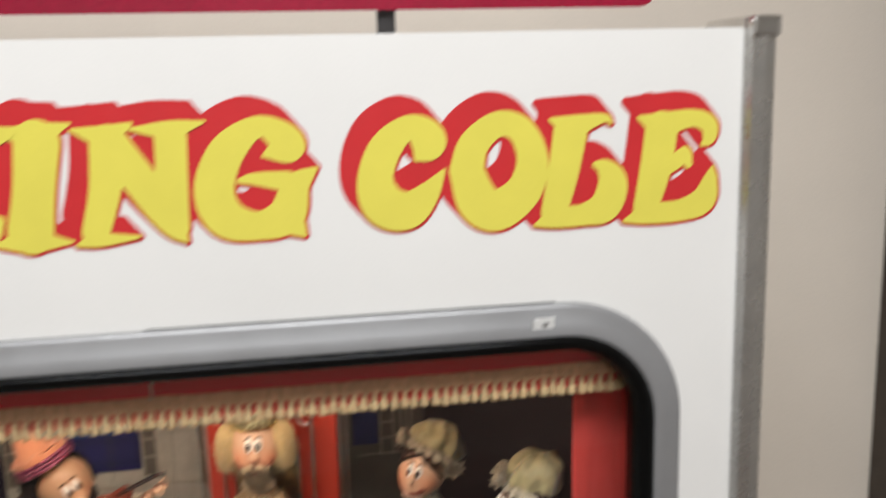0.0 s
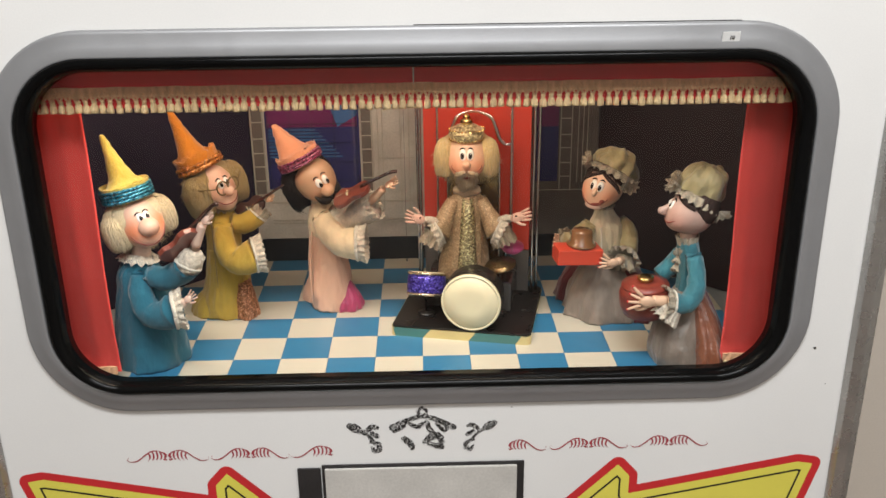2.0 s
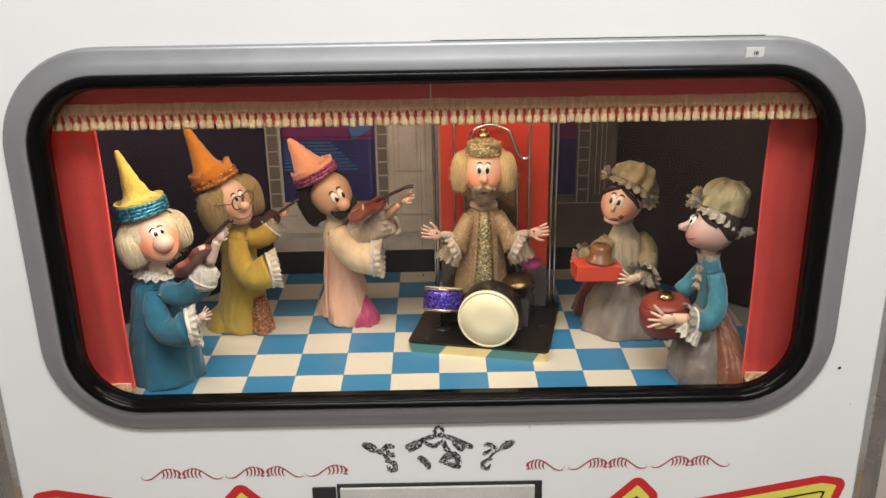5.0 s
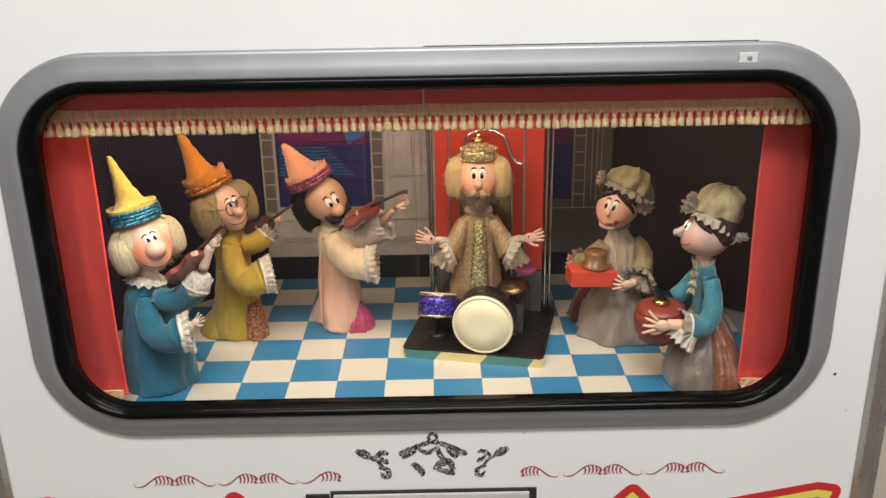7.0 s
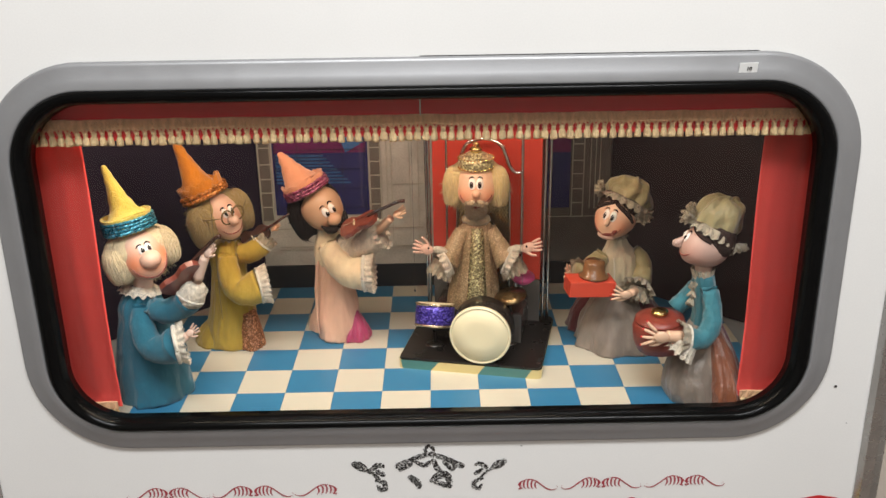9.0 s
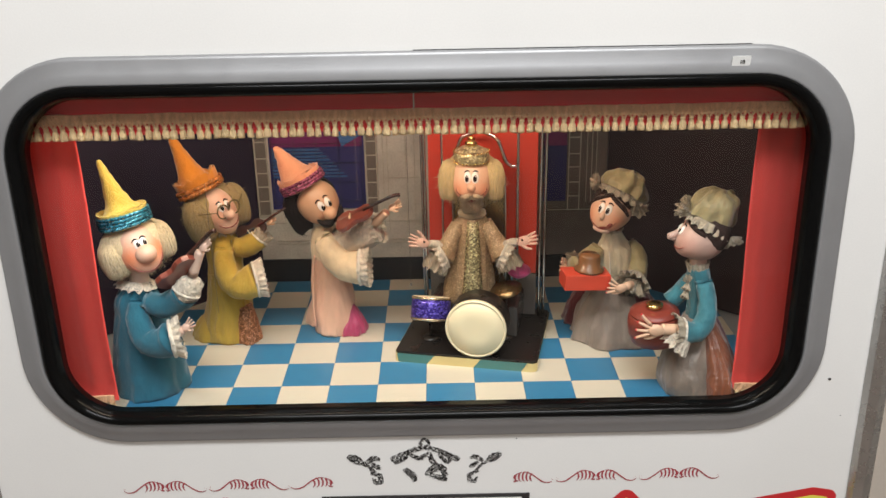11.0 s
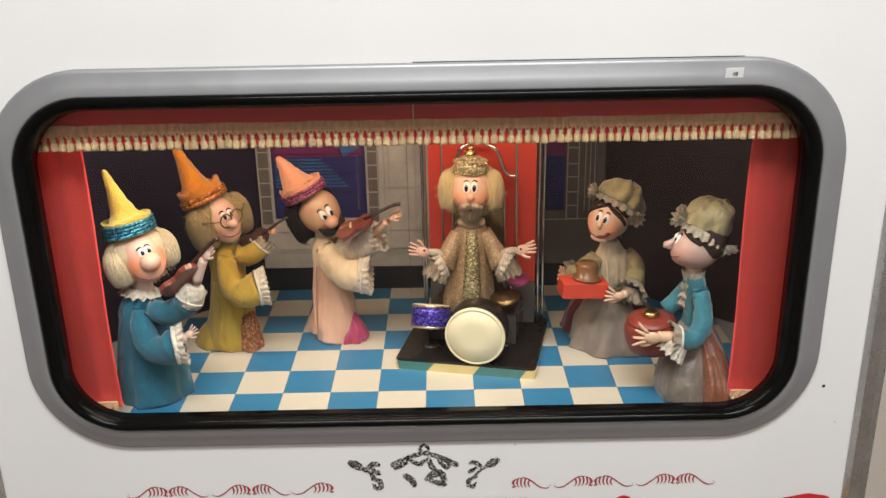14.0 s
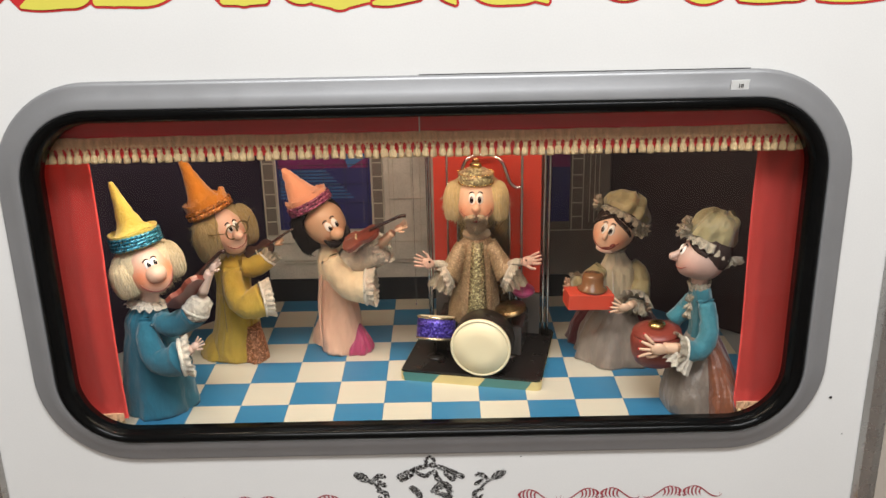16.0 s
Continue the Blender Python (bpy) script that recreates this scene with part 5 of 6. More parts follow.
        for j in range(1, rows):
            th = math.pi * j / rows
            ring, wr = [], []
            for i in range(n):
                ph = i / n * math.tau
                q = Vector((math.sin(th) * math.cos(ph), math.sin(th) * math.sin(ph), math.cos(th)))
                ring.append(m @ (q * reach(q)))
                wr.append(min(1.0, sum(h * math.exp(-sh * (1 - q.dot(e))) for e, h, sh in spots)))
            loops.append(ring)
            wts.append(wr)
        vs = rings(self.bm, loops, False, self.mat(k))
        for ring, wr in zip(vs, wts):
            for v, w in zip(ring, wr):
                v[self.rosy] = w
        self.bm.faces.new(vs[0]).material_index = self.mat(k)
        self.bm.faces.new(vs[-1]).material_index = self.mat(k)
        return m, reach

    def spot(self, face, way, w, h, lift, k, turn=0.0):
        """A painted oval that follows the modelled face."""
        m, reach = face
        q = Vector(way).normalized()
        u = (Vector((0, 0, 1)) - q * q.z).normalized()
        a = u.cross(q)
        ca, sa = math.cos(radians(turn)), math.sin(radians(turn))
        loops = []
        for rho in (1.0, 0.93, 0.7, 0.4, 0.1):
            lp = []
            for i in range(20):
                x, z = w * rho * math.cos(i / 20 * math.tau), h * rho * math.sin(i / 20 * math.tau)
                e = (q * reach(q) + a * (x * ca - z * sa) + u * (x * sa + z * ca)).normalized()
                lp.append(m @ (e * (reach(e) + lift * (1 - rho ** 6))))
            loops.append(lp)
        vs = rings(self.bm, loops, False, self.mat(k))
        self.bm.faces.new(vs[-1]).material_index = self.mat(k)

    def line(self, face, ways, r, k, lift=0.0):
        """A painted line over the modelled face."""
        m, reach = face
        pts = []
        for i, v in enumerate(ways):
            q = Vector(v).normalized()
            pts.append((*(m @ (q * (reach(q) + lift))), r * (0.55 if i in (0, len(ways) - 1) else 1.0)))
        self.tube(pts, k, 7)

    def eyes(self, face, r, z=0.36, x=0.17, size=1.0, gaze=(0.0, -0.03), brow=0.30):
        """Two tall painted eyes close together, with thin arched brows."""
        for s in (-1, 1):
            self.spot(face, (s * x, -1, z), r * 0.155 * size, r * 0.25 * size, r * 0.05, "eye_white", -s * 6)
            self.spot(face, (s * x + gaze[0], -1, z + gaze[1]), r * 0.095 * size, r * 0.165 * size, r * 0.075, "eye_black", -s * 6)
            self.spot(face, (s * x + gaze[0] + 0.03, -1, z + gaze[1] + 0.09), r * 0.022 * size, r * 0.03 * size, r * 0.088, "eye_white")
            zb = z + brow
            self.line(face, [(s * (x - 0.09), -1, zb), (s * x, -1, zb + 0.10), (s * (x + 0.13), -1, zb + 0.09), (s * (x + 0.24), -1, zb - 0.01)], r * 0.036, "eye_black")

    def locks(self, c, rad, k, count, m, th=(0.12, 0.95), az=(-30, 210), seed=1, width=0.0008, tuck=0.3, wave=0.10, drop=1.0):
        """Combed strands that run down over a round form and hang from it."""
        rnd = random.Random(seed)
        mi, c = self.mat(k), Vector(c)
        for _ in range(int(count * 2.2)):
            ph0 = radians(rnd.uniform(*az))
            t0, t1 = math.pi * th[0] * rnd.uniform(0.3, 2.2), math.pi * th[1] * rnd.uniform(0.80, 1.0)
            off, w, sway, f = rnd.uniform(0.95, 1.07), width * rnd.uniform(0.3, 0.75), rnd.uniform(-wave, wave), rnd.uniform(1, 3)
            pts = []
            for i in range(7):
                th_i = t0 + (t1 - t0) * i / 6
                ph = ph0 + sway * math.sin(f * i / 6 * 3) * 1.6
                rr = math.sin(th_i) if th_i < math.pi / 2 else 1 - tuck * ((th_i - math.pi / 2) / (math.pi / 2)) ** 2
                z = math.cos(th_i) if th_i < math.pi / 2 else math.cos(th_i) * drop
                pts.append(c + Vector((rr * math.cos(ph) * rad[0], rr * math.sin(ph) * rad[1], z * rad[2])) * off)
            prev = None
            for i, p in enumerate(pts):
                t = (pts[min(6, i + 1)] - pts[max(0, i - 1)]).normalized()
                o = (p - c).normalized()
                s = t.cross(o).normalized()
                ww = w * (0.5 if i == 0 else 1.0 if i < 5 else 0.75 if i == 5 else 0.2)
                ring = [self.bm.verts.new(m @ x) for x in (p + s * ww, p - s * ww, p + o * ww * 0.9)]
                if prev:
                    for a in range(3):
                        b = (a + 1) % 3
                        self.bm.faces.new((prev[a], prev[b], ring[b], ring[a])).material_index = mi
                prev = ring

    def cuff(self, c, axis, r, width, seed=0.0, ring=0.0017, lace="lace", flare=1.22, waves=19):
        """A white braid edge with a pleated lace ruffle."""
        c, t = Vector(c), Vector(axis).normalized()
        a, b = frame_along((0, 0, 0), (0, 0, 0), t)
        self.tube([(*(c + (a * math.cos(i / 20 * math.tau) + b * math.sin(i / 20 * math.tau)) * r), ring) for i in range(21)], "white_braid", 8, 1.0, 0.0005, seed)
        self.frill(c, t, r, width, lace, waves, 0.0019, flare, seed)
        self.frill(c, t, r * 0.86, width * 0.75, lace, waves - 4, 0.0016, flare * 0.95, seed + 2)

    def cone_hat(self, base, tip, r, felt, band, band_h=0.011, up=(0, 0, 1), cone=0.60, rope=3, brim=0.007, ragged=0.0015, shift=(0, 0, 0)):
        """A drooping felt cone inside a turned-up brim, bound with rows of braid."""
        base, tip, up = Vector(base), Vector(tip), Vector(up).normalized()
        a, b = frame_along((0, 0, 0), (0, 0, 0), up)
        foot = base + up * band_h * 0.85 + Vector(shift)
        L = (tip - foot).length
        knee = foot + (tip - foot) * 0.45 + up * L * 0.05
        self.tube([(*foot, r * 0.97), (*(foot.lerp(knee, 0.22)), r * (0.35 + 0.65 * cone)), (*(foot.lerp(knee, 0.45)), r * cone), (*knee, r * cone * 0.66), (*(knee.lerp(tip, 0.55)), r * cone * 0.40), (*(knee.lerp(tip, 0.93)), r * cone * 0.22), (*tip, r * cone * 0.08)], felt, 28, 1.0, 0.0011, tip.x * 40)

        def hoop(prof, k, wob, n=64, rag=0.0):
            loops = []
            for rr, h in prof:
                loops.append([base + (a * math.cos(i / n * math.tau) + b * math.sin(i / n * math.tau)) * (r * rr * (1 + wob * noise.noise((math.cos(i / n * math.tau) * 3, math.sin(i / n * math.tau) * 3, tip.x * 30)))) +
                              up * (h + (rag * (noise.noise((i * 0.45, tip.x * 9, 2)) + 0.6 * noise.noise((i * 1.3, tip.x * 5, 7))) if h > band_h else 0)) for i in range(n)])
            rings(self.bm, loops, False, self.mat(k))

        hoop([(0.90, -0.001), (0.98, -0.0005), (1.0, band_h * 0.5), (1.02, band_h), (1.03, band_h + brim * 0.6), (1.05, band_h + brim), (1.0, band_h + brim * 1.02), (0.95, band_h * 0.98), (0.6, band_h * 0.96)], felt, 0.05, 72, ragged)
        for j in range(rope):
            z = band_h * (j + 0.5) / rope
            q = band_h / rope * 0.62
            n = 90
            ring = []
            for i in range(n + 1):
                ph = i / n * math.tau
                lump = 0.25 * q * math.sin(ph * 34 + j * 2)
                p = base + (a * math.cos(ph) + b * math.sin(ph)) * (r * (1.015 + 0.03 * noise.noise((math.cos(ph) * 3, math.sin(ph) * 3, tip.x * 30))) + lump) + up * (z + 0.0006 * noise.noise((ph * 3, j, tip.x)))
                ring.append((*p, q * (0.9 + 0.25 * math.sin(ph * 34 + 1.2 + j))))
            add_tube(self.bm, ring, self.mat(band), 7, 0)

    def bonnet(self, c, r, m, seed, puffs=()):
        """A gathered satin cap with a lace edge that puffs out over the ears."""
        n, rows = 72, 16
        loops = []
        for j in range(rows + 1):
            th = math.pi * 0.60 * j / rows
            lp = []
            for i in range(n):
                ph = i / n * math.tau
                gather = 1 + 0.075 * math.sin(8 * ph + seed + 2.2 * math.sin(2 * ph + seed)) * math.sin(th) ** 0.6 * (0.4 + 0.6 * j / rows) + 0.22 * noise.noise((math.cos(ph) * 1.7 + seed, math.sin(ph) * 1.7, th * 1.6)) - 0.07 * abs(noise.noise((math.cos(ph) * 4 + seed, math.sin(ph) * 4, th * 2.5)))
                e = Vector((math.sin(th) * math.cos(ph), math.sin(th) * math.sin(ph), math.cos(th)))
                lp.append(m @ (Vector(c) + Vector((e.x * r[0], e.y * r[1], e.z * r[2])) * gather))
            loops.append(lp)
        rings(self.bm, loops[1:], False, self.mat("satin"))
        self.bm.faces.new([self.bm.verts.new(p) for p in loops[1]]).material_index = self.mat("satin")
        z = r[2] * math.cos(math.pi * 0.60)
        o = m @ (Vector(c) + Vector((0, 0, z)))
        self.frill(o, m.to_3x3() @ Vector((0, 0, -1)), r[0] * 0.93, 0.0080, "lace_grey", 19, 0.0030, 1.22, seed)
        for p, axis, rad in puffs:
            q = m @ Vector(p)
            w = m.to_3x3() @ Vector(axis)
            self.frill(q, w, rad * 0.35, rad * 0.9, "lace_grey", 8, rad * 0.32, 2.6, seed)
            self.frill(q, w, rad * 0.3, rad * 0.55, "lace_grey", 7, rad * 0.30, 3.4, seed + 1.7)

    def done(self, label):
        ob = part("puppet", self.bm, self.mats, None, label, True)
        return tagged(ob, label, "puppet", "puppets on the stage")


def head_pose(c, yaw, pitch=0, roll=0):
    """Looks along -y turned by yaw to its left as seen from above."""
    return pose(c[0], c[1], c[2], 0, 0, yaw) @ pose(0, 0, 0, pitch, roll, 0)


# violinist in blue
d = Doll()
d.robe([(-0.270, 0.097, FLOOR, 0.0345, 0.034), (-0.270, 0.096, 1.035, 0.0335, 0.032), (-0.270, 0.094, 1.065, 0.0295, 0.028), (-0.270, 0.091, 1.092, 0.0240, 0.023), (-0.270, 0.089, 1.112, 0.0200, 0.018), (-0.268, 0.088, 1.125, 0.0125, 0.0120)], "robe_blue", 4, 0.025, 0.4)
d.tube([(-0.268, 0.088, 1.118, 0.0095), (-0.265, 0.086, 1.130, 0.0090), (-0.263, 0.085, 1.145, 0.0090)], "skin_pale", 14)
d.frill((-0.268, 0.088, 1.1300), (-0.12, -0.05, -1), 0.0110, 0.0070, "lace", 14, 0.0026, 1.75, 1.0)
hm = head_pose((-0.2620, 0.084, 1.1620), 36, -3, -13)
r = 0.0225
f = d.sculpt(hm, r, "skin_warm", (0.95, 0.95, 1.08), [(0, -0.8, -0.72, 0.17, 9), (0.45, -0.8, -0.38, 0.14, 9), (-0.45, -0.8, -0.38, 0.14, 9), (0, -1, -0.45, 0.10, 12)],
             [(0.60, -0.75, -0.05, 0.95, 9), (-0.60, -0.75, -0.05, 0.95, 9), (0, -1, -0.1, 0.5, 25)])
d.eyes(f, r, 0.44, 0.15, 0.95, (0.03, -0.02), 0.26)
d.sculpt(hm @ pose(0, -r * 1.08, -r * 0.02), r * 0.40, "skin_warm", (1.08, 1.1, 0.95), [], [(0, -0.2, -1, 0.7, 2)], 24, 18)
d.line(f, [(-0.78, -0.72, -0.20), (-0.56, -0.80, -0.46), (-0.3, -0.85, -0.60), (0, -0.88, -0.66), (0.3, -0.85, -0.60), (0.56, -0.80, -0.46), (0.78, -0.72, -0.20)], r * 0.030, "mouth")
d.blob((0, 0.006, 0.003), (0.0275, 0.0235, 0.0240), "hair_white", hm, 0.08, 90, 26, 1)
d.locks((0, 0.006, 0.002), (0.0300, 0.0258, 0.0225), "hair_white", 420, hm, (0.14, 0.90), (-20, 200), 3, 0.0009, 0.12, 0.10)
for s in (-1, 1):
    d.blob((s * 0.0226, 0.003, -0.003), (0.0105, 0.0135, 0.0160), "hair_white", hm, 0.10, 120, 18, s)
    d.locks((s * 0.0228, 0.003, -0.002), (0.0120, 0.0150, 0.0175), "hair_white", 300, hm, (0.08, 0.97), (0, 360), 5 + s, 0.0008, 0.45, 0.12)
d.tufts((0, 0.004, -0.002), (0.034, 0.028, 0.026), "hair_white", 600, 0.0075, hm, 0.9, 3, lambda q: q.y > -0.3 and q.z < 0.4, 0.0003)
d.cone_hat((-0.2705, 0.088, 1.1835), (-0.2915, 0.098, 1.2420), 0.0222, "hat_yellow", "teal_sequin", 0.0125, (-0.20, 0.05, 1), 0.50, 4, 0.0028, 0.0012)
d.tube([(-0.266, 0.077, 1.112, 0.0095), (-0.264, 0.066, 1.095, 0.0110), (-0.256, 0.058, 1.080, 0.0120), (-0.242, 0.053, 1.079, 0.0140), (-0.230, 0.051, 1.0840, 0.0165)], "robe_blue", 18, 1.0, 0.0014, 1)
d.cuff((-0.2300, 0.0515, 1.0840), (0.93, 0.28, 0.10), 0.0165, 0.0085, 2.0, 0.0020)
d.tube([(-0.2280, 0.052, 1.088, 0.0050), (-0.2200, 0.053, 1.092, 0.0045)], "skin_pale", 9)
d.hand_at((-0.2170, 0.053, 1.0945), (0.75, 0.1, 0.6), (-0.3, -0.9, 0.1), "skin_pale", 0.0048, 0.2)
d.tube([(-0.256, 0.074, 1.112, 0.010), (-0.240, 0.068, 1.110, 0.0115), (-0.223, 0.064, 1.118, 0.0120), (-0.2160, 0.061, 1.125, 0.0128)], "robe_blue", 16, 1.0, 0.0014, 4)
d.tube([(-0.2160, 0.061, 1.123, 0.0122), (-0.2115, 0.060, 1.132, 0.0118), (-0.2085, 0.060, 1.141, 0.0085)], "lace", 18, 1.0, 0.0018, 6)
d.cuff((-0.2150, 0.061, 1.1265), (0.45, 0.10, 0.85), 0.0122, 0.0120, 0.5, 0.0014, "lace", 0.88)
d.tube([(-0.2070, 0.060, 1.143, 0.0050), (-0.2010, 0.058, 1.157, 0.0044), (-0.1965, 0.056, 1.167, 0.0042)], "skin_pale", 10)
d.hand_at((-0.1925, 0.054, 1.1720), (0.65, -0.1, 0.72), (-0.5, -0.75, 0.3), "skin_pale", 0.0056, 0.0)
d.done("violinist puppet in teal robe and tall yellow cone hat")

# violinist in mustard
d = Doll()
d.robe([(-0.218, 0.213, FLOOR, 0.0300, 0.030), (-0.217, 0.211, 1.028, 0.0275, 0.028), (-0.214, 0.208, 1.060, 0.0230, 0.023), (-0.213, 0.206, 1.088, 0.0195, 0.019), (-0.213, 0.205, 1.094, 0.0185, 0.0185), (-0.213, 0.205, 1.120, 0.0180, 0.0165), (-0.213, 0.205, 1.134, 0.0105, 0.0105)], "robe_yellow", 4, 0.03, 2.1)
d.robe([(-0.238, 0.216, FLOOR, 0.0210, 0.026), (-0.236, 0.215, 1.022, 0.0195, 0.024), (-0.231, 0.213, 1.036, 0.0130, 0.016), (-0.226, 0.211, 1.046, 0.0060, 0.008)], "robe_yellow", 4, 0.05, 0.6)
d.robe([(-0.193, 0.198, FLOOR, 0.0120, 0.016), (-0.193, 0.198, 1.025, 0.0115, 0.0145), (-0.197, 0.200, 1.052, 0.0095, 0.011)], "brown_boot", 8, 0.06, 0.3)
d.tube([(-0.226, 0.1855, 1.093, 0.0010), (-0.213, 0.1845, 1.0905, 0.0011), (-0.202, 0.187, 1.090, 0.0010)], "robe_yellow", 8)
d.frill((-0.213, 0.205, 1.1385), (0, 0, -1), 0.0095, 0.0050, "lace_grey", 14, 0.0020, 1.55, 0.2)
hm = head_pose((-0.2155, 0.201, 1.1605), 44, 0, -12)
r = 0.0225
f = d.sculpt(hm, r, "skin_warm", (0.84, 0.92, 1.06), [(0, -0.75, -0.80, 0.24, 9), (0.4, -0.8, -0.7, 0.10, 12), (-0.4, -0.8, -0.7, 0.10, 12), (0, -1, -0.35, 0.12, 10), (0.55, -0.8, -0.12, 0.07, 14), (-0.55, -0.8, -0.12, 0.07, 14)],
             [(0.5, -0.8, -0.05, 0.35, 14), (-0.5, -0.8, -0.05, 0.35, 14), (0, -1, 0.65, 0.25, 8)])
d.eyes(f, r, 0.40, 0.19, 0.95, (0.02, -0.03), 0.30)
d.sculpt(hm @ pose(0, -r * 1.10, -r * 0.02), r * 0.26, "skin_warm", (1.0, 1.3, 0.95), [], [(0, -0.4, -1, 0.6, 2)], 22, 16)
d.line(f, [(-0.55, -0.85, -0.40), (-0.3, -0.88, -0.50), (0, -0.9, -0.50), (0.3, -0.88, -0.46), (0.5, -0.85, -0.34)], r * 0.030, "mouth")
d.blob((0, 0.007, 0.002), (0.0270, 0.0230, 0.0240), "hair_blond", hm, 0.10, 90, 26, 4)
d.locks((0, 0.007, 0.001), (0.0295, 0.0255, 0.0235), "hair_blond", 420, hm, (0.14, 0.90), (-15, 195), 8, 0.0009, 0.1, 0.16)
for s in (-1, 1):
    d.blob((s * 0.0215, 0.001, -0.003), (0.0118, 0.0150, 0.0200), "hair_blond", hm, 0.12, 120, 18, s + 5)
    d.locks((s * 0.0215, 0.001, -0.003), (0.0140, 0.0170, 0.0218), "hair_blond", 340, hm, (0.08, 0.97), (0, 360), 15 + s, 0.0008, 0.4, 0.20)
d.tufts((0, 0.004, 0.0), (0.0345, 0.029, 0.028), "hair_blond", 700, 0.0085, hm, 0.45, 8, lambda q: q.y > -0.3 and q.z < 0.6, 0.00035)
for s in (-1, 1):
    c = Vector((s * 0.0066, -0.0262, 0.0060))
    d.tube([(*(hm @ (c + Vector((0.0064 * math.cos(k / 16 * math.tau), -0.0005, 0.0072 * math.sin(k / 16 * math.tau))))), 0.0009) for k in range(17)], "spectacle", 6)
    d.tube([(*(hm @ Vector((s * 0.013, -0.0265, 0.0075))), 0.0006), (*(hm @ Vector((s * 0.024, -0.016, 0.0085))), 0.0006), (*(hm @ Vector((s * 0.034, 0.0, 0.008))), 0.0006)], "spectacle", 6)
d.cone_hat((-0.2285, 0.203, 1.1800), (-0.2585, 0.212, 1.2400), 0.0225, "hat_orange", "orange_sequin", 0.0085, (-0.42, 0.05, 1), 0.58, 2, 0.0085, 0.0042, (-0.003, 0, 0))
d.tube([(-0.209, 0.188, 1.120, 0.0095), (-0.206, 0.176, 1.104, 0.0115), (-0.198, 0.168, 1.090, 0.0130), (-0.186, 0.166, 1.089, 0.0160), (-0.174, 0.168, 1.0935, 0.0182)], "robe_yellow", 18, 1.0, 0.0014, 2)
d.cuff((-0.1745, 0.168, 1.0935), (0.93, 0.30, 0.12), 0.0182, 0.0100, 1.0, 0.0013, "lace", 1.12, 22)
d.tube([(-0.202, 0.196, 1.120, 0.010), (-0.187, 0.198, 1.120, 0.012), (-0.173, 0.200, 1.129, 0.0115)], "robe_yellow", 14, 1.0, 0.0014, 6)
# raised arm's shade is put into its colours: greyed lace and tanned skin
d.cuff((-0.1735, 0.200, 1.1285), (0.7, 0.2, 0.7), 0.0108, 0.0090, 0.9, 0.0012, "lace_grey", 1.0, 13)
d.hand_at((-0.1600, 0.197, 1.1460), (0.7, 0.1, 0.6), (-0.5, -0.75, 0.3), "skin_tan", 0.0042, 0.05)
d.done("violinist puppet in mustard robe with orange cone hat and spectacles")

# violinist in peach
d = Doll()
d.robe([(-0.101, 0.224, FLOOR, 0.0240, 0.026), (-0.101, 0.224, 1.030, 0.0238, 0.0255), (-0.103, 0.224, 1.060, 0.0215, 0.023), (-0.1045, 0.223, 1.090, 0.0180, 0.0185), (-0.105, 0.222, 1.106, 0.0168, 0.016)], "robe_pink", 3, 0.02, 1.1)
d.robe([(-0.124, 0.243, FLOOR, 0.0140, 0.017), (-0.123, 0.242, 1.024, 0.0120, 0.014), (-0.117, 0.238, 1.048, 0.0075, 0.009)], "robe_pink", 4, 0.08, 3.0)
d.tube([(-0.1215, 0.206, 1.016, 0.0009), (-0.1215, 0.2035, 1.050, 0.0010), (-0.1195, 0.2065, 1.085, 0.0010), (-0.1175, 0.209, 1.104, 0.0009)], "robe_pink", 8)
d.robe([(-0.082, 0.213, FLOOR, 0.0150, 0.015), (-0.081, 0.213, 1.019, 0.0145, 0.0145), (-0.081, 0.215, 1.031, 0.0095, 0.010), (-0.087, 0.219, 1.046, 0.0050, 0.005)], "magenta", 9, 0.12, 0.0)
d.robe([(-0.105, 0.222, 1.098, 0.0175, 0.017), (-0.106, 0.223, 1.115, 0.0172, 0.0165), (-0.107, 0.224, 1.128, 0.0130, 0.012), (-0.107, 0.224, 1.137, 0.0095, 0.0095)], "cream", 5, 0.06, 0.7)
d.frill((-0.107, 0.224, 1.1400), (0.15, 0, -1), 0.0100, 0.0045, "lace", 14, 0.0018, 1.35, 0.4)
hm = head_pose((-0.1125, 0.220, 1.1610), 31, 10, -25)
r = 0.0236
f = d.sculpt(hm, r, "skin_tan", (0.95, 0.95, 1.0), [(0, -0.7, -0.75, 0.12, 7), (0.5, -0.75, -0.4, 0.07, 10), (-0.5, -0.75, -0.4, 0.07, 10)], [(0, -1, -0.5, 0.5, 14), (0.5, -0.8, -0.3, 0.3, 12), (-0.5, -0.8, -0.3, 0.3, 12)])
d.eyes(f, r, 0.30, 0.19, 1.0, (0.05, -0.10), 0.34)
d.sculpt(hm @ pose(0, -r * 1.06, -r * 0.16), r * 0.30, "skin_tan", (1.1, 1.1, 0.95), [], [(0, -0.3, 1, 0.25, 2)], 24, 18)
d.blob((0, 0.010, 0.000), (0.0258, 0.0215, 0.0240), "hair_black", hm, 0.12, 90, 24, 2)
d.blob((-0.019, 0.010, -0.013), (0.0135, 0.0150, 0.0175), "hair_black", hm, 0.2, 120, 18, 3)
d.locks((-0.004, 0.010, -0.003), (0.0285, 0.0245, 0.0265), "hair_black", 420, hm, (0.15, 0.95), (10, 205), 12, 0.0009, 0.1, 0.2)
d.tufts((-0.004, 0.010, -0.003), (0.0295, 0.0260, 0.027), "hair_black", 420, 0.0070, hm, 0.7, 12, lambda q: q.y > 0.0 and q.z < 0.5, 0.0006)
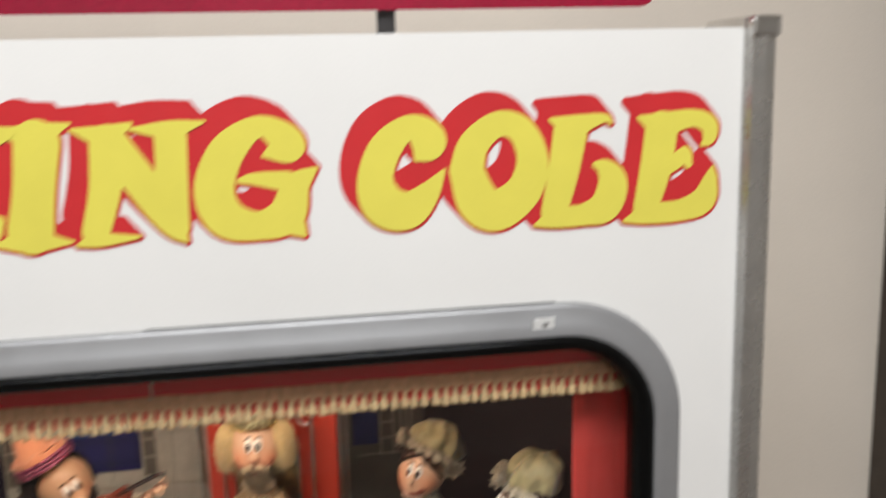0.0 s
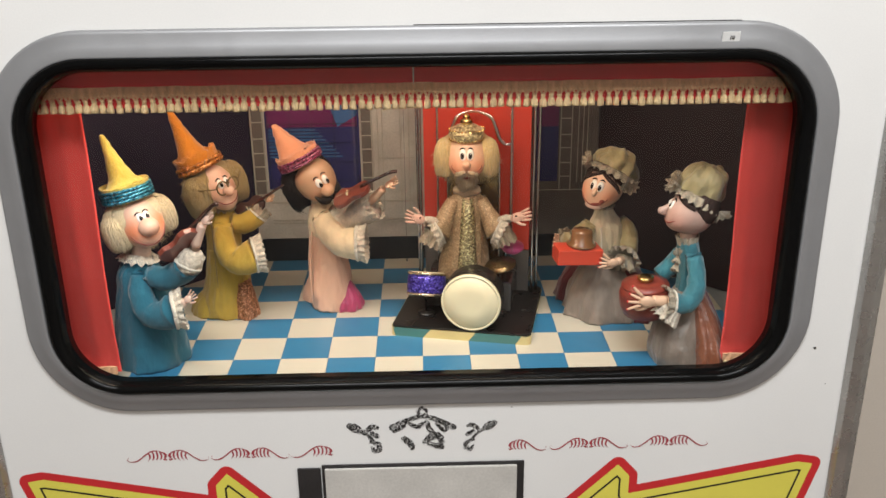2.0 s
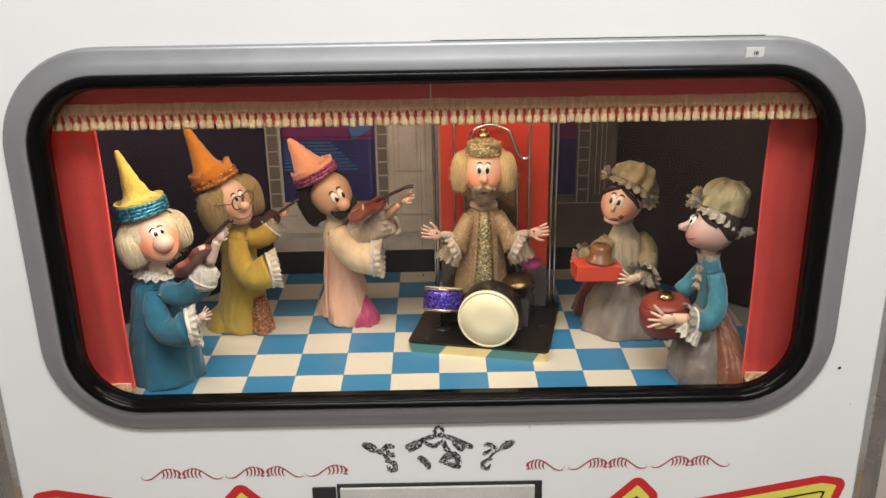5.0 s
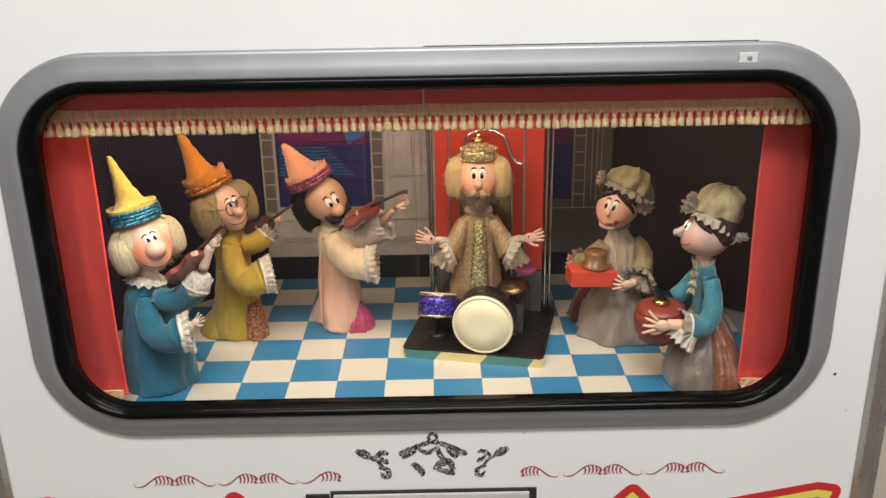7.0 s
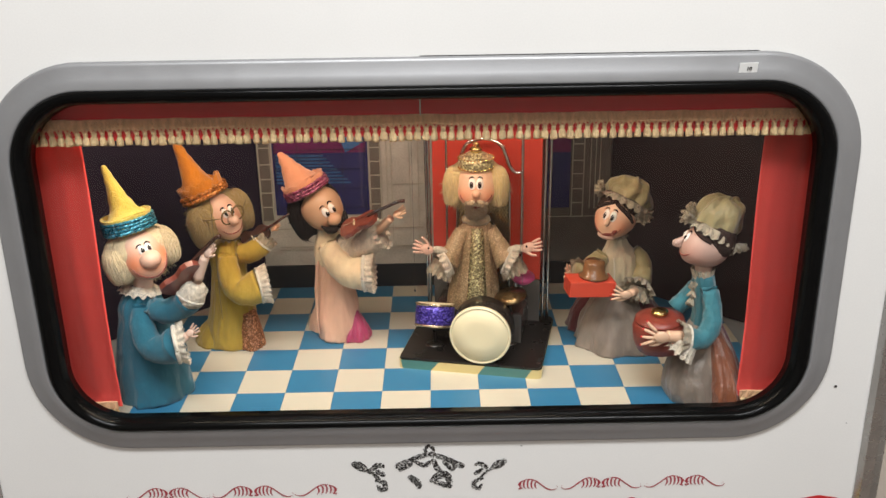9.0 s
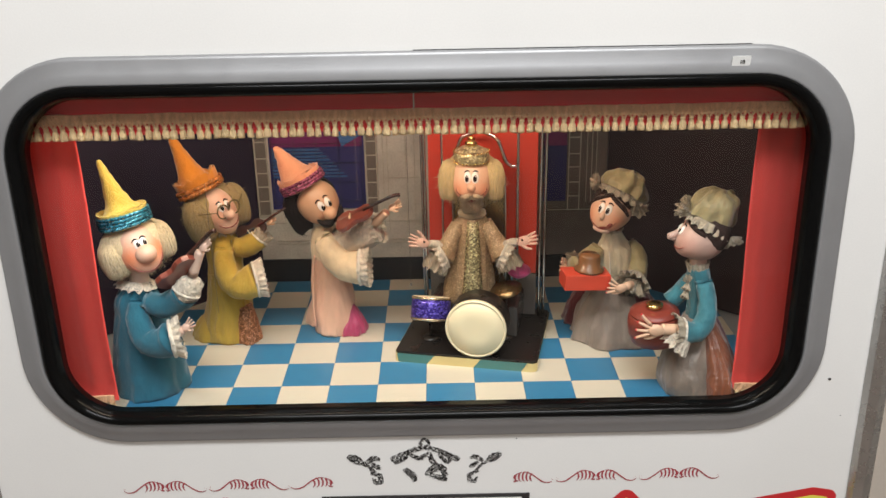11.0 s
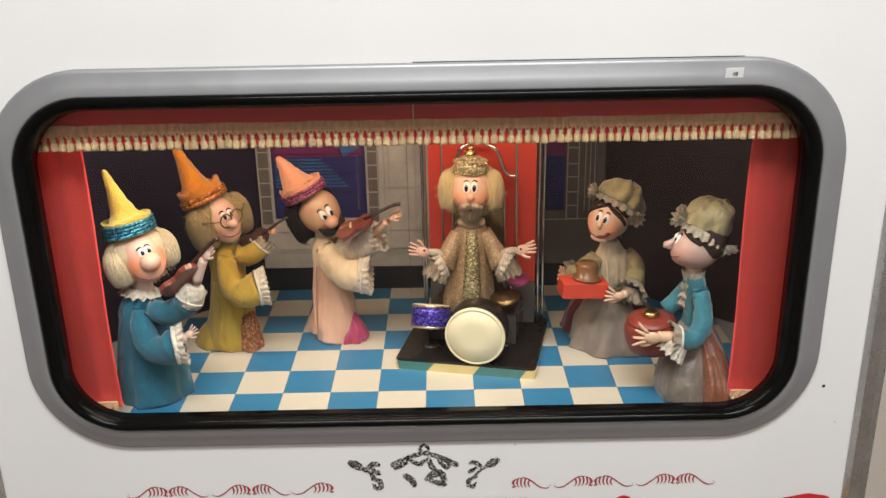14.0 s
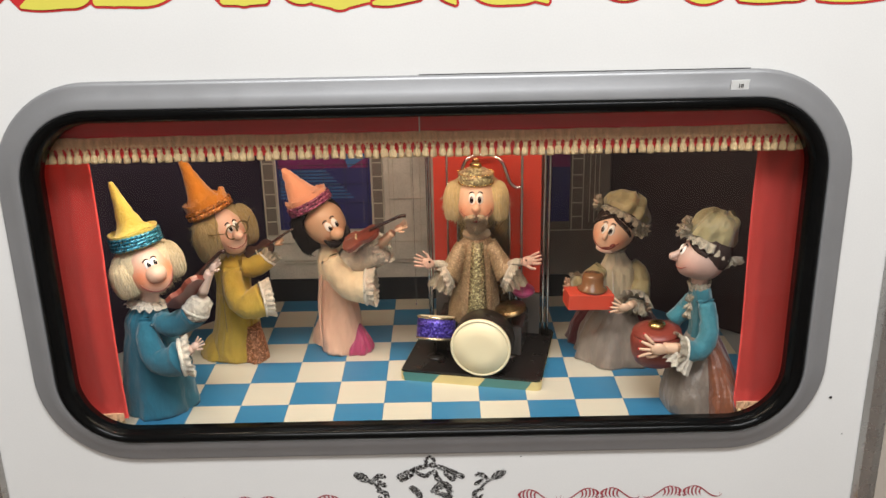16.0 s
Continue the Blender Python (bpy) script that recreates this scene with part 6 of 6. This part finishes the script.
for s in (-1, 1):
    pts = [hm @ Vector((s * x, y, z)) for x, y, z in ((0.0008, -0.0285, -0.0118), (0.006, -0.0280, -0.0125), (0.0115, -0.0255, -0.0095), (0.0150, -0.0225, -0.0040))]
    d.tube([(*p, q) for p, q in zip(pts, (0.0030, 0.0042, 0.0034, 0.0010))], "hair_black", 10, 1.0, 0.0008, s)
    d.tufts((s * 0.007, -0.0275, -0.0115), (0.0062, 0.0035, 0.0040), "hair_black", 90, 0.0030, hm, 0.2, 40 + s, None, 0.0004)
d.cone_hat((-0.1250, 0.220, 1.1785), (-0.1540, 0.229, 1.2190), 0.0228, "hat_peach", "plum_sequin", 0.0098, (-0.48, 0.04, 1), 0.66, 3, 0.0050, 0.0026, (-0.003, 0, 0))
d.tube([(-0.106, 0.206, 1.124, 0.0105), (-0.098, 0.196, 1.111, 0.0135), (-0.086, 0.190, 1.100, 0.0155), (-0.072, 0.187, 1.098, 0.0175), (-0.066, 0.187, 1.098, 0.0190)], "cream", 18, 1.0, 0.0016, 3)
d.cuff((-0.0665, 0.187, 1.0980), (0.92, -0.05, 0.02), 0.0188, 0.0100, 3.0, 0.0018, "lace", 1.12, 21)
d.tube([(-0.096, 0.215, 1.124, 0.0080), (-0.078, 0.205, 1.119, 0.0100), (-0.060, 0.198, 1.131, 0.0120)], "cream", 14, 1.0, 0.0014, 9)
d.tube([(-0.096, 0.215, 1.124, 0.0100), (-0.078, 0.205, 1.118, 0.012), (-0.062, 0.199, 1.128, 0.0145), (-0.050, 0.195, 1.138, 0.0150)], "lace", 16, 1.0, 0.0022, 8)
d.frill((-0.056, 0.197, 1.134), (0.7, -0.2, 0.35), 0.0140, 0.0120, "lace", 14, 0.0030, 1.1, 0.8)
d.tube([(-0.052, 0.194, 1.142, 0.0048), (-0.043, 0.188, 1.152, 0.0044), (-0.037, 0.184, 1.159, 0.0042)], "skin", 10)
d.hand_at((-0.0300, 0.180, 1.1650), (0.85, -0.15, 0.5), (-0.3, -0.75, 0.5), "skin", 0.0054, 0.0)
d.done("moustached violinist puppet in peach robe and peach cone hat")

# king
d = Doll()
KF = FLOOR + 0.0117
d.robe([(0.0480, 0.198, KF + 0.0005, 0.0330, 0.019), (0.0480, 0.198, 1.050, 0.0310, 0.020), (0.0490, 0.195, 1.080, 0.0255, 0.0235), (0.0505, 0.198, 1.110, 0.0205, 0.0205), (0.0520, 0.200, 1.136, 0.0195, 0.0175), (0.0520, 0.200, 1.150, 0.0120, 0.0115)], "robe_gold", 6, 0.05, 1.7)
# sequin band down the front
loops = []
for z in np.linspace(1.030, 1.146, 24):
    v = (z - 1.030) / 0.112
    y = float(np.interp(z, (1.03, 1.05, 1.08, 1.11, 1.134, 1.148), (0.1775, 0.1770, 0.1705, 0.1760, 0.1810, 0.1880))) - 0.0018
    w = 0.0130 - 0.0068 * v
    loops.append([(0.0500 + 0.002 * v - w, y + 0.002, z), (0.0500 + 0.002 * v - w * 0.5, y - 0.0018, z), (0.0500 + 0.002 * v + w * 0.5, y - 0.0018, z), (0.0500 + 0.002 * v + w, y + 0.002, z), (0.0500 + 0.002 * v, y + 0.008, z)])
rings(d.bm, loops, False, d.mat("gold_lace"))
d.blob((0.0518, 0.1985, 1.1515), (0.0150, 0.0135, 0.0060), "beard", None, 0.25, 140, 20, 4)
hm = head_pose((0.0515, 0.198, 1.1885), -3, 2, 0)
r = 0.0222
f = d.sculpt(hm, r, "skin", (0.98, 0.92, 1.05), [(0.5, -0.8, -0.34, 0.16, 10), (-0.5, -0.8, -0.34, 0.16, 10), (0, -0.9, -0.6, 0.12, 9)], [(0.55, -0.8, -0.22, 0.65, 14), (-0.55, -0.8, -0.22, 0.65, 14), (0, -1, -0.05, 0.3, 40)])
d.eyes(f, r, 0.40, 0.20, 1.12, (-0.02, -0.06), 0.36)
d.sculpt(hm @ pose(0, -r * 1.00, -r * 0.10), r * 0.21, "skin", (1.0, 1.1, 0.95), [], [(0, -1, -1, 0.6, 2)], 22, 16)
for s in (-1, 1):
    d.line(f, [(s * 0.24, -0.95, -0.42), (s * 0.45, -0.9, -0.46), (s * 0.64, -0.8, -0.30)], r * 0.028, "mouth")
    d.line(f, [(s * 0.58, -0.8, -0.38), (s * 0.68, -0.78, -0.28), (s * 0.66, -0.8, -0.16)], r * 0.024, "mouth")
    d.blob((s * 0.0225, 0.002, 0.000), (0.0085, 0.0130, 0.0165), "hair_gold", hm, 0.12, 110, 18, s)
    d.locks((s * 0.0228, 0.002, 0.000), (0.0108, 0.0150, 0.0195), "hair_gold", 380, hm, (0.06, 0.98), (0, 360), 22 + s, 0.0008, 0.2, 0.2)
d.blob((0, 0.008, 0.004), (0.0258, 0.0208, 0.0218), "hair_gold", hm, 0.1, 90, 22, 7)
d.locks((0, 0.008, 0.003), (0.0275, 0.0225, 0.0235), "hair_gold", 360, hm, (0.14, 0.95), (-10, 190), 27, 0.0009, 0.1, 0.12)
d.tufts((0, 0.004, -0.002), (0.0330, 0.024, 0.024), "hair_gold", 1000, 0.0105, hm, 0.75, 22, lambda q: q.y > -0.28 and q.z < 0.55, 0.0004)
d.blob((0, -0.0125, -0.0195), (0.0085, 0.0085, 0.0070), "beard", hm, 0.2, 150, 16, 1)
d.tufts((0, -0.0130, -0.0195), (0.0090, 0.0090, 0.0072), "beard", 420, 0.0085, hm, 1.2, 23, lambda q: q.y < 0.3, 0.0004)
for s in (-1, 1):
    pts = [hm @ Vector((s * x, y, z)) for x, y, z in ((0.001, -0.0248, -0.0098), (0.006, -0.0242, -0.0112), (0.0105, -0.0215, -0.0125))]
    d.tube([(*p, q) for p, q in zip(pts, (0.0022, 0.0028, 0.0009))], "beard", 8, 1.0, 0.0006, s)
    d.tufts((s * 0.006, -0.0238, -0.0108), (0.0060, 0.0025, 0.0026), "beard", 130, 0.0045, hm, 1.0, 50 + s, None, 0.00035)
d.blob((0, -0.0215, -0.0165), (0.0042, 0.0016, 0.0013), "mouth", hm, 0, 60, 10)
add_lathe(d.bm, [(0.0165, 0.0), (0.0175, 0.0008), (0.0180, 0.005), (0.0184, 0.0108), (0.0176, 0.0112), (0.0150, 0.0120), (0.0110, 0.0150), (0.0060, 0.0168), (0.0005, 0.0172)], d.mat("gold_lace"), pose(0.0515, 0.199, 1.2070), 48)
for k in range(30):
    a = k / 30 * math.tau
    for h, rad in ((0.0006, 0.0178), (0.0112, 0.0184)):
        d.blob((0.0515 + rad * math.cos(a), 0.199 + rad * math.sin(a), 1.2070 + h), 0.0011, "gold", None, 0, 60, 7)
d.blob((0.0515, 0.199, 1.2262), (0.0068, 0.0068, 0.0046), "gold", None, 0, 60, 18)
d.blob((0.0515, 0.199, 1.2315), (0.0040, 0.0040, 0.0030), "gold", None, 0, 60, 14)
for s in (-1, 1):
    X = lambda x: 0.0515 + s * x
    d.tube([(X(0.013), 0.196, 1.142, 0.0080), (X(0.0200), 0.190, 1.131, 0.0088), (X(0.0260), 0.185, 1.120, 0.0110), (X(0.0325), 0.181, 1.112, 0.0155)], "robe_gold", 20, 1.0, 0.0012, s)
    d.cuff((X(0.0320), 0.181, 1.1125), (s * 0.80, -0.25, -0.35), 0.0155, 0.0080, s + 2, 0.0010, "lace", 1.10, 17)
    d.frill((X(0.0335), 0.181, 1.1120), (s * 0.40, -0.20, -0.92), 0.0120, 0.0170, "lace_grey", 11, 0.0030, 1.05, s + 4)
    d.tube([(X(0.0330), 0.180, 1.1215, 0.0066), (X(0.0400), 0.176, 1.1260, 0.0062), (X(0.0450), 0.173, 1.1275, 0.0050)], "lace", 12, 0.7, 0.0010, s)
    d.hand_at((X(0.0520), 0.171, 1.1290), (s * 0.92, -0.20, 0.28), (0, -0.80, 0.55), "felt_pink", 0.0076, 0.0)
    d.blob((X(0.0500), 0.166, 1.1320), 0.0012, "eye_black", None, 0, 60, 8)
d.done("king puppet in gold-brown glitter robe and sequin crown, arms spread")

# maid with tray
d = Doll()
d.robe([(0.2075, 0.192, FLOOR, 0.0490, 0.040), (0.2065, 0.192, 1.026, 0.0450, 0.037), (0.2050, 0.192, 1.048, 0.0360, 0.031), (0.2045, 0.192, 1.068, 0.0250, 0.022), (0.2040, 0.191, 1.080, 0.0165, 0.0150)], "skirt", 9, 0.06, 0.9)
d.robe([(0.1800, 0.232, FLOOR, 0.0250, 0.024), (0.1805, 0.230, 1.035, 0.0200, 0.019), (0.1850, 0.226, 1.058, 0.0120, 0.012)], "maroon", 7, 0.06, 0.5)
d.robe([(0.2380, 0.186, FLOOR, 0.0300, 0.034), (0.2350, 0.187, 1.030, 0.0260, 0.030), (0.2270, 0.189, 1.055, 0.0170, 0.021), (0.2180, 0.190, 1.072, 0.0090, 0.012)], "maroon", 8, 0.07, 1.5)
d.robe([(0.2040, 0.191, 1.078, 0.0158, 0.0145), (0.2035, 0.191, 1.095, 0.0180, 0.0165), (0.2020, 0.191, 1.112, 0.0190, 0.0155), (0.2000, 0.191, 1.122, 0.0130, 0.0110), (0.1985, 0.191, 1.132, 0.0085, 0.0085)], "bodice", 5, 0.05, 2.0)
d.tube([(0.1945, 0.1735, 1.083, 0.0016), (0.1940, 0.1725, 1.098, 0.0017), (0.1930, 0.1745, 1.114, 0.0014)], "white_braid", 8, 0.5)
d.frill((0.1985, 0.191, 1.1300), (0, 0, 1), 0.0085, 0.0050, "lace_grey", 12, 0.0016, 1.25, 0.2)
hm = head_pose((0.1955, 0.186, 1.1570), -33, 2, 8)
r = 0.0215
f = d.sculpt(hm, r, "skin", (0.98, 0.94, 1.0), [(0, -0.85, -0.62, 0.30, 8), (0.52, -0.8, -0.28, 0.14, 10), (-0.52, -0.8, -0.28, 0.14, 10), (0, -1, -0.05, 0.06, 14)],
             [(0.58, -0.78, -0.15, 0.6, 14), (-0.58, -0.78, -0.15, 0.6, 14), (0, -1, 0.65, 0.12, 8)])
d.eyes(f, r, 0.34, 0.20, 1.05, (-0.03, -0.06), 0.34)
d.tube([(*(hm @ Vector((0, -r * 0.98, r * 0.22))), r * 0.09), (*(hm @ Vector((0, -r * 1.14, r * 0.02))), r * 0.13), (*(hm @ Vector((0, -r * 1.19, -r * 0.06))), r * 0.12), (*(hm @ Vector((0, -r * 1.10, -r * 0.12))), r * 0.08)], "skin", 12)
d.spot(f, (0.12, -0.95, -0.44), r * 0.22, r * 0.055, r * 0.03, "mouth", 14)
d.spot(f, (0.38, -0.95, -0.33), r * 0.13, r * 0.10, r * 0.05, "mouth", 24)
d.line(f, [(-0.62, -0.8, -0.22), (-0.40, -0.88, -0.42), (-0.05, -0.92, -0.52), (0.3, -0.9, -0.46), (0.58, -0.8, -0.20)], r * 0.034, "mouth")
d.blob((0, -0.0205, -0.0158), (0.0095, 0.0045, 0.0038), "skin_pale", hm, 0, 60, 16)
d.blob((0, 0.005, 0.0055), (0.0224, 0.0200, 0.0216), "hair_brown", hm, 0.04, 90, 24, 3)
for s in (-1, 1):
    d.line(f, [(0.05, -0.66, 1.05), (s * 0.50, -0.72, 0.82), (s * 0.86, -0.52, 0.40), (s * 0.98, -0.30, 0.0)], r * 0.12, "hair_brown")
d.bonnet((0.002, 0.003, 0.0165), (0.0245, 0.0258, 0.0195), hm @ pose(0, 0.005, 0.0070, -32, 10, 0), 1.0, [((-0.021, -0.012, 0.0085), (-0.9, -0.6, -0.15), 0.0078), ((0.0245, -0.004, 0.006), (0.75, -0.6, -0.6), 0.0090)])
d.tube([(0.2155, 0.192, 1.117, 0.0080), (0.2225, 0.188, 1.108, 0.0100), (0.2255, 0.182, 1.098, 0.0098), (0.2225, 0.172, 1.089, 0.0100)], "satin", 16, 1.0, 0.0015, 1)
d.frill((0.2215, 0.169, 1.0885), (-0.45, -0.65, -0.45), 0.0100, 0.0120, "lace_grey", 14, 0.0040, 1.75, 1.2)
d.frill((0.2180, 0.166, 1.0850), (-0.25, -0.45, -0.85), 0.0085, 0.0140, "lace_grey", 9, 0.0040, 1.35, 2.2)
d.tube([(0.2150, 0.160, 1.083, 0.0046), (0.2060, 0.145, 1.0875, 0.0042)], "skin", 9)
d.hand_at((0.1985, 0.1335, 1.0905), (-0.9, -0.05, 0.15), (-0.1, 0.9, 0.2), "skin", 0.0066, 0.7, True)
d.tube([(0.1840, 0.188, 1.114, 0.0085), (0.1740, 0.182, 1.104, 0.0115), (0.1640, 0.176, 1.100, 0.0105), (0.1550, 0.170, 1.102, 0.0090)], "satin", 14, 1.0, 0.0014, 3)
d.frill((0.1580, 0.172, 1.102), (-0.7, -0.4, 0.3), 0.0088, 0.0070, "lace_grey", 10, 0.0030, 1.35, 0.6)
d.hand_at((0.1450, 0.1640, 1.1020), (-0.5, -0.5, 0.5), (0.6, -0.6, 0.2), "skin", 0.0056, 0.6)
d.done("maid puppet in champagne bodice, taupe skirt and mob cap")

# maid with pot
d = Doll()
d.robe([(0.2580, 0.078, FLOOR, 0.0280, 0.034), (0.2550, 0.076, 1.024, 0.0275, 0.033), (0.2560, 0.079, 1.045, 0.0255, 0.027), (0.2610, 0.084, 1.062, 0.0200, 0.021), (0.2650, 0.088, 1.080, 0.0140, 0.0150)], "skirt", 5, 0.035, 0.3)
d.robe([(0.2790, 0.074, FLOOR, 0.0195, 0.041), (0.2785, 0.075, 1.028, 0.0185, 0.038), (0.2765, 0.079, 1.050, 0.0160, 0.030), (0.2710, 0.084, 1.072, 0.0115, 0.0195), (0.2680, 0.086, 1.085, 0.0075, 0.0150)], "bronze_cloth", 9, 0.085, 1.4)
d.robe([(0.2960, 0.098, FLOOR, 0.0170, 0.036), (0.2930, 0.098, 1.028, 0.0140, 0.032), (0.2850, 0.096, 1.055, 0.0100, 0.022), (0.2760, 0.094, 1.080, 0.0060, 0.012)], "maroon", 8, 0.07, 0.4)
d.robe([(0.2650, 0.090, 1.074, 0.0115, 0.0130), (0.2640, 0.088, 1.095, 0.0108, 0.0125), (0.2620, 0.087, 1.116, 0.0105, 0.0120), (0.2600, 0.086, 1.128, 0.0100, 0.0105), (0.2585, 0.086, 1.134, 0.0080, 0.0080)], "blouse_blue", 5, 0.05, 0.5)
d.tube([(0.2600, 0.086, 1.126, 0.0080), (0.2590, 0.086, 1.142, 0.0078), (0.2600, 0.086, 1.150, 0.0080)], "skin_pale", 14)
d.frill((0.2595, 0.086, 1.1280), (-0.1, 0, 1), 0.0095, 0.0090, "lace_grey", 14, 0.0014, 1.12, 0.2)
for s in (-1, 1):
    d.frill((0.2475, 0.074, 1.1200), (-0.3, -0.4, s * 0.9), 0.0012, 0.0065, "lace_grey", 7, 0.0018, 3.2, s)
    d.frill((0.2480, 0.075, 1.1130), (-0.4, -0.5, -0.7), 0.0015, 0.0090, "lace_grey", 7, 0.0016, 2.2, s)
hm = head_pose((0.2610, 0.086, 1.1610), -92, -2, -3)
r = 0.0222
f = d.sculpt(hm, r, "skin_dusky", (0.98, 0.95, 1.0), [(0, -0.88, -0.60, 0.16, 12), (0.52, -0.7, -0.28, 0.16, 7), (-0.52, -0.7, -0.28, 0.16, 7), (0, -1, 0.0, 0.05, 14)],
             [(0.6, -0.75, -0.25, 0.45, 9), (-0.6, -0.75, -0.25, 0.45, 9)])
d.eyes(f, r, 0.34, 0.20, 0.85, (-0.02, -0.03), 0.28)
d.tube([(*(hm @ Vector((0, -r * 0.95, r * 0.24))), r * 0.10), (*(hm @ Vector((0, -r * 1.22, r * 0.04))), r * 0.15), (*(hm @ Vector((0, -r * 1.34, -r * 0.02))), r * 0.15), (*(hm @ Vector((0, -r * 1.12, -r * 0.14))), r * 0.09)], "skin_dusky", 12)
d.line(f, [(-0.60, -0.8, -0.26), (-0.35, -0.9, -0.38), (0, -0.95, -0.40), (0.35, -0.9, -0.38), (0.60, -0.8, -0.26)], r * 0.030, "mouth")
d.blob((0, 0.005, 0.006), (0.0228, 0.0204, 0.0222), "hair_brown", hm, 0.04, 90, 24, 6)
for s in (-1, 1):
    d.line(f, [(0.0, -0.62, 1.05), (s * 0.50, -0.72, 0.85), (s * 0.90, -0.48, 0.58), (s * 1.0, -0.10, 0.28)], r * 0.15, "hair_brown")
d.bonnet((0, -0.003, 0.0175), (0.0212, 0.0218, 0.0240), hm @ pose(0, 0.003, 0.0065, -24, 0, 0), 2.6, [((0.0, -0.024, 0.0095), (0.0, -1, 0.10), 0.0100), ((0.004, 0.022, 0.004), (0.3, 0.9, -0.8), 0.0085), ((-0.016, -0.016, 0.0080), (-0.8, -0.7, -0.2), 0.0060)])
d.tube([(0.2630, 0.076, 1.121, 0.0080), (0.2650, 0.067, 1.104, 0.0085), (0.2620, 0.058, 1.089, 0.0092), (0.2520, 0.052, 1.080, 0.0096), (0.2390, 0.050, 1.081, 0.0112)], "blouse_blue", 18, 1.0, 0.0014, 2)
d.cuff((0.2395, 0.050, 1.0815), (-0.95, -0.05, 0.12), 0.0118, 0.0100, 1.0, 0.0012, "lace_grey", 1.35, 13)
d.frill((0.2380, 0.049, 1.0780), (-0.55, -0.10, -0.80), 0.0110, 0.0130, "lace", 12, 0.0034, 1.15, 3.0)
d.tube([(0.2330, 0.049, 1.084, 0.0056), (0.2250, 0.0475, 1.085, 0.0052), (0.2190, 0.0465, 1.086, 0.0052)], "skin", 10)
d.hand_at((0.2130, 0.0430, 1.0865), (-0.95, 0.05, 0.15), (0.0, 1.0, 0.1), "skin", 0.0082, 0.9, True)
d.tube([(0.2590, 0.098, 1.115, 0.0085), (0.2520, 0.104, 1.100, 0.0090), (0.2400, 0.104, 1.088, 0.0085)], "blouse_blue", 14, 1.0, 0.0011, 5)
d.hand_at((0.2300, 0.0990, 1.0840), (-0.6, -0.7, 0.1), (-0.6, -0.6, 0.2), "skin", 0.0048, 0.4)
d.done("maid puppet in turquoise blouse, copper skirt and mob cap")

# fine control threads
bm = bmesh.new()
for x, y, z0, z1 in ((-0.214, 0.16, 1.06, 1.20), (-0.0135, 0.17, 1.085, 1.36), (0.098, 0.17, 1.09, 1.30), (-0.066, 0.19, 1.17, 1.36), (0.176, 0.16, 1.20, 1.34)):
    add_box(bm, (x - 0.0002, y - 0.0002, z0), (x + 0.0002, y + 0.0002, z1))
add_box(bm, (-0.0009, -0.0009, -0.0012), (0.0009, 0.0009, 0.0012), 0, 0, pose(-0.0135, 0.17, 1.084))
tagged(part("control_threads", bm, "thread"), "thin dark control threads hanging above the puppets", "threads", kind="stuff")
